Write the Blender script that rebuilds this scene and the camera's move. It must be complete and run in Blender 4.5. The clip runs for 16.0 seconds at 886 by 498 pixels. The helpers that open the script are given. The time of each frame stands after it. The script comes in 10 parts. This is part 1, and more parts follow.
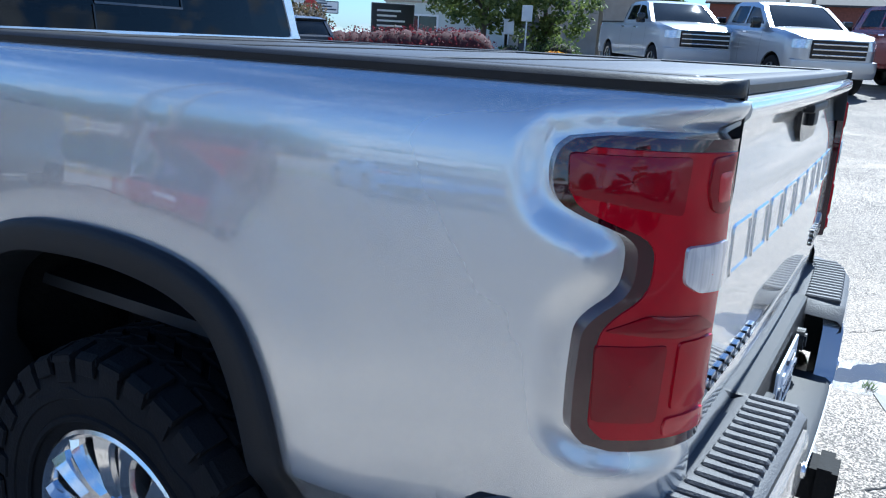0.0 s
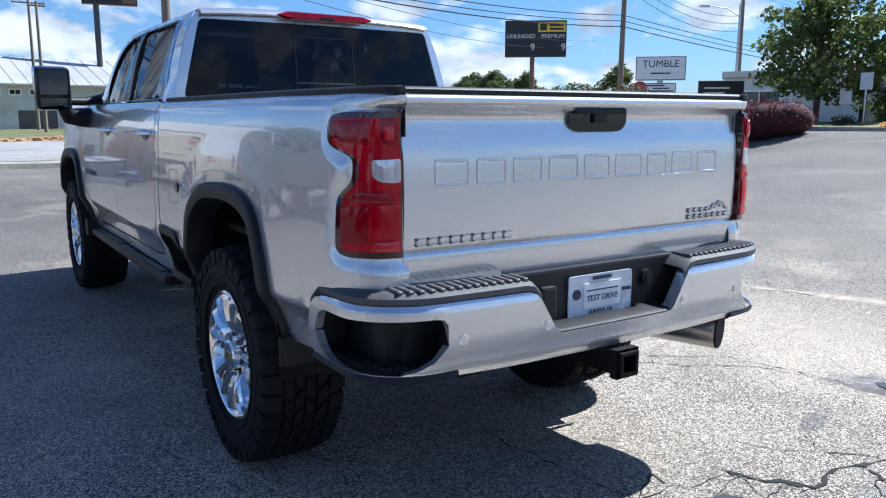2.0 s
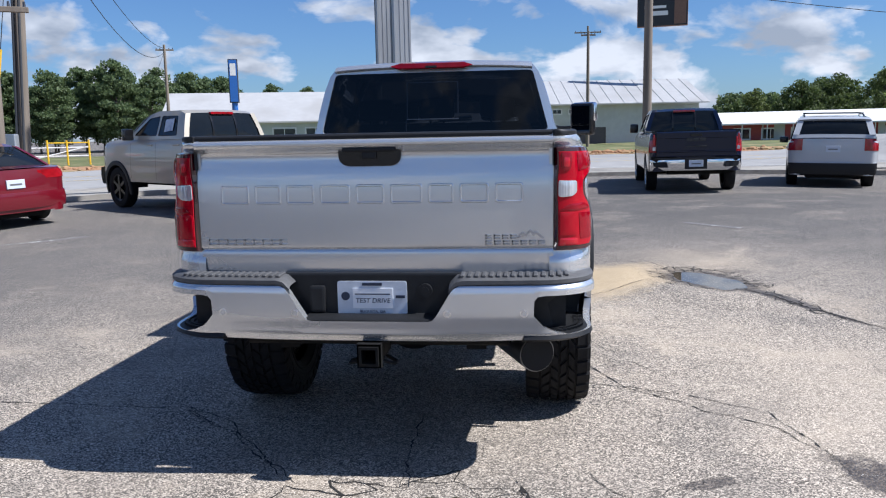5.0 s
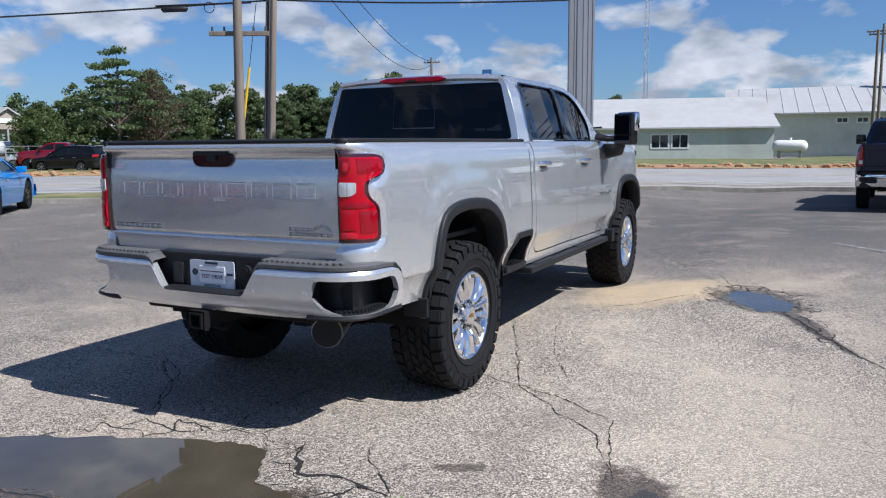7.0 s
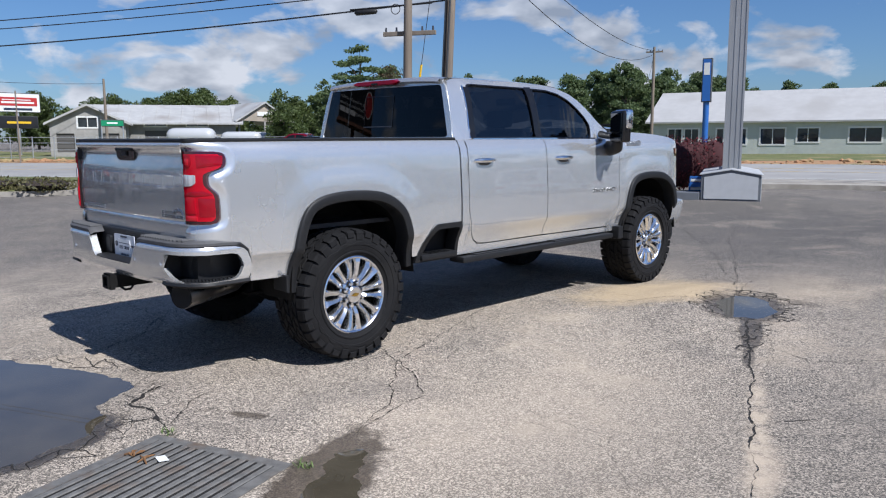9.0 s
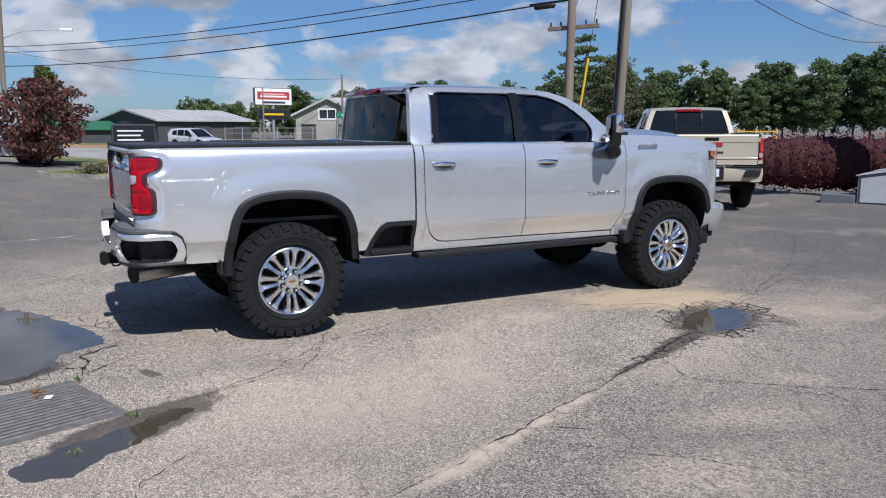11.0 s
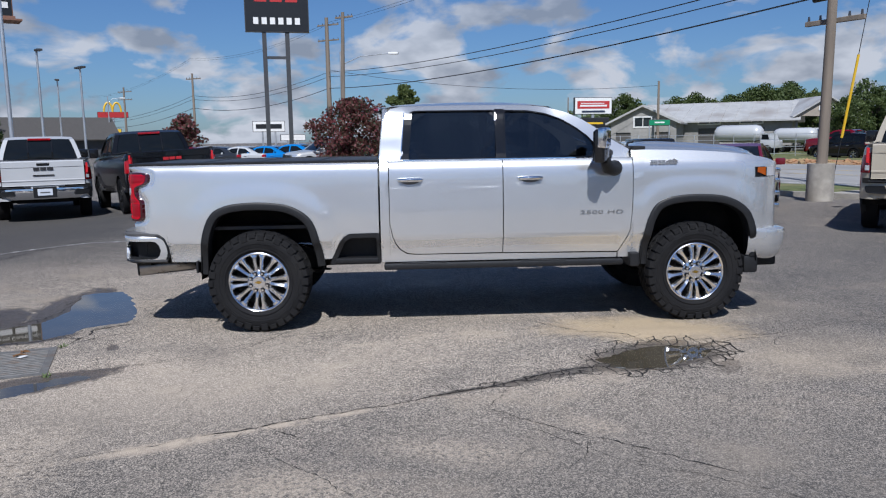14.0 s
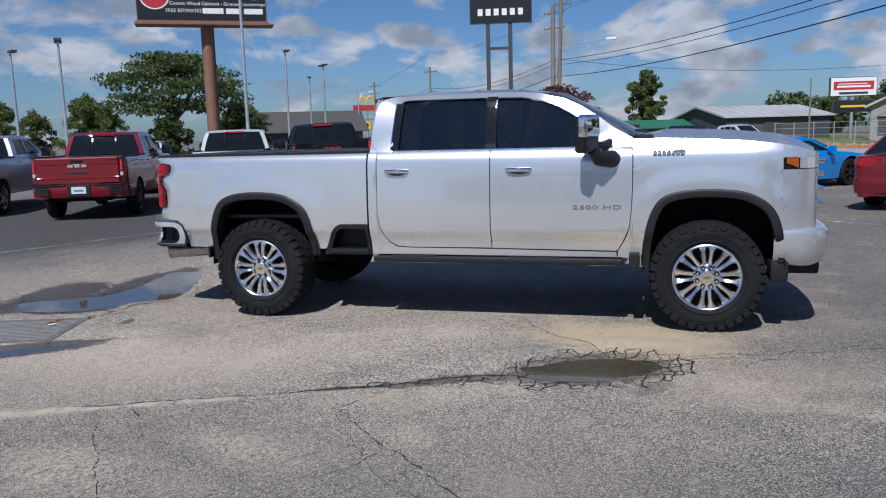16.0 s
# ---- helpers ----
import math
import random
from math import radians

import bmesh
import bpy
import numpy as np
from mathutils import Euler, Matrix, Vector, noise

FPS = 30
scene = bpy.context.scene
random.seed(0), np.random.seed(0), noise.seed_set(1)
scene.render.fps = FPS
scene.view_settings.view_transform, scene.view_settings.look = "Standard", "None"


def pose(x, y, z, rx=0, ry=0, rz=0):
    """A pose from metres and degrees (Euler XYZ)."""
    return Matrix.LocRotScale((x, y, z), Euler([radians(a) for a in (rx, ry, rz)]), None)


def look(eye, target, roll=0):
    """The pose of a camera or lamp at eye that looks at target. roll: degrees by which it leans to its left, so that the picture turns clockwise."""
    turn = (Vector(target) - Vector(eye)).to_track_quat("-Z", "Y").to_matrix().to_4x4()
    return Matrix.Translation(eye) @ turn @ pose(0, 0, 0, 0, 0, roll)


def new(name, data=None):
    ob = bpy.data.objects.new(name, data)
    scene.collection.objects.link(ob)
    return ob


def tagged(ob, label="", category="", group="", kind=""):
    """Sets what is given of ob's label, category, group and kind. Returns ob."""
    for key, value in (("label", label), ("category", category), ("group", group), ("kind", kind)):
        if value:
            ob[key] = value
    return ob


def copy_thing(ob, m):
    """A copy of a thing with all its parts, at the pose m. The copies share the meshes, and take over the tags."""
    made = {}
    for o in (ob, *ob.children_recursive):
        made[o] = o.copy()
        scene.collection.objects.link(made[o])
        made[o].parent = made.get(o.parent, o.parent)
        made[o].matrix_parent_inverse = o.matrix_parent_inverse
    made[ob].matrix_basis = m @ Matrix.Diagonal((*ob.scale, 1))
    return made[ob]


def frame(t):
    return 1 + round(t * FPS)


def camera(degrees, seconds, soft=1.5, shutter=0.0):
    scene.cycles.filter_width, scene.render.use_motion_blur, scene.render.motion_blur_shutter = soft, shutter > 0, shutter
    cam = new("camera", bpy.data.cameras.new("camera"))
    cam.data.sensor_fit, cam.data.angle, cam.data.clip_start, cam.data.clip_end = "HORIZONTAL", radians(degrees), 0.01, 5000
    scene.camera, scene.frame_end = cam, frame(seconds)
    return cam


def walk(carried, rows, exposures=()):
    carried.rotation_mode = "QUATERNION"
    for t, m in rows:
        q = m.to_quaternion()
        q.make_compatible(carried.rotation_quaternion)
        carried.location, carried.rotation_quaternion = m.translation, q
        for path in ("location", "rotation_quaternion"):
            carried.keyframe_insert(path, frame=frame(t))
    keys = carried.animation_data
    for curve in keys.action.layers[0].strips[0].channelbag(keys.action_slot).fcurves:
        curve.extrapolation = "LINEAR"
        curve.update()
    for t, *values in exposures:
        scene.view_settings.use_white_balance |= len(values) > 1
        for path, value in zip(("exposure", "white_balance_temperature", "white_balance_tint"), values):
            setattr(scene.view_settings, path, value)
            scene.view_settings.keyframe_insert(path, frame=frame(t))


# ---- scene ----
import collections

cam = camera(59.5, 16.0, soft=1.15)
PATH = [
    (0, (-1.891, -1.343, 1.58), (-0.234, -0.353, 1.059), 2.9),
    (0.5, (-2.031, -1.798, 1.539), (-0.469, -0.631, 1.098), 1.9),
    (1, (-2.111, -2.245, 1.474), (-0.666, -0.919, 1.082), 1.7),
    (1.5, (-2.117, -2.661, 1.472), (-0.834, -1.17, 1.111), 0.9),
    (2, (-1.959, -3.131, 1.462), (-0.877, -1.483, 1.123), 0.1),
    (2.5, (-1.623, -3.448, 1.467), (-0.767, -1.669, 1.143), -0.6),
    (3, (-1.22, -3.805, 1.496), (-0.597, -1.93, 1.186), -0.7),
    (3.5, (-0.789, -4.06, 1.512), (-0.396, -2.122, 1.209), -0.7),
    (4, (-0.294, -4.251, 1.528), (-0.12, -2.281, 1.226), -0.7),
    (4.5, (0.193, -4.44, 1.544), (0.161, -2.463, 1.244), -1.0),
    (7, (2.941, -4.282, 1.51), (2.052, -2.51, 1.245), -0.5),
    (7.5, (3.551, -4.148, 1.519), (2.526, -2.451, 1.25), -0.5),
    (8, (4.089, -3.959, 1.527), (2.942, -2.345, 1.251), -0.4),
    (8.5, (4.617, -3.666, 1.52), (3.35, -2.144, 1.238), -0.3),
    (9, (5.138, -3.381, 1.546), (3.757, -1.964, 1.263), -0.2),
    (11.5, (7.277, -1.307, 1.696), (5.476, -0.498, 1.378), -0.2),
    (12, (7.587, -0.785, 1.71), (5.738, -0.097, 1.384), -0.4),
    (12.5, (7.767, -0.275, 1.705), (5.874, 0.282, 1.38), -0.7),
    (13, (7.884, 0.262, 1.703), (5.953, 0.678, 1.389), -0.9),
    (13.5, (7.99, 0.785, 1.729), (6.029, 1.048, 1.434), -0.9),
    (14, (7.99, 1.33, 1.729), (6.013, 1.429, 1.448), -0.9),
    (14.5, (7.995, 1.919, 1.748), (6.015, 1.855, 1.473), -0.7),
    (15, (7.86, 2.49, 1.736), (5.893, 2.264, 1.456), -0.8),
    (15.5, (7.758, 3.079, 1.724), (5.816, 2.7, 1.437), -1.1),
    (16, (7.544, 3.608, 1.693), (5.636, 3.085, 1.397), -1.6),
]
EXPOSURES = [(0, 1.14, 5260, 3), (1, 1.01, 5310, 4), (2, 0.87, 5560, 7), (3, 0.77, 5760, 9), (4, 0.66, 5790, 10), (5, 0.57, 5830, 11), (7, 0.38, 5870, 11), (9, 0.28, 5920, 11), (11.5, 0.14, 5920, 12), (13.5, 0.02, 5830, 11), (16, -0.06, 5770, 11)]
walk(cam, [(t, look(eye, target, roll)) for t, eye, target, roll in PATH], EXPOSURES)

# ---- light ----
SUN = Vector((0.82, -0.055, 1.0)).normalized()
world = bpy.data.worlds.new("world")
scene.world = world
world.use_nodes = True
wn, wl = world.node_tree.nodes, world.node_tree.links
wn.clear()


def wnode(kind, **values):
    n = wn.new(kind)
    for k, v in values.items():
        n.inputs[k].default_value = v
    return n


sky = wn.new("ShaderNodeTexSky")
sky.sky_type, sky.sun_disc = "NISHITA", False
sky.sun_elevation, sky.sun_rotation = math.asin(SUN.z), radians(94)
sky.air_density, sky.dust_density, sky.ozone_density = 1.0, 0.5, 2.2
coord = wn.new("ShaderNodeTexCoord")
split = wn.new("ShaderNodeSeparateXYZ")
wl.new(coord.outputs["Generated"], split.inputs[0])
up = wn.new("ShaderNodeMath")
up.operation, up.inputs[1].default_value = "ADD", 1.1
wl.new(split.outputs["Z"], up.inputs[0])
flat = wn.new("ShaderNodeVectorMath")
flat.operation = "DIVIDE"
wl.new(coord.outputs["Generated"], flat.inputs[0])
wl.new(up.outputs[0], flat.inputs[1])
puff = wnode("ShaderNodeTexNoise", Scale=10.5, Detail=9.0, Roughness=0.52, Distortion=0.25)
puff.noise_dimensions = "3D"
shift = wn.new("ShaderNodeVectorMath")
shift.operation = "MULTIPLY"
shift.inputs[1].default_value = (1.0, 1.0, 2.1)
wl.new(flat.outputs[0], shift.inputs[0])
wl.new(shift.outputs[0], puff.inputs["Vector"])
cover = wnode("ShaderNodeMapRange")
cover.inputs["From Min"].default_value, cover.inputs["From Max"].default_value = 0.555, 0.645
gather = wn.new("ShaderNodeMath")
gather.operation, gather.inputs[1].default_value = "MULTIPLY_ADD", 0.075
wl.new(puff.outputs["Fac"], gather.inputs[2])
wl.new(gather.outputs[0], cover.inputs["Value"])
low = wnode("ShaderNodeMapRange")          # clouds gather low over the horizon
low.inputs["From Min"].default_value, low.inputs["From Max"].default_value = 0.5, 0.08
low.inputs["To Min"].default_value, low.inputs["To Max"].default_value = 0.25, 1.0
wl.new(split.outputs["Z"], low.inputs["Value"])
wl.new(low.outputs[0], gather.inputs[0])
thin = wn.new("ShaderNodeMath")
thin.operation = "MULTIPLY"
wl.new(cover.outputs[0], thin.inputs[0])
wl.new(low.outputs[0], thin.inputs[1])
shade = wnode("ShaderNodeTexNoise", Scale=15.0, Detail=4.0)
wl.new(shift.outputs[0], shade.inputs["Vector"])
cloud = wn.new("ShaderNodeValToRGB")
cloud.color_ramp.elements[0].position, cloud.color_ramp.elements[0].color = 0.36, (4.4, 4.8, 5.5, 1)
cloud.color_ramp.elements[1].position, cloud.color_ramp.elements[1].color = 0.62, (9.5, 9.6, 9.9, 1)
wl.new(shade.outputs["Fac"], cloud.inputs["Fac"])
mixed = wn.new("ShaderNodeMix")
mixed.data_type = "RGBA"
wl.new(thin.outputs[0], mixed.inputs["Factor"])
cool = wn.new("ShaderNodeVectorMath")
cool.operation, cool.inputs[1].default_value = "MULTIPLY", (0.68, 0.89, 1.18)
wl.new(sky.outputs["Color"], cool.inputs[0])
wl.new(cool.outputs[0], mixed.inputs["A"])
wl.new(cloud.outputs["Color"], mixed.inputs["B"])
back = wnode("ShaderNodeBackground", Strength=0.061)
wl.new(mixed.outputs["Result"], back.inputs["Color"])
wl.new(back.outputs[0], wn.new("ShaderNodeOutputWorld").inputs["Surface"])
sun = new("sun", bpy.data.lights.new("sun", "SUN"))
sun.data.energy, sun.data.angle, sun.data.color = 5.0, radians(0.53), (1.0, 0.95, 0.88)
sun.matrix_world = look(SUN * 50, (0, 0, 0))
scene.view_settings.exposure = 0.0

# ---- materials ----
def material(name, base, rough=0.6, metal=0.0, vary=0.12, scale=6.0, bump=0.0, bump_scale=60.0, coat=0.0, spec=0.5, second=None, second_scale=0.9, second_at=(0.5, 0.7), stretch=(1, 1, 1), obj_random=0.0, rough_vary=0.15):
    """A procedural surface: base colour with grain and larger stains, gloss that varies a little, and fine relief."""
    m = bpy.data.materials.new(name)
    m.use_nodes = True
    n, l = m.node_tree.nodes, m.node_tree.links
    b = n["Principled BSDF"]
    b.inputs["Metallic"].default_value = metal
    b.inputs["Coat Weight"].default_value, b.inputs["Coat Roughness"].default_value = coat, 0.03
    b.inputs["Specular IOR Level"].default_value = spec
    tc = n.new("ShaderNodeTexCoord")
    mp = n.new("ShaderNodeMapping")
    mp.inputs["Scale"].default_value = stretch
    l.new(tc.outputs["Object"], mp.inputs["Vector"])
    fine = n.new("ShaderNodeTexNoise")
    fine.inputs["Scale"].default_value, fine.inputs["Detail"].default_value = scale, 6.0
    l.new(mp.outputs[0], fine.inputs["Vector"])
    ramp = n.new("ShaderNodeMapRange")
    ramp.inputs["From Min"].default_value, ramp.inputs["From Max"].default_value = 0.3, 0.7
    ramp.inputs["To Min"].default_value, ramp.inputs["To Max"].default_value = 1 - vary, 1 + vary
    l.new(fine.outputs["Fac"], ramp.inputs["Value"])
    tint = n.new("ShaderNodeVectorMath")
    tint.operation = "SCALE"
    tint.inputs[0].default_value = base[:3]
    l.new(ramp.outputs[0], tint.inputs["Scale"])
    out = tint.outputs[0]
    if second:
        big = n.new("ShaderNodeTexNoise")
        big.inputs["Scale"].default_value, big.inputs["Detail"].default_value = second_scale, 5.0
        l.new(mp.outputs[0], big.inputs["Vector"])
        amount = n.new("ShaderNodeMapRange")
        amount.inputs["From Min"].default_value, amount.inputs["From Max"].default_value = second_at
        l.new(big.outputs["Fac"], amount.inputs["Value"])
        mix = n.new("ShaderNodeMix")
        mix.data_type = "RGBA"
        l.new(amount.outputs[0], mix.inputs["Factor"])
        l.new(out, mix.inputs["A"])
        mix.inputs["B"].default_value = (*second[:3], 1)
        out = mix.outputs["Result"]
    if obj_random:
        info = n.new("ShaderNodeObjectInfo")
        r = n.new("ShaderNodeMapRange")
        r.inputs["To Min"].default_value, r.inputs["To Max"].default_value = 1 - obj_random, 1 + obj_random
        l.new(info.outputs["Random"], r.inputs["Value"])
        s = n.new("ShaderNodeVectorMath")
        s.operation = "SCALE"
        l.new(out, s.inputs[0])
        l.new(r.outputs[0], s.inputs["Scale"])
        out = s.outputs[0]
    l.new(out, b.inputs["Base Color"])
    rr = n.new("ShaderNodeMapRange")
    rr.inputs["To Min"].default_value, rr.inputs["To Max"].default_value = max(0.0, rough * (1 - rough_vary)), min(1.0, rough * (1 + rough_vary))
    l.new(fine.outputs["Fac"], rr.inputs["Value"])
    l.new(rr.outputs[0], b.inputs["Roughness"])
    if bump:
        relief = n.new("ShaderNodeTexNoise")
        relief.inputs["Scale"].default_value, relief.inputs["Detail"].default_value = bump_scale, 4.0
        l.new(mp.outputs[0], relief.inputs["Vector"])
        bp = n.new("ShaderNodeBump")
        bp.inputs["Strength"].default_value, bp.inputs["Distance"].default_value = min(1.0, bump), 0.01
        l.new(relief.outputs["Fac"], bp.inputs["Height"])
        l.new(bp.outputs[0], b.inputs["Normal"])
    return m


def glass(name, tint, gloss_rough=0.01, ior=1.45):
    """A thin tinted pane: what lies behind shows through the tint, and the surface mirrors by Fresnel."""
    m = bpy.data.materials.new(name)
    m.use_nodes = True
    n, l = m.node_tree.nodes, m.node_tree.links
    n.clear()
    clear, gloss, mix = n.new("ShaderNodeBsdfTransparent"), n.new("ShaderNodeBsdfGlossy"), n.new("ShaderNodeMixShader")
    clear.inputs["Color"].default_value = (*tint, 1)
    gloss.inputs["Roughness"].default_value = gloss_rough
    f = n.new("ShaderNodeFresnel")
    f.inputs["IOR"].default_value = ior
    l.new(f.outputs[0], mix.inputs[0])
    l.new(clear.outputs[0], mix.inputs[1])
    l.new(gloss.outputs[0], mix.inputs[2])
    l.new(mix.outputs[0], n.new("ShaderNodeOutputMaterial").inputs["Surface"])
    return m


def paint(name, base, metal=0.0, rough=0.35, coat=1.0, spec=0.5):
    """Car paint: a coloured coat with fine flakes and a light film of dust under clear lacquer."""
    return material(name, base, rough=rough, metal=metal, vary=0.012, scale=2.5, coat=coat, spec=spec, rough_vary=0.03)


# ---- mesh helpers ----
def part(name, bm, mat, parent=None, label="", smooth=None, out=None):
    """Links a bmesh as one mesh object under a thing or a part. smooth: the angle in degrees up to which edges are shaded round."""
    bmesh.ops.recalc_face_normals(bm, faces=bm.faces)
    if out and sum((f.normal * f.calc_area() for f in bm.faces), Vector()).dot(Vector(out)) < 0:
        bmesh.ops.reverse_faces(bm, faces=bm.faces)
    me = bpy.data.meshes.new(name)
    if smooth:
        for f in bm.faces:
            f.smooth = True
        limit = radians(smooth)
        for e in bm.edges:
            if len(e.link_faces) == 2 and e.calc_face_angle(0) > limit:
                e.smooth = False
    bm.to_mesh(me)
    bm.free()
    me.materials.append(mat)
    ob = new(name, me)
    if parent:
        ob.parent = parent
    if label:
        tagged(ob, label)
    return ob


def thing(name, label, category, m=None, group="", kind=""):
    ob = new(name)
    ob.empty_display_size = 0.1
    if m is not None:
        ob.matrix_world = m
    return tagged(ob, label, category, group, kind)


def box(bm, x0, x1, y0, y1, z0, z1, bevel=0.0, segs=2, m=None):
    r = bmesh.ops.create_cube(bm, size=1.0)["verts"]
    for v in r:
        v.co = Vector((x0 + (v.co.x + 0.5) * (x1 - x0), y0 + (v.co.y + 0.5) * (y1 - y0), z0 + (v.co.z + 0.5) * (z1 - z0)))
    if bevel:
        edges = list({e for v in r for e in v.link_edges})
        out = bmesh.ops.bevel(bm, geom=edges, offset=bevel, segments=segs, profile=0.6, affect="EDGES", clamp_overlap=True)
        r = list({v for f in out["faces"] for v in f.verts} | {v for v in r if v.is_valid})
    if m is not None:
        bmesh.ops.transform(bm, matrix=m, verts=[v for v in r if v.is_valid])
    return bm


def cyl(bm, a, b, r0, r1=None, segs=16, caps=True):
    """A round bar from a to b."""
    a, b = Vector(a), Vector(b)
    d = b - a
    m = Matrix.Translation((a + b) / 2) @ d.to_track_quat("Z", "Y").to_matrix().to_4x4()
    bmesh.ops.create_cone(bm, cap_ends=caps, segments=segs, radius1=r0, radius2=r0 if r1 is None else r1, depth=d.length, matrix=m)
    return bm


def tube(bm, pts, r, segs=8):
    """A bent round bar through pts; r one radius or one a point."""
    pts = [Vector(p) for p in pts]
    rs = r if isinstance(r, (list, tuple)) else [r] * len(pts)
    rings = []
    for i, p in enumerate(pts):
        d = (pts[min(i + 1, len(pts) - 1)] - pts[max(i - 1, 0)]).normalized()
        q = d.to_track_quat("Z", "Y")
        rings.append([bm.verts.new(p + q @ Vector((rs[i] * math.cos(a), rs[i] * math.sin(a), 0))) for a in [2 * math.pi * k / segs for k in range(segs)]])
    for s, t in zip(rings, rings[1:]):
        for k in range(segs):
            bm.faces.new((s[k], s[(k + 1) % segs], t[(k + 1) % segs], t[k]))
    bm.faces.new(rings[0][::-1]), bm.faces.new(rings[-1])
    return bm


def sheet(bm, rows, close=False):
    """Quads over rows of points."""
    vs = [[bm.verts.new(p) for p in row] for row in rows]
    n = len(vs[0])
    for a, b in zip(vs, vs[1:]):
        for k in range(n if close else n - 1):
            f = (a[k], a[(k + 1) % n], b[(k + 1) % n], b[k])
            if len({v.co.to_tuple(6) for v in f}) > 2:
                bm.faces.new(f)
    return vs


def prism(bm, pts, depth, put=None):
    """A polygon of (u, v) points with depth along w; put maps (u, v, w) to a place."""
    put = put or (lambda u, v, w: (u, w, v))
    a = [bm.verts.new(put(u, v, 0.0)) for u, v in pts]
    b = [bm.verts.new(put(u, v, depth)) for u, v in pts]
    bm.faces.new(a), bm.faces.new(b[::-1])
    for k in range(len(pts)):
        j = (k + 1) % len(pts)
        bm.faces.new((a[k], b[k], b[j], a[j]))
    return bm


def holed(bm, outer, holes, put, depth=0.0, put2=None):
    """A plate of (u, v) outline with holes. put maps (u, v) to a place; put2, if given, is its inner side and the rims are closed."""
    loops = [outer, *holes]
    made = []
    for fn in (put, put2) if put2 else (put,):
        tmp = bmesh.new()
        rings = []
        for loop in loops:
            vs = [tmp.verts.new((u, v, 0)) for u, v in loop]
            for k in range(len(vs)):
                tmp.edges.new((vs[k], vs[(k + 1) % len(vs)]))
            rings.append(vs)
        bmesh.ops.triangle_fill(tmp, use_beauty=True, use_dissolve=False, edges=tmp.edges[:])
        copy = {v: bm.verts.new(fn(v.co.x, v.co.y)) for v in tmp.verts}
        for f in tmp.faces:
            bm.faces.new([copy[v] for v in f.verts])
        made.append([[copy[v] for v in ring] for ring in rings])
        tmp.free()
    if put2:
        for a, b in zip(*made):
            for k in range(len(a)):
                j = (k + 1) % len(a)
                bm.faces.new((a[k], a[j], b[j], b[k]))
    return bm


def rounded(pts, r=0.03, n=4):
    """A polygon with its corners rounded; r one radius or one a corner."""
    out = []
    m = len(pts)
    for i in range(m):
        p, a, b = Vector(pts[i]), Vector(pts[i - 1]), Vector(pts[(i + 1) % m])
        rr = r[i] if isinstance(r, (list, tuple)) else r
        da, db = min(rr, (a - p).length * 0.49), min(rr, (b - p).length * 0.49)
        s, e = p + (a - p).normalized() * da, p + (b - p).normalized() * db
        for k in range(n + 1):
            t = k / n
            q = s * (1 - t) ** 2 + p * 2 * t * (1 - t) + e * t * t
            out.append((q.x, q.y))
    return out


def curve_at(table, u):
    """Piecewise linear-smooth value of a table of (u, value) rows."""
    if u <= table[0][0]:
        return table[0][1]
    for (a, va), (b, vb) in zip(table, table[1:]):
        if u <= b:
            t = (u - a) / (b - a)
            return va + (vb - va) * t
    return table[-1][1]


def ease(a, b, u):
    t = max(0.0, min(1.0, (u - a) / (b - a)))
    return t * t * (3 - 2 * t)


def letters(name, text, size, mat, parent, m, depth=0.004, spacing=1.0, label="", shear=0.0):
    """Raised writing in the built-in font, as a mesh; m lays its xy plane."""
    cu = bpy.data.curves.new(name, "FONT")
    cu.body, cu.size, cu.extrude, cu.align_x, cu.align_y, cu.space_character, cu.resolution_u = text, size, depth / 2, "CENTER", "CENTER", spacing, 3
    cu.shear = shear
    tmp = bpy.data.objects.new("tmp", cu)
    scene.collection.objects.link(tmp)
    me = bpy.data.meshes.new_from_object(tmp.evaluated_get(bpy.context.evaluated_depsgraph_get()))
    bpy.data.objects.remove(tmp)
    me.materials.clear()
    me.materials.append(mat)
    ob = new(name, me)
    ob.parent = parent
    ob.matrix_local = m
    if label:
        tagged(ob, label)
    return ob

# ---- surfaces of vehicles ----
SILVER = paint("silver paint", (0.675, 0.685, 0.69), 0.70, 0.27)
SILVER.node_tree.nodes["Principled BSDF"].inputs["Coat IOR"].default_value = 1.85
BLACK_TRIM = material("black textured plastic", (0.014, 0.0145, 0.016), rough=0.5, vary=0.15, scale=30, bump=0.10, bump_scale=300, spec=0.3)
GLOSS_BLACK = material("gloss black plastic", (0.01, 0.01, 0.011), rough=0.12, vary=0.1, scale=20)
RUBBER = material("tyre rubber", (0.010, 0.010, 0.011), rough=0.75, vary=0.25, scale=9, bump=0.2, bump_scale=160, spec=0.22, second=(0.020, 0.019, 0.018), second_scale=3.0, second_at=(0.55, 0.85))
MACHINED = material("bright machined alloy", (0.80, 0.80, 0.80), rough=0.11, metal=0.95, vary=0.04, scale=20)
CHROME = material("chrome", (0.82, 0.83, 0.85), rough=0.05, metal=1.0, vary=0.03, scale=12)
POLISHED = material("polished alloy", (0.80, 0.81, 0.83), rough=0.18, metal=1.0, vary=0.06, scale=14)
STEEL = material("stainless pipe", (0.36, 0.345, 0.33), rough=0.28, metal=1.0, vary=0.15, scale=10)
CHASSIS = material("black chassis paint", (0.009, 0.0088, 0.0086), rough=0.75, vary=0.3, scale=8, bump=0.3, spec=0.2, second=(0.022, 0.019, 0.016), second_scale=4)
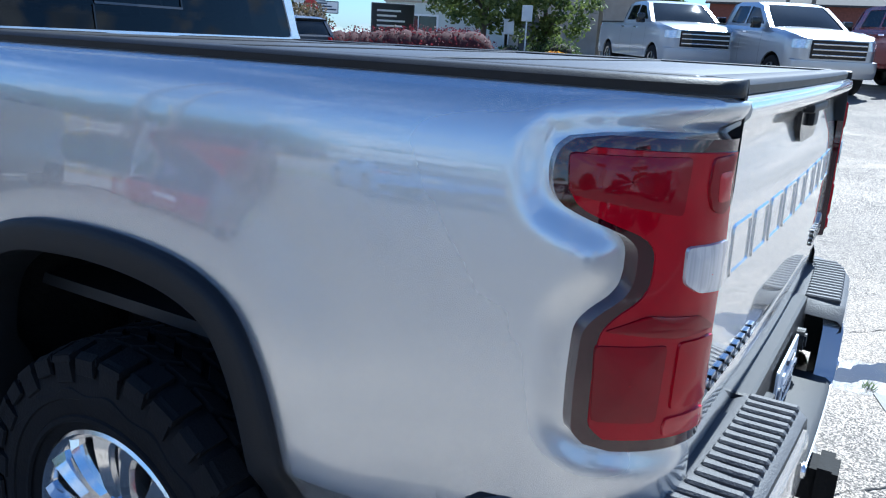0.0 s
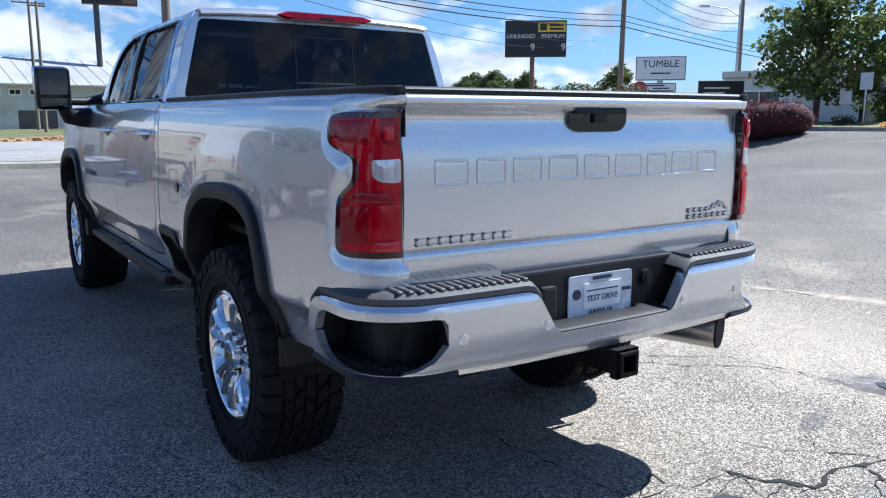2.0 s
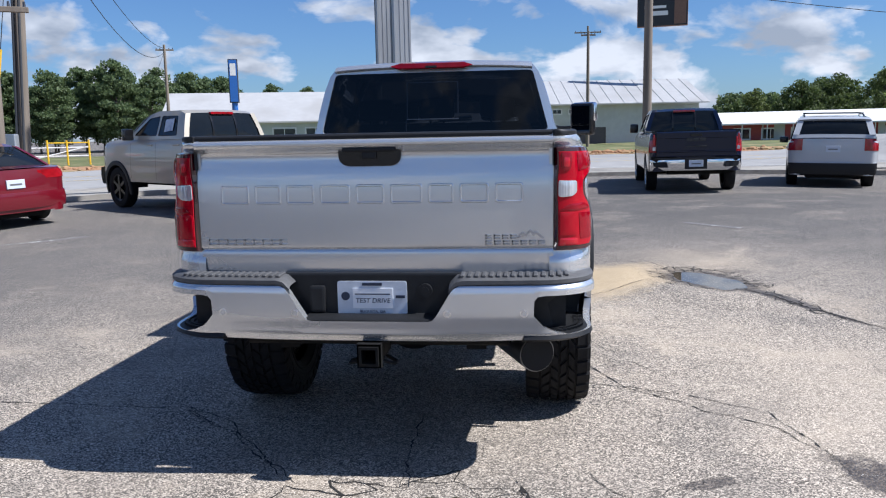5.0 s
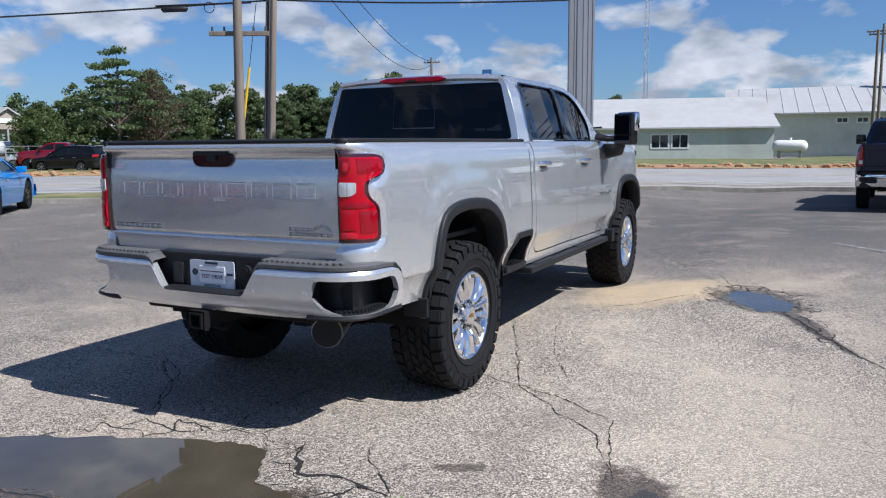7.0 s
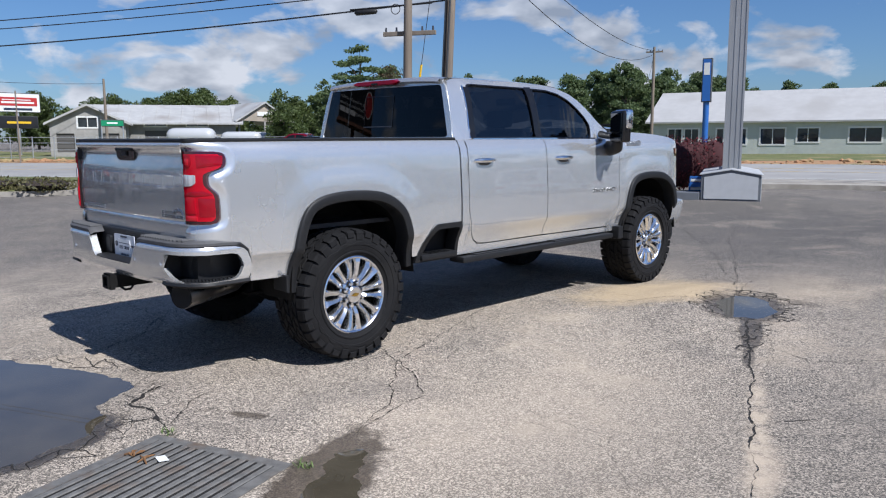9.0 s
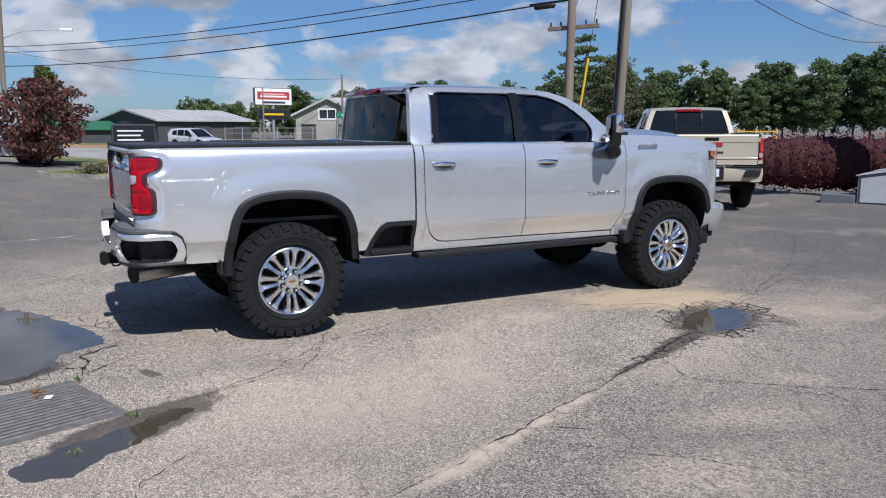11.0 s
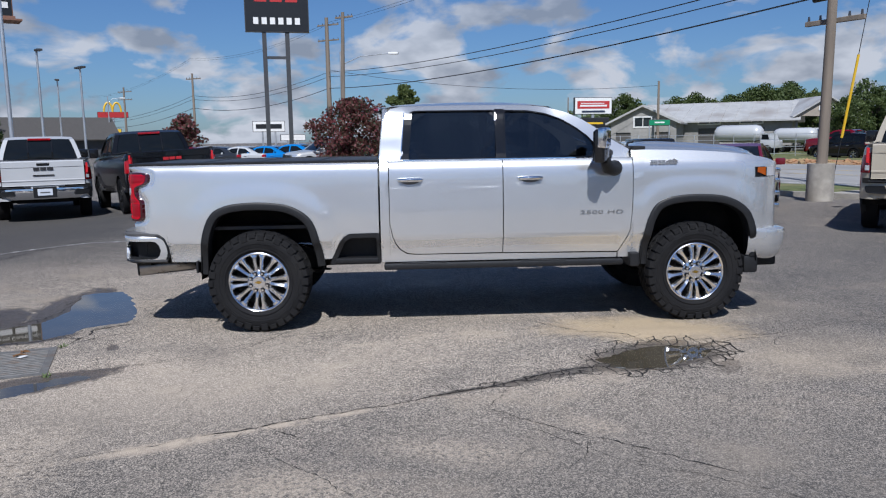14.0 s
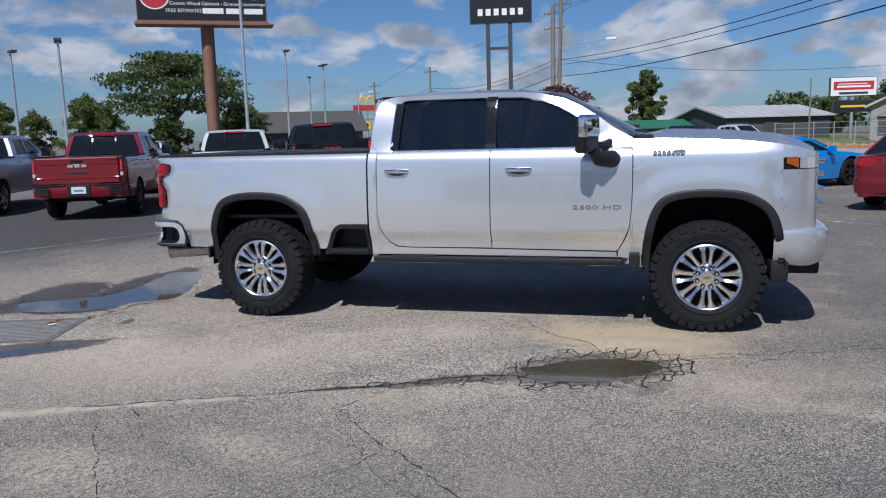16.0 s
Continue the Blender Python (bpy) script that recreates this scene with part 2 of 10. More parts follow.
LAMP_DARK = material("dark red lamp housing", (0.045, 0.003, 0.007), rough=0.05, vary=0.1, coat=1.0, scale=30)
LAMP_RED = material("red lamp lens", (0.41, 0.001, 0.012), rough=0.06, vary=0.12, scale=14, coat=0.4, spec=0.2)
LAMP_MID = material("deep red lamp lens", (0.25, 0.001, 0.009), rough=0.06, vary=0.15, scale=14, coat=0.4, spec=0.25)
LAMP_GLOW = material("brightest red lamp element", (0.52, 0.003, 0.016), rough=0.08, vary=0.1, scale=20, coat=0.7)
LAMP_CLEAR = material("clear lamp lens", (0.62, 0.63, 0.66), rough=0.1, metal=0.45, vary=0.25, scale=1.0, stretch=(160, 160, 1), coat=1.0)
LAMP_AMBER = material("amber lamp lens", (0.36, 0.075, 0.008), rough=0.1, vary=0.1, coat=1.0)
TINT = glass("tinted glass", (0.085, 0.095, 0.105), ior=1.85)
REAR_TINT = glass("dark rear glass", (0.03, 0.034, 0.04), ior=1.42)
CLEAR = glass("clear glass", (0.6, 0.66, 0.66))
MIRROR = material("mirror glass", (0.05, 0.053, 0.058), rough=0.02, metal=1.0, vary=0.02)
CABIN = material("dark cabin lining", (0.02, 0.02, 0.021), rough=0.85, vary=0.2, scale=20)
COVER = material("black bed cover vinyl", (0.03, 0.031, 0.034), rough=0.46, vary=0.15, scale=50, bump=0.06, bump_scale=400)
GOLD = material("gold emblem", (0.55, 0.36, 0.08), rough=0.25, metal=1.0, vary=0.05)
PLATE_WHITE = material("white plate", (0.58, 0.62, 0.68), rough=0.35, vary=0.05, scale=30)
INK = material("dark blue print", (0.02, 0.03, 0.06), rough=0.5)
BADGE_DARK = material("dark grey badge", (0.10, 0.10, 0.105), rough=0.3, metal=0.6)
BADGE_GREY = material("grey badge", (0.20, 0.205, 0.21), rough=0.35, metal=0.5)
BADGE_BRIGHT = material("satin chrome badge", (0.50, 0.51, 0.53), rough=0.28, metal=0.8)
# base colour holds dust and also the sunlight on the ribs
STEP_GREY = material("dusty step plastic lightened for sun", (0.075, 0.075, 0.078), rough=0.6, vary=0.15, scale=25, bump=0.25, bump_scale=250)

# ---- ground ----
def base_z(x, y):
    """Height of the lot: it falls from all sides towards the drain behind the silver pickup."""
    d = max(0.0, min(19.0, x - 1))
    h = (0.026 * d + 0.0013 * d * d) * (1 - 0.75 * ease(7, 13, y) * max(ease(21, 17, x), ease(32, 44, y)))
    h += 0.012 * max(-4.0, min(6.0, y)) * ease(0.5, 2.2, x) * ease(9, 6, x)
    h += 0.075 * max(0.0, min(2.4, -y - 1.2)) * ease(3, -3, x) * ease(-7.0, -3.6, y)
    h += 0.085 * ease(6.5, 9.2, y) * ease(1.5, -1.5, x) * ease(-12, -9, x) + 0.155 * ease(3.3, 1.8, math.hypot(x + 2.8, y - 13.8))
    return h


BASINS = [
    [(-1.24, -1.98), (-1.05, -1.96), (-0.77, -1.80), (-0.22, -1.53), (0.24, -1.37), (0.46, -1.41), (0.60, -1.56), (0.72, -1.69), (0.92, -1.78), (1.08, -1.90), (1.14, -2.05), (1.20, -2.32), (1.22, -2.75), (0.88, -2.92), (0.64, -2.48), (0.42, -2.22), (-0.05, -2.16), (-0.45, -2.25), (-0.98, -2.36)],
    [(2.44, 2.80), (2.24, 3.02), (2.12, 3.30), (2.12, 3.58), (2.22, 3.66), (2.42, 3.60), (2.62, 3.32), (2.70, 3.06), (2.66, 2.82)],
    [(2.14, -1.03), (2.30, -1.05), (2.50, -1.22), (2.70, -1.44), (2.92, -1.72), (3.00, -1.95), (2.74, -2.00), (2.58, -1.80), (2.44, -1.50), (2.28, -1.25)],
]
LEVELS = [0.015, sum(base_z(x, y) for x, y in BASINS[1]) / len(BASINS[1]), 0.013]
GRATE_Z = 0.016


def rim_gap(ring, x, y):
    """Distance from a ring's edge: negative inside it."""
    inside, best = False, 9.0
    for (ax, ay), (bx, by_) in zip(ring, ring[1:] + ring[:1]):
        dx, dy = bx - ax, by_ - ay
        t = max(0.0, min(1.0, ((x - ax) * dx + (y - ay) * dy) / (dx * dx + dy * dy)))
        best = min(best, math.hypot(x - ax - t * dx, y - ay - t * dy))
        if (ay > y) != (by_ > y) and x < ax + (y - ay) * dx / dy:
            inside = not inside
    return -best if inside else best


def ground_z(x, y):
    """Height of the ground, with the shallow hollows in which water stands."""
    h = base_z(x, y)
    if not (-1.8 < x < 3.8 and -3.9 < y < 4.5):
        return h
    for ring, level in zip(BASINS, LEVELS):
        if not (min(p[0] for p in ring) - 0.9 < x < max(p[0] for p in ring) + 0.9 and min(p[1] for p in ring) - 0.9 < y < max(p[1] for p in ring) + 0.9):
            continue
        d = rim_gap(ring, x, y)
        if d < 0.9:
            rough = noise.noise(Vector((x * 5.5, y * 5.5, 0.3))) * 0.06 + noise.noise(Vector((x * 14, y * 14, 7.3))) * 0.035
            e = d + rough * ease(0.5, 0.1, abs(d))
            shore = level + (0.10 * max(-0.15, e) if e < 0 else 0.055 * e)
            h = shore + (h - shore) * ease(0.2, 0.9, d)
    gx, gy = x - 1.92, y + 1.93
    u, v = gx * 0.95 + gy * 0.3125, -gx * 0.3125 + gy * 0.95
    return GRATE_Z + (h - GRATE_Z) * ease(0.44, 0.62, max(abs(u), abs(v)))


def asphalt_material():
    """Worn asphalt: pale stone chips in dark binder, bleached and damp areas, sand, and fine crazing round the low spots."""
    m = bpy.data.materials.new("worn asphalt")
    m.use_nodes = True
    n, l = m.node_tree.nodes, m.node_tree.links
    b = n["Principled BSDF"]
    tc = n.new("ShaderNodeTexCoord")
    pos = tc.outputs["Object"]

    def tex(kind, scale, **kw):
        t = n.new(kind)
        t.inputs["Scale"].default_value = scale
        for k, v in kw.items():
            t.inputs[k].default_value = v
        l.new(pos, t.inputs["Vector"])
        return t

    def ranged(src, a, b_, c=0.0, d=1.0):
        r = n.new("ShaderNodeMapRange")
        for k, v in (("From Min", a), ("From Max", b_), ("To Min", c), ("To Max", d)):
            r.inputs[k].default_value = v
        l.new(src, r.inputs["Value"])
        return r.outputs[0]

    def math2(op, a, b_):
        t = n.new("ShaderNodeMath")
        t.operation = op
        for i, v in enumerate((a, b_)):
            if isinstance(v, (int, float)):
                t.inputs[i].default_value = v
            else:
                l.new(v, t.inputs[i])
        return t.outputs[0]

    def mix(fac, a, b_):
        t = n.new("ShaderNodeMix")
        t.data_type = "RGBA"
        if isinstance(fac, (int, float)):
            t.inputs["Factor"].default_value = fac
        else:
            l.new(fac, t.inputs["Factor"])
        for key, v in (("A", a), ("B", b_)):
            if isinstance(v, tuple):
                t.inputs[key].default_value = (*v, 1)
            else:
                l.new(v, t.inputs[key])
        return t.outputs["Result"]

    warp = tex("ShaderNodeTexNoise", 1.7, Detail=6.0)

    frayed = tex("ShaderNodeTexNoise", 11.0, Detail=7.0, Roughness=0.65)

    def spot(cx, cy, rx, ry, soft=0.35, turn=0.0, wobble=0.5, fray=0.0):
        """1 inside an uneven ellipse on the ground; fray roughens its rim."""
        mp = n.new("ShaderNodeMapping")
        mp.vector_type = "TEXTURE"
        mp.inputs["Location"].default_value = (cx, cy, 0)
        mp.inputs["Rotation"].default_value = (0, 0, radians(turn))
        mp.inputs["Scale"].default_value = (rx, ry, 1000)
        l.new(pos, mp.inputs["Vector"])
        g = n.new("ShaderNodeVectorMath")
        g.operation = "LENGTH"
        l.new(mp.outputs[0], g.inputs[0])
        d = math2("ADD", g.outputs["Value"], math2("MULTIPLY", math2("SUBTRACT", warp.outputs["Fac"], 0.5), wobble))
        if fray:
            d = math2("ADD", d, math2("MULTIPLY", math2("SUBTRACT", frayed.outputs["Fac"], 0.5), fray))
        return ranged(d, 1.0 + soft, 1.0 - soft)

    # stone chips
    chips = tex("ShaderNodeTexVoronoi", 160.0)
    chip_tone = n.new("ShaderNodeSeparateColor")
    l.new(chips.outputs["Color"], chip_tone.inputs[0])
    small = tex("ShaderNodeTexNoise", 130.0, Detail=3.0)
    mid = tex("ShaderNodeTexNoise", 7.0, Detail=8.0, Roughness=0.68)
    big = tex("ShaderNodeTexNoise", 0.55, Detail=7.0, Roughness=0.62)
    huge = tex("ShaderNodeTexNoise", 0.13, Detail=4.0)
    binder = mix(ranged(mid.outputs["Fac"], 0.3, 0.7), (0.032, 0.031, 0.030), (0.115, 0.108, 0.100))
    stones = mix(chip_tone.outputs["Green"], (0.27, 0.255, 0.23), (0.88, 0.82, 0.73))
    old = mix(ranged(chip_tone.outputs["Red"], 0.38, 0.54), binder, stones)
    dark = mix(ranged(chip_tone.outputs["Red"], 0.60, 0.82), (0.072, 0.073, 0.075), (0.37, 0.36, 0.345))
    # the worn part lies round the silver pickup and towards the drain; the rest was sealed later
    worn = math2("MAXIMUM", spot(1.6, -1.4, 5.6, 5.6, 0.35), spot(9.0, -3.5, 8.0, 5.0, 0.4))
    fade = ranged(big.outputs["Fac"], 0.40, 0.62)
    c = mix(math2("MULTIPLY", worn, ranged(big.outputs["Fac"], 0.28, 0.48, 0.55, 1.0)), dark, old)
    c = mix(math2("MULTIPLY", math2("MULTIPLY", fade, math2("MAXIMUM", worn, 0.5)), 0.26), c, (0.44, 0.405, 0.355))
    c = mix(math2("MULTIPLY", ranged(mid.outputs["Fac"], 0.58, 0.72), 0.22), c, (0.52, 0.475, 0.41))
    c = mix(math2("MULTIPLY", ranged(huge.outputs["Fac"], 0.54, 0.72), 0.40), c, (0.12, 0.118, 0.115))
    blotch = tex("ShaderNodeTexNoise", 36.0, Detail=6.0, Roughness=0.7)
    tone = n.new("ShaderNodeVectorMath")
    tone.operation = "SCALE"
    l.new(c, tone.inputs[0])
    l.new(ranged(blotch.outputs["Fac"], 0.36, 0.64, 0.80, 1.20), tone.inputs["Scale"])
    c = tone.outputs[0]
    stain = tex("ShaderNodeTexNoise", 0.85, Detail=9.0, Roughness=0.72)
    c = mix(ranged(stain.outputs["Fac"], 0.53, 0.66, 0.0, 0.42), c, (0.15, 0.147, 0.143))
    c = mix(math2("MULTIPLY", ranged(stain.outputs["Fac"], 0.47, 0.35, 0.0, 0.5), math2("MAXIMUM", worn, 0.35)), c, (0.58, 0.52, 0.43))
    c = mix(math2("MULTIPLY", spot(-8.2, -9.0, 8.6, 5.4, 0.22, 28, 0.5, 0.3), 0.84), c, (0.060, 0.062, 0.066))
    # sealed ground beyond the pickup's nose, scuffed pale in streaks
    sealed = math2("MULTIPLY", spot(2.6, 11.2, 6.2, 4.2, 0.35, 10, 0.7, 0.5), ranged(stain.outputs["Fac"], 0.40, 0.52, 0.15, 0.62))
    c = mix(sealed, c, (0.088, 0.090, 0.094))
    # bleached ground between the pickup and the seam
    c = mix(math2("MULTIPLY", spot(2.75, -0.35, 0.85, 1.5, 0.5, 24, 0.8, 0.6), 0.30), c, (0.60, 0.545, 0.46))
    # grey ground east of the seam with a few pale patches
    c = mix(math2("MULTIPLY", spot(5.3, 2.0, 1.75, 3.4, 0.45, -14, 0.7), 0.48), c, (0.145, 0.144, 0.141))
    for cx, cy, rx, ry, turn, k in ((4.13, 1.55, 0.36, 0.16, 70, 0.45), (4.58, 0.85, 0.42, 0.22, 60, 0.45), (3.84, 2.38, 0.16, 0.10, 40, 0.4), (3.05, 4.75, 0.42, 0.10, 70, 0.45), (3.95, -0.75, 0.5, 0.3, 20, 0.35)):
        c = mix(math2("MULTIPLY", math2("MULTIPLY", spot(cx, cy, rx, ry, 0.5, turn, 1.2, 1.6), ranged(blotch.outputs["Fac"], 0.40, 0.56)), 1.0 * k), c, (0.64, 0.575, 0.48))
    # sand along the old seam and round the pothole
    grit = ranged(mid.outputs["Fac"], 0.40, 0.56)
    c = mix(math2("MULTIPLY", math2("MULTIPLY", spot(3.67, 0.40, 0.045, 1.15, 0.6, 23, 1.6, 2.4), grit), 0.8), c, (0.60, 0.54, 0.45))
    c = mix(math2("MULTIPLY", spot(3.90, -0.10, 0.07, 0.22, 0.5, 20, 1.2, 1.8), 0.5), c, (0.56, 0.50, 0.42))
    c = mix(math2("MULTIPLY", spot(1.42, 3.45, 0.58, 0.80, 0.35, -20, 0.8, 0.9), 0.80), c, (0.56, 0.47, 0.32))
    c = mix(math2("MULTIPLY", spot(2.5, 4.3, 0.5, 0.7, 0.5, 25), 0.25), c, (0.50, 0.44, 0.345))
    # wet margins of the puddles and oily spots
    wet = None
    for cx, cy, rx, ry, turn, k in ((-0.1, -2.16, 1.20, 0.34, 4, 0.9), (1.04, -2.16, 0.27, 0.50, 14, 1.0), (0.62, -2.72, 0.75, 0.42, 0, 0.9), (2.42, -1.36, 0.21, 0.62, 32, 0.9), (2.40, 3.20, 0.34, 0.56, 25, 0.7), (2.78, 2.42, 0.085, 0.58, 22, 0.75), (3.06, 1.72, 0.04, 0.32, 22, 0.6), (1.46, -1.16, 0.14, 0.05, 20, 0.7), (2.76, 3.62, 0.08, 0.20, 60, 0.45)):
        one = math2("MULTIPLY", spot(cx, cy, rx, ry, 0.11, turn, 0.6, 0.9), k)
        wet = one if wet is None else math2("MAXIMUM", wet, one)
    soaked = n.new("ShaderNodeVectorMath")
    soaked.operation, soaked.inputs[1].default_value = "MULTIPLY", (0.24, 0.215, 0.185)
    l.new(c, soaked.inputs[0])
    c = mix(wet, c, soaked.outputs[0])
    bent = n.new("ShaderNodeVectorMath")
    bent.operation = "MULTIPLY_ADD"
    soft = tex("ShaderNodeTexNoise", 6.0, Detail=5.0)
    l.new(soft.outputs["Color"], bent.inputs[0])
    bent.inputs[1].default_value = (0.16, 0.16, 0.0)
    l.new(pos, bent.inputs[2])
    # fine hairlines with no order, faint, over the worn part
    hair = n.new("ShaderNodeTexVoronoi")
    hair.feature = "DISTANCE_TO_EDGE"
    hair.inputs["Scale"].default_value = 1.1
    l.new(bent.outputs[0], hair.inputs["Vector"])
    hairline = math2("MULTIPLY", ranged(hair.outputs["Distance"], 0.0045, 0.0015), ranged(mid.outputs["Fac"], 0.42, 0.55, 0.0, 0.5))
    c = mix(math2("MULTIPLY", hairline, 0.85), c, (0.032, 0.029, 0.026))
    warm = n.new("ShaderNodeVectorMath")
    warm.operation, warm.inputs[1].default_value = "MULTIPLY", (0.865, 0.80, 0.735)
    l.new(c, warm.inputs[0])
    c = warm.outputs[0]
    l.new(c, b.inputs["Base Color"])
    l.new(ranged(wet, 0.2, 0.9, 0.86, 0.30), b.inputs["Roughness"])
    l.new(ranged(wet, 0.2, 0.9, 0.35, 0.7), b.inputs["Specular IOR Level"])
    relief = math2("ADD", math2("MULTIPLY", chips.outputs["Distance"], -0.35), math2("ADD", math2("MULTIPLY", small.outputs["Fac"], 0.25), math2("MULTIPLY", hairline, -1.0)))
    bp = n.new("ShaderNodeBump")
    bp.inputs["Strength"].default_value, bp.inputs["Distance"].default_value = 0.75, 0.008
    l.new(relief, bp.inputs["Height"])
    l.new(bp.outputs[0], b.inputs["Normal"])
    return m


ASPHALT = asphalt_material()


def steps(lo, hi, fine, far):
    """Grid lines: close together from lo to hi, wider and wider outside."""
    out = list(np.arange(lo, hi + 1e-6, fine))
    d = fine
    a, b = out[0], out[-1]
    while b < far:
        d *= 1.35
        a, b = a - d, b + d
        out = [a, *out, b]
    return out


def finer(lines, lo, hi, d):
    """Grid lines with closer ones from lo to hi."""
    return sorted([v for v in lines if v < lo - 1e-6 or v > hi + 1e-6] + list(np.arange(lo, hi + 1e-6, d)))


bm = bmesh.new()
GRID_X, GRID_Y = finer(steps(-12, 20, 0.5, 900), -2.0, 4.0, 0.0625), finer(steps(-10, 12, 0.5, 900), -4.0, 4.5, 0.0625)
sheet(bm, [[(x, y, ground_z(x, y)) for x in GRID_X] for y in GRID_Y])
tagged(part("ground", bm, ASPHALT, smooth=60), "worn cracked grey asphalt of a car lot", "ground", kind="structure")

WATER = material("muddy puddle water", (0.07, 0.06, 0.042), rough=0.02, vary=0.2, scale=3, spec=0.9)
IRON = material("cast iron grate", (0.17, 0.165, 0.155), rough=0.65, metal=0.3, vary=0.25, scale=20, bump=0.3, bump_scale=120, second=(0.16, 0.12, 0.09), second_scale=6)
# near-black colour standing for shade inside openings
OPENING_SHADE = material("black for shaded openings", (0.012, 0.011, 0.010), rough=0.9)


def puddle(ring, level, label):
    """Still water in a hollow: its plane runs under the rim, so the ground cuts the shore."""
    bm = bmesh.new()
    n = len(ring)
    pts = []
    for k, (x, y) in enumerate(ring):
        (ax, ay), (bx, by_) = ring[k - 1], ring[(k + 1) % n]
        d = Vector((by_ - ay, -(bx - ax))).normalized() * 0.12
        if rim_gap(ring, x + d.x * 0.2, y + d.y * 0.2) < 0:
            d = -d
        pts.append(bm.verts.new((x + d.x, y + d.y, level)))
    bm.faces.new(pts)
    bmesh.ops.triangulate(bm, faces=bm.faces[:])
    return tagged(part("puddle", bm, WATER), label, "puddle", kind="structure")

# ---- the silver pickup: rear axle on x = y = 0, heading along y ----
def smooth_at(table, u):
    """Catmull-Rom value of a table of (u, value) rows."""
    n = len(table)
    if u <= table[0][0]:
        return table[0][1]
    if u >= table[-1][0]:
        return table[-1][1]
    for i in range(n - 1):
        if u <= table[i + 1][0]:
            break
    u0, v0 = table[i]
    u1, v1 = table[i + 1]
    h = u1 - u0
    m0 = (v1 - table[i - 1][1]) / (u1 - table[i - 1][0]) if i else (v1 - v0) / h
    m1 = (table[i + 2][1] - v0) / (table[i + 2][0] - u0) if i + 2 < n else (v1 - v0) / h
    t = (u - u0) / h
    return v0 * (2 * t**3 - 3 * t**2 + 1) + h * m0 * (t**3 - 2 * t**2 + t) + v1 * (3 * t**2 - 2 * t**3) + h * m1 * (t**3 - t**2)


SIDE = [(0.58, 0.899), (0.62, 0.902), (0.66, 0.907), (0.70, 0.914), (0.74, 0.925), (0.77, 0.937), (0.80, 0.953), (0.816, 0.9625), (0.824, 0.9685), (0.84, 0.9715), (0.878, 0.9735), (1.05, 0.974), (1.20, 0.967), (1.36, 0.958), (1.44, 0.950), (1.49, 0.937), (1.52, 0.918), (1.545, 0.888)]
ARCH = [(-0.526, 0.545), (-0.512, 0.744), (-0.469, 0.953), (-0.398, 1.094), (-0.291, 1.160), (-0.133, 1.190), (0.076, 1.193), (0.283, 1.165), (0.445, 1.080), (0.530, 0.960), (0.585, 0.744), (0.607, 0.600)]


def dense(pts, step=0.03, close=False):
    """Points along a smooth curve through pts."""
    out = []
    n = len(pts)
    for i in range(n if close else n - 1):
        g = [Vector(pts[j % n] if close else pts[max(0, min(n - 1, j))]) for j in (i - 1, i, i + 1, i + 2)]
        k = max(1, int((g[2] - g[1]).length / step))
        for s in range(k):
            t = s / k
            out.append(0.5 * ((2 * g[1]) + (g[2] - g[0]) * t + (2 * g[0] - 5 * g[1] + 4 * g[2] - g[3]) * t * t + (3 * g[1] - g[0] - 3 * g[2] + g[3]) * t**3))
    if not close:
        out.append(Vector(pts[-1]))
    return [tuple(p) for p in out]


def split_line(pts, step=0.03):
    """A closed polygon with points added along its straight edges."""
    out = []
    for a, b in zip(pts, pts[1:] + pts[:1]):
        k = max(1, int(math.dist(a, b) / step))
        out += [(a[0] + (b[0] - a[0]) * s / k, a[1] + (b[1] - a[1]) * s / k) for s in range(k)]
    return out


ARCH_FINE = dense(ARCH, 0.02)


def arch_gap(y, z, hub):
    """How far (y, z) lies outside the wheel arch at hub; none below the arch's feet."""
    return min(math.hypot(y - hub - a, z - b) for a, b in ARCH_FINE[::3])


def skin(y, z):
    """Half width of the body's side at (y, z)."""
    x = smooth_at(SIDE, z)
    for hub in (0.0, 4.037):
        if abs(y - hub) < 0.9:
            x += 0.009 * (1 - ease(0.04, 0.21, arch_gap(y, z, hub))) * ease(1.48, 1.30, z)
    return x


LAMP_EDGE = [(1.035, 0.10), (1.040, 0.210), (1.055, 0.236), (1.10, 0.243), (1.18, 0.243), (1.212, 0.239), (1.235, 0.222), (1.258, 0.196), (1.278, 0.184), (1.305, 0.181), (1.33, 0.185), (1.346, 0.204), (1.362, 0.250), (1.38, 0.288), (1.42, 0.302), (1.455, 0.294), (1.47, 0.275), (1.478, 0.18)]


LAMP_RING = [(smooth_at(LAMP_EDGE, z) - 0.02 * (1 - ease(0, 0.03, min(z - 1.032, 1.480 - z))), z) for z in [1.032 + 0.448 * k / 44 for k in range(45)]]
LAMP_RING = split_line(LAMP_RING + [(-0.05, 1.480), (-0.05, 1.032)], 0.008)


def lamp_recess(u, z):
    """Depth of the shallow pressed recess round the tail lamp, u metres along the corner."""
    if 1.032 < z < 1.480 and u < smooth_at(LAMP_EDGE, z) - 0.02:
        return 0.013
    gap = min(math.hypot(u - a, z - b) for a, b in LAMP_RING)
    return 0.013 * (1 - ease(-0.004, 0.052, gap))


def corner_rear(u):
    """Plan of the rear corner: u metres along it from the tailgate's edge gives x, y and how far it faces sideways."""
    if u <= 0.292:
        a = u / 0.292 * math.pi / 2
        return 0.798 + 0.156 * math.sin(a), -0.93 - 0.2 * math.cos(a), math.sin(a)
    return 0.974 - 0.020 * ease(-0.42, -0.93, -0.93 + (u - 0.292)), -0.93 + (u - 0.292), 1.0


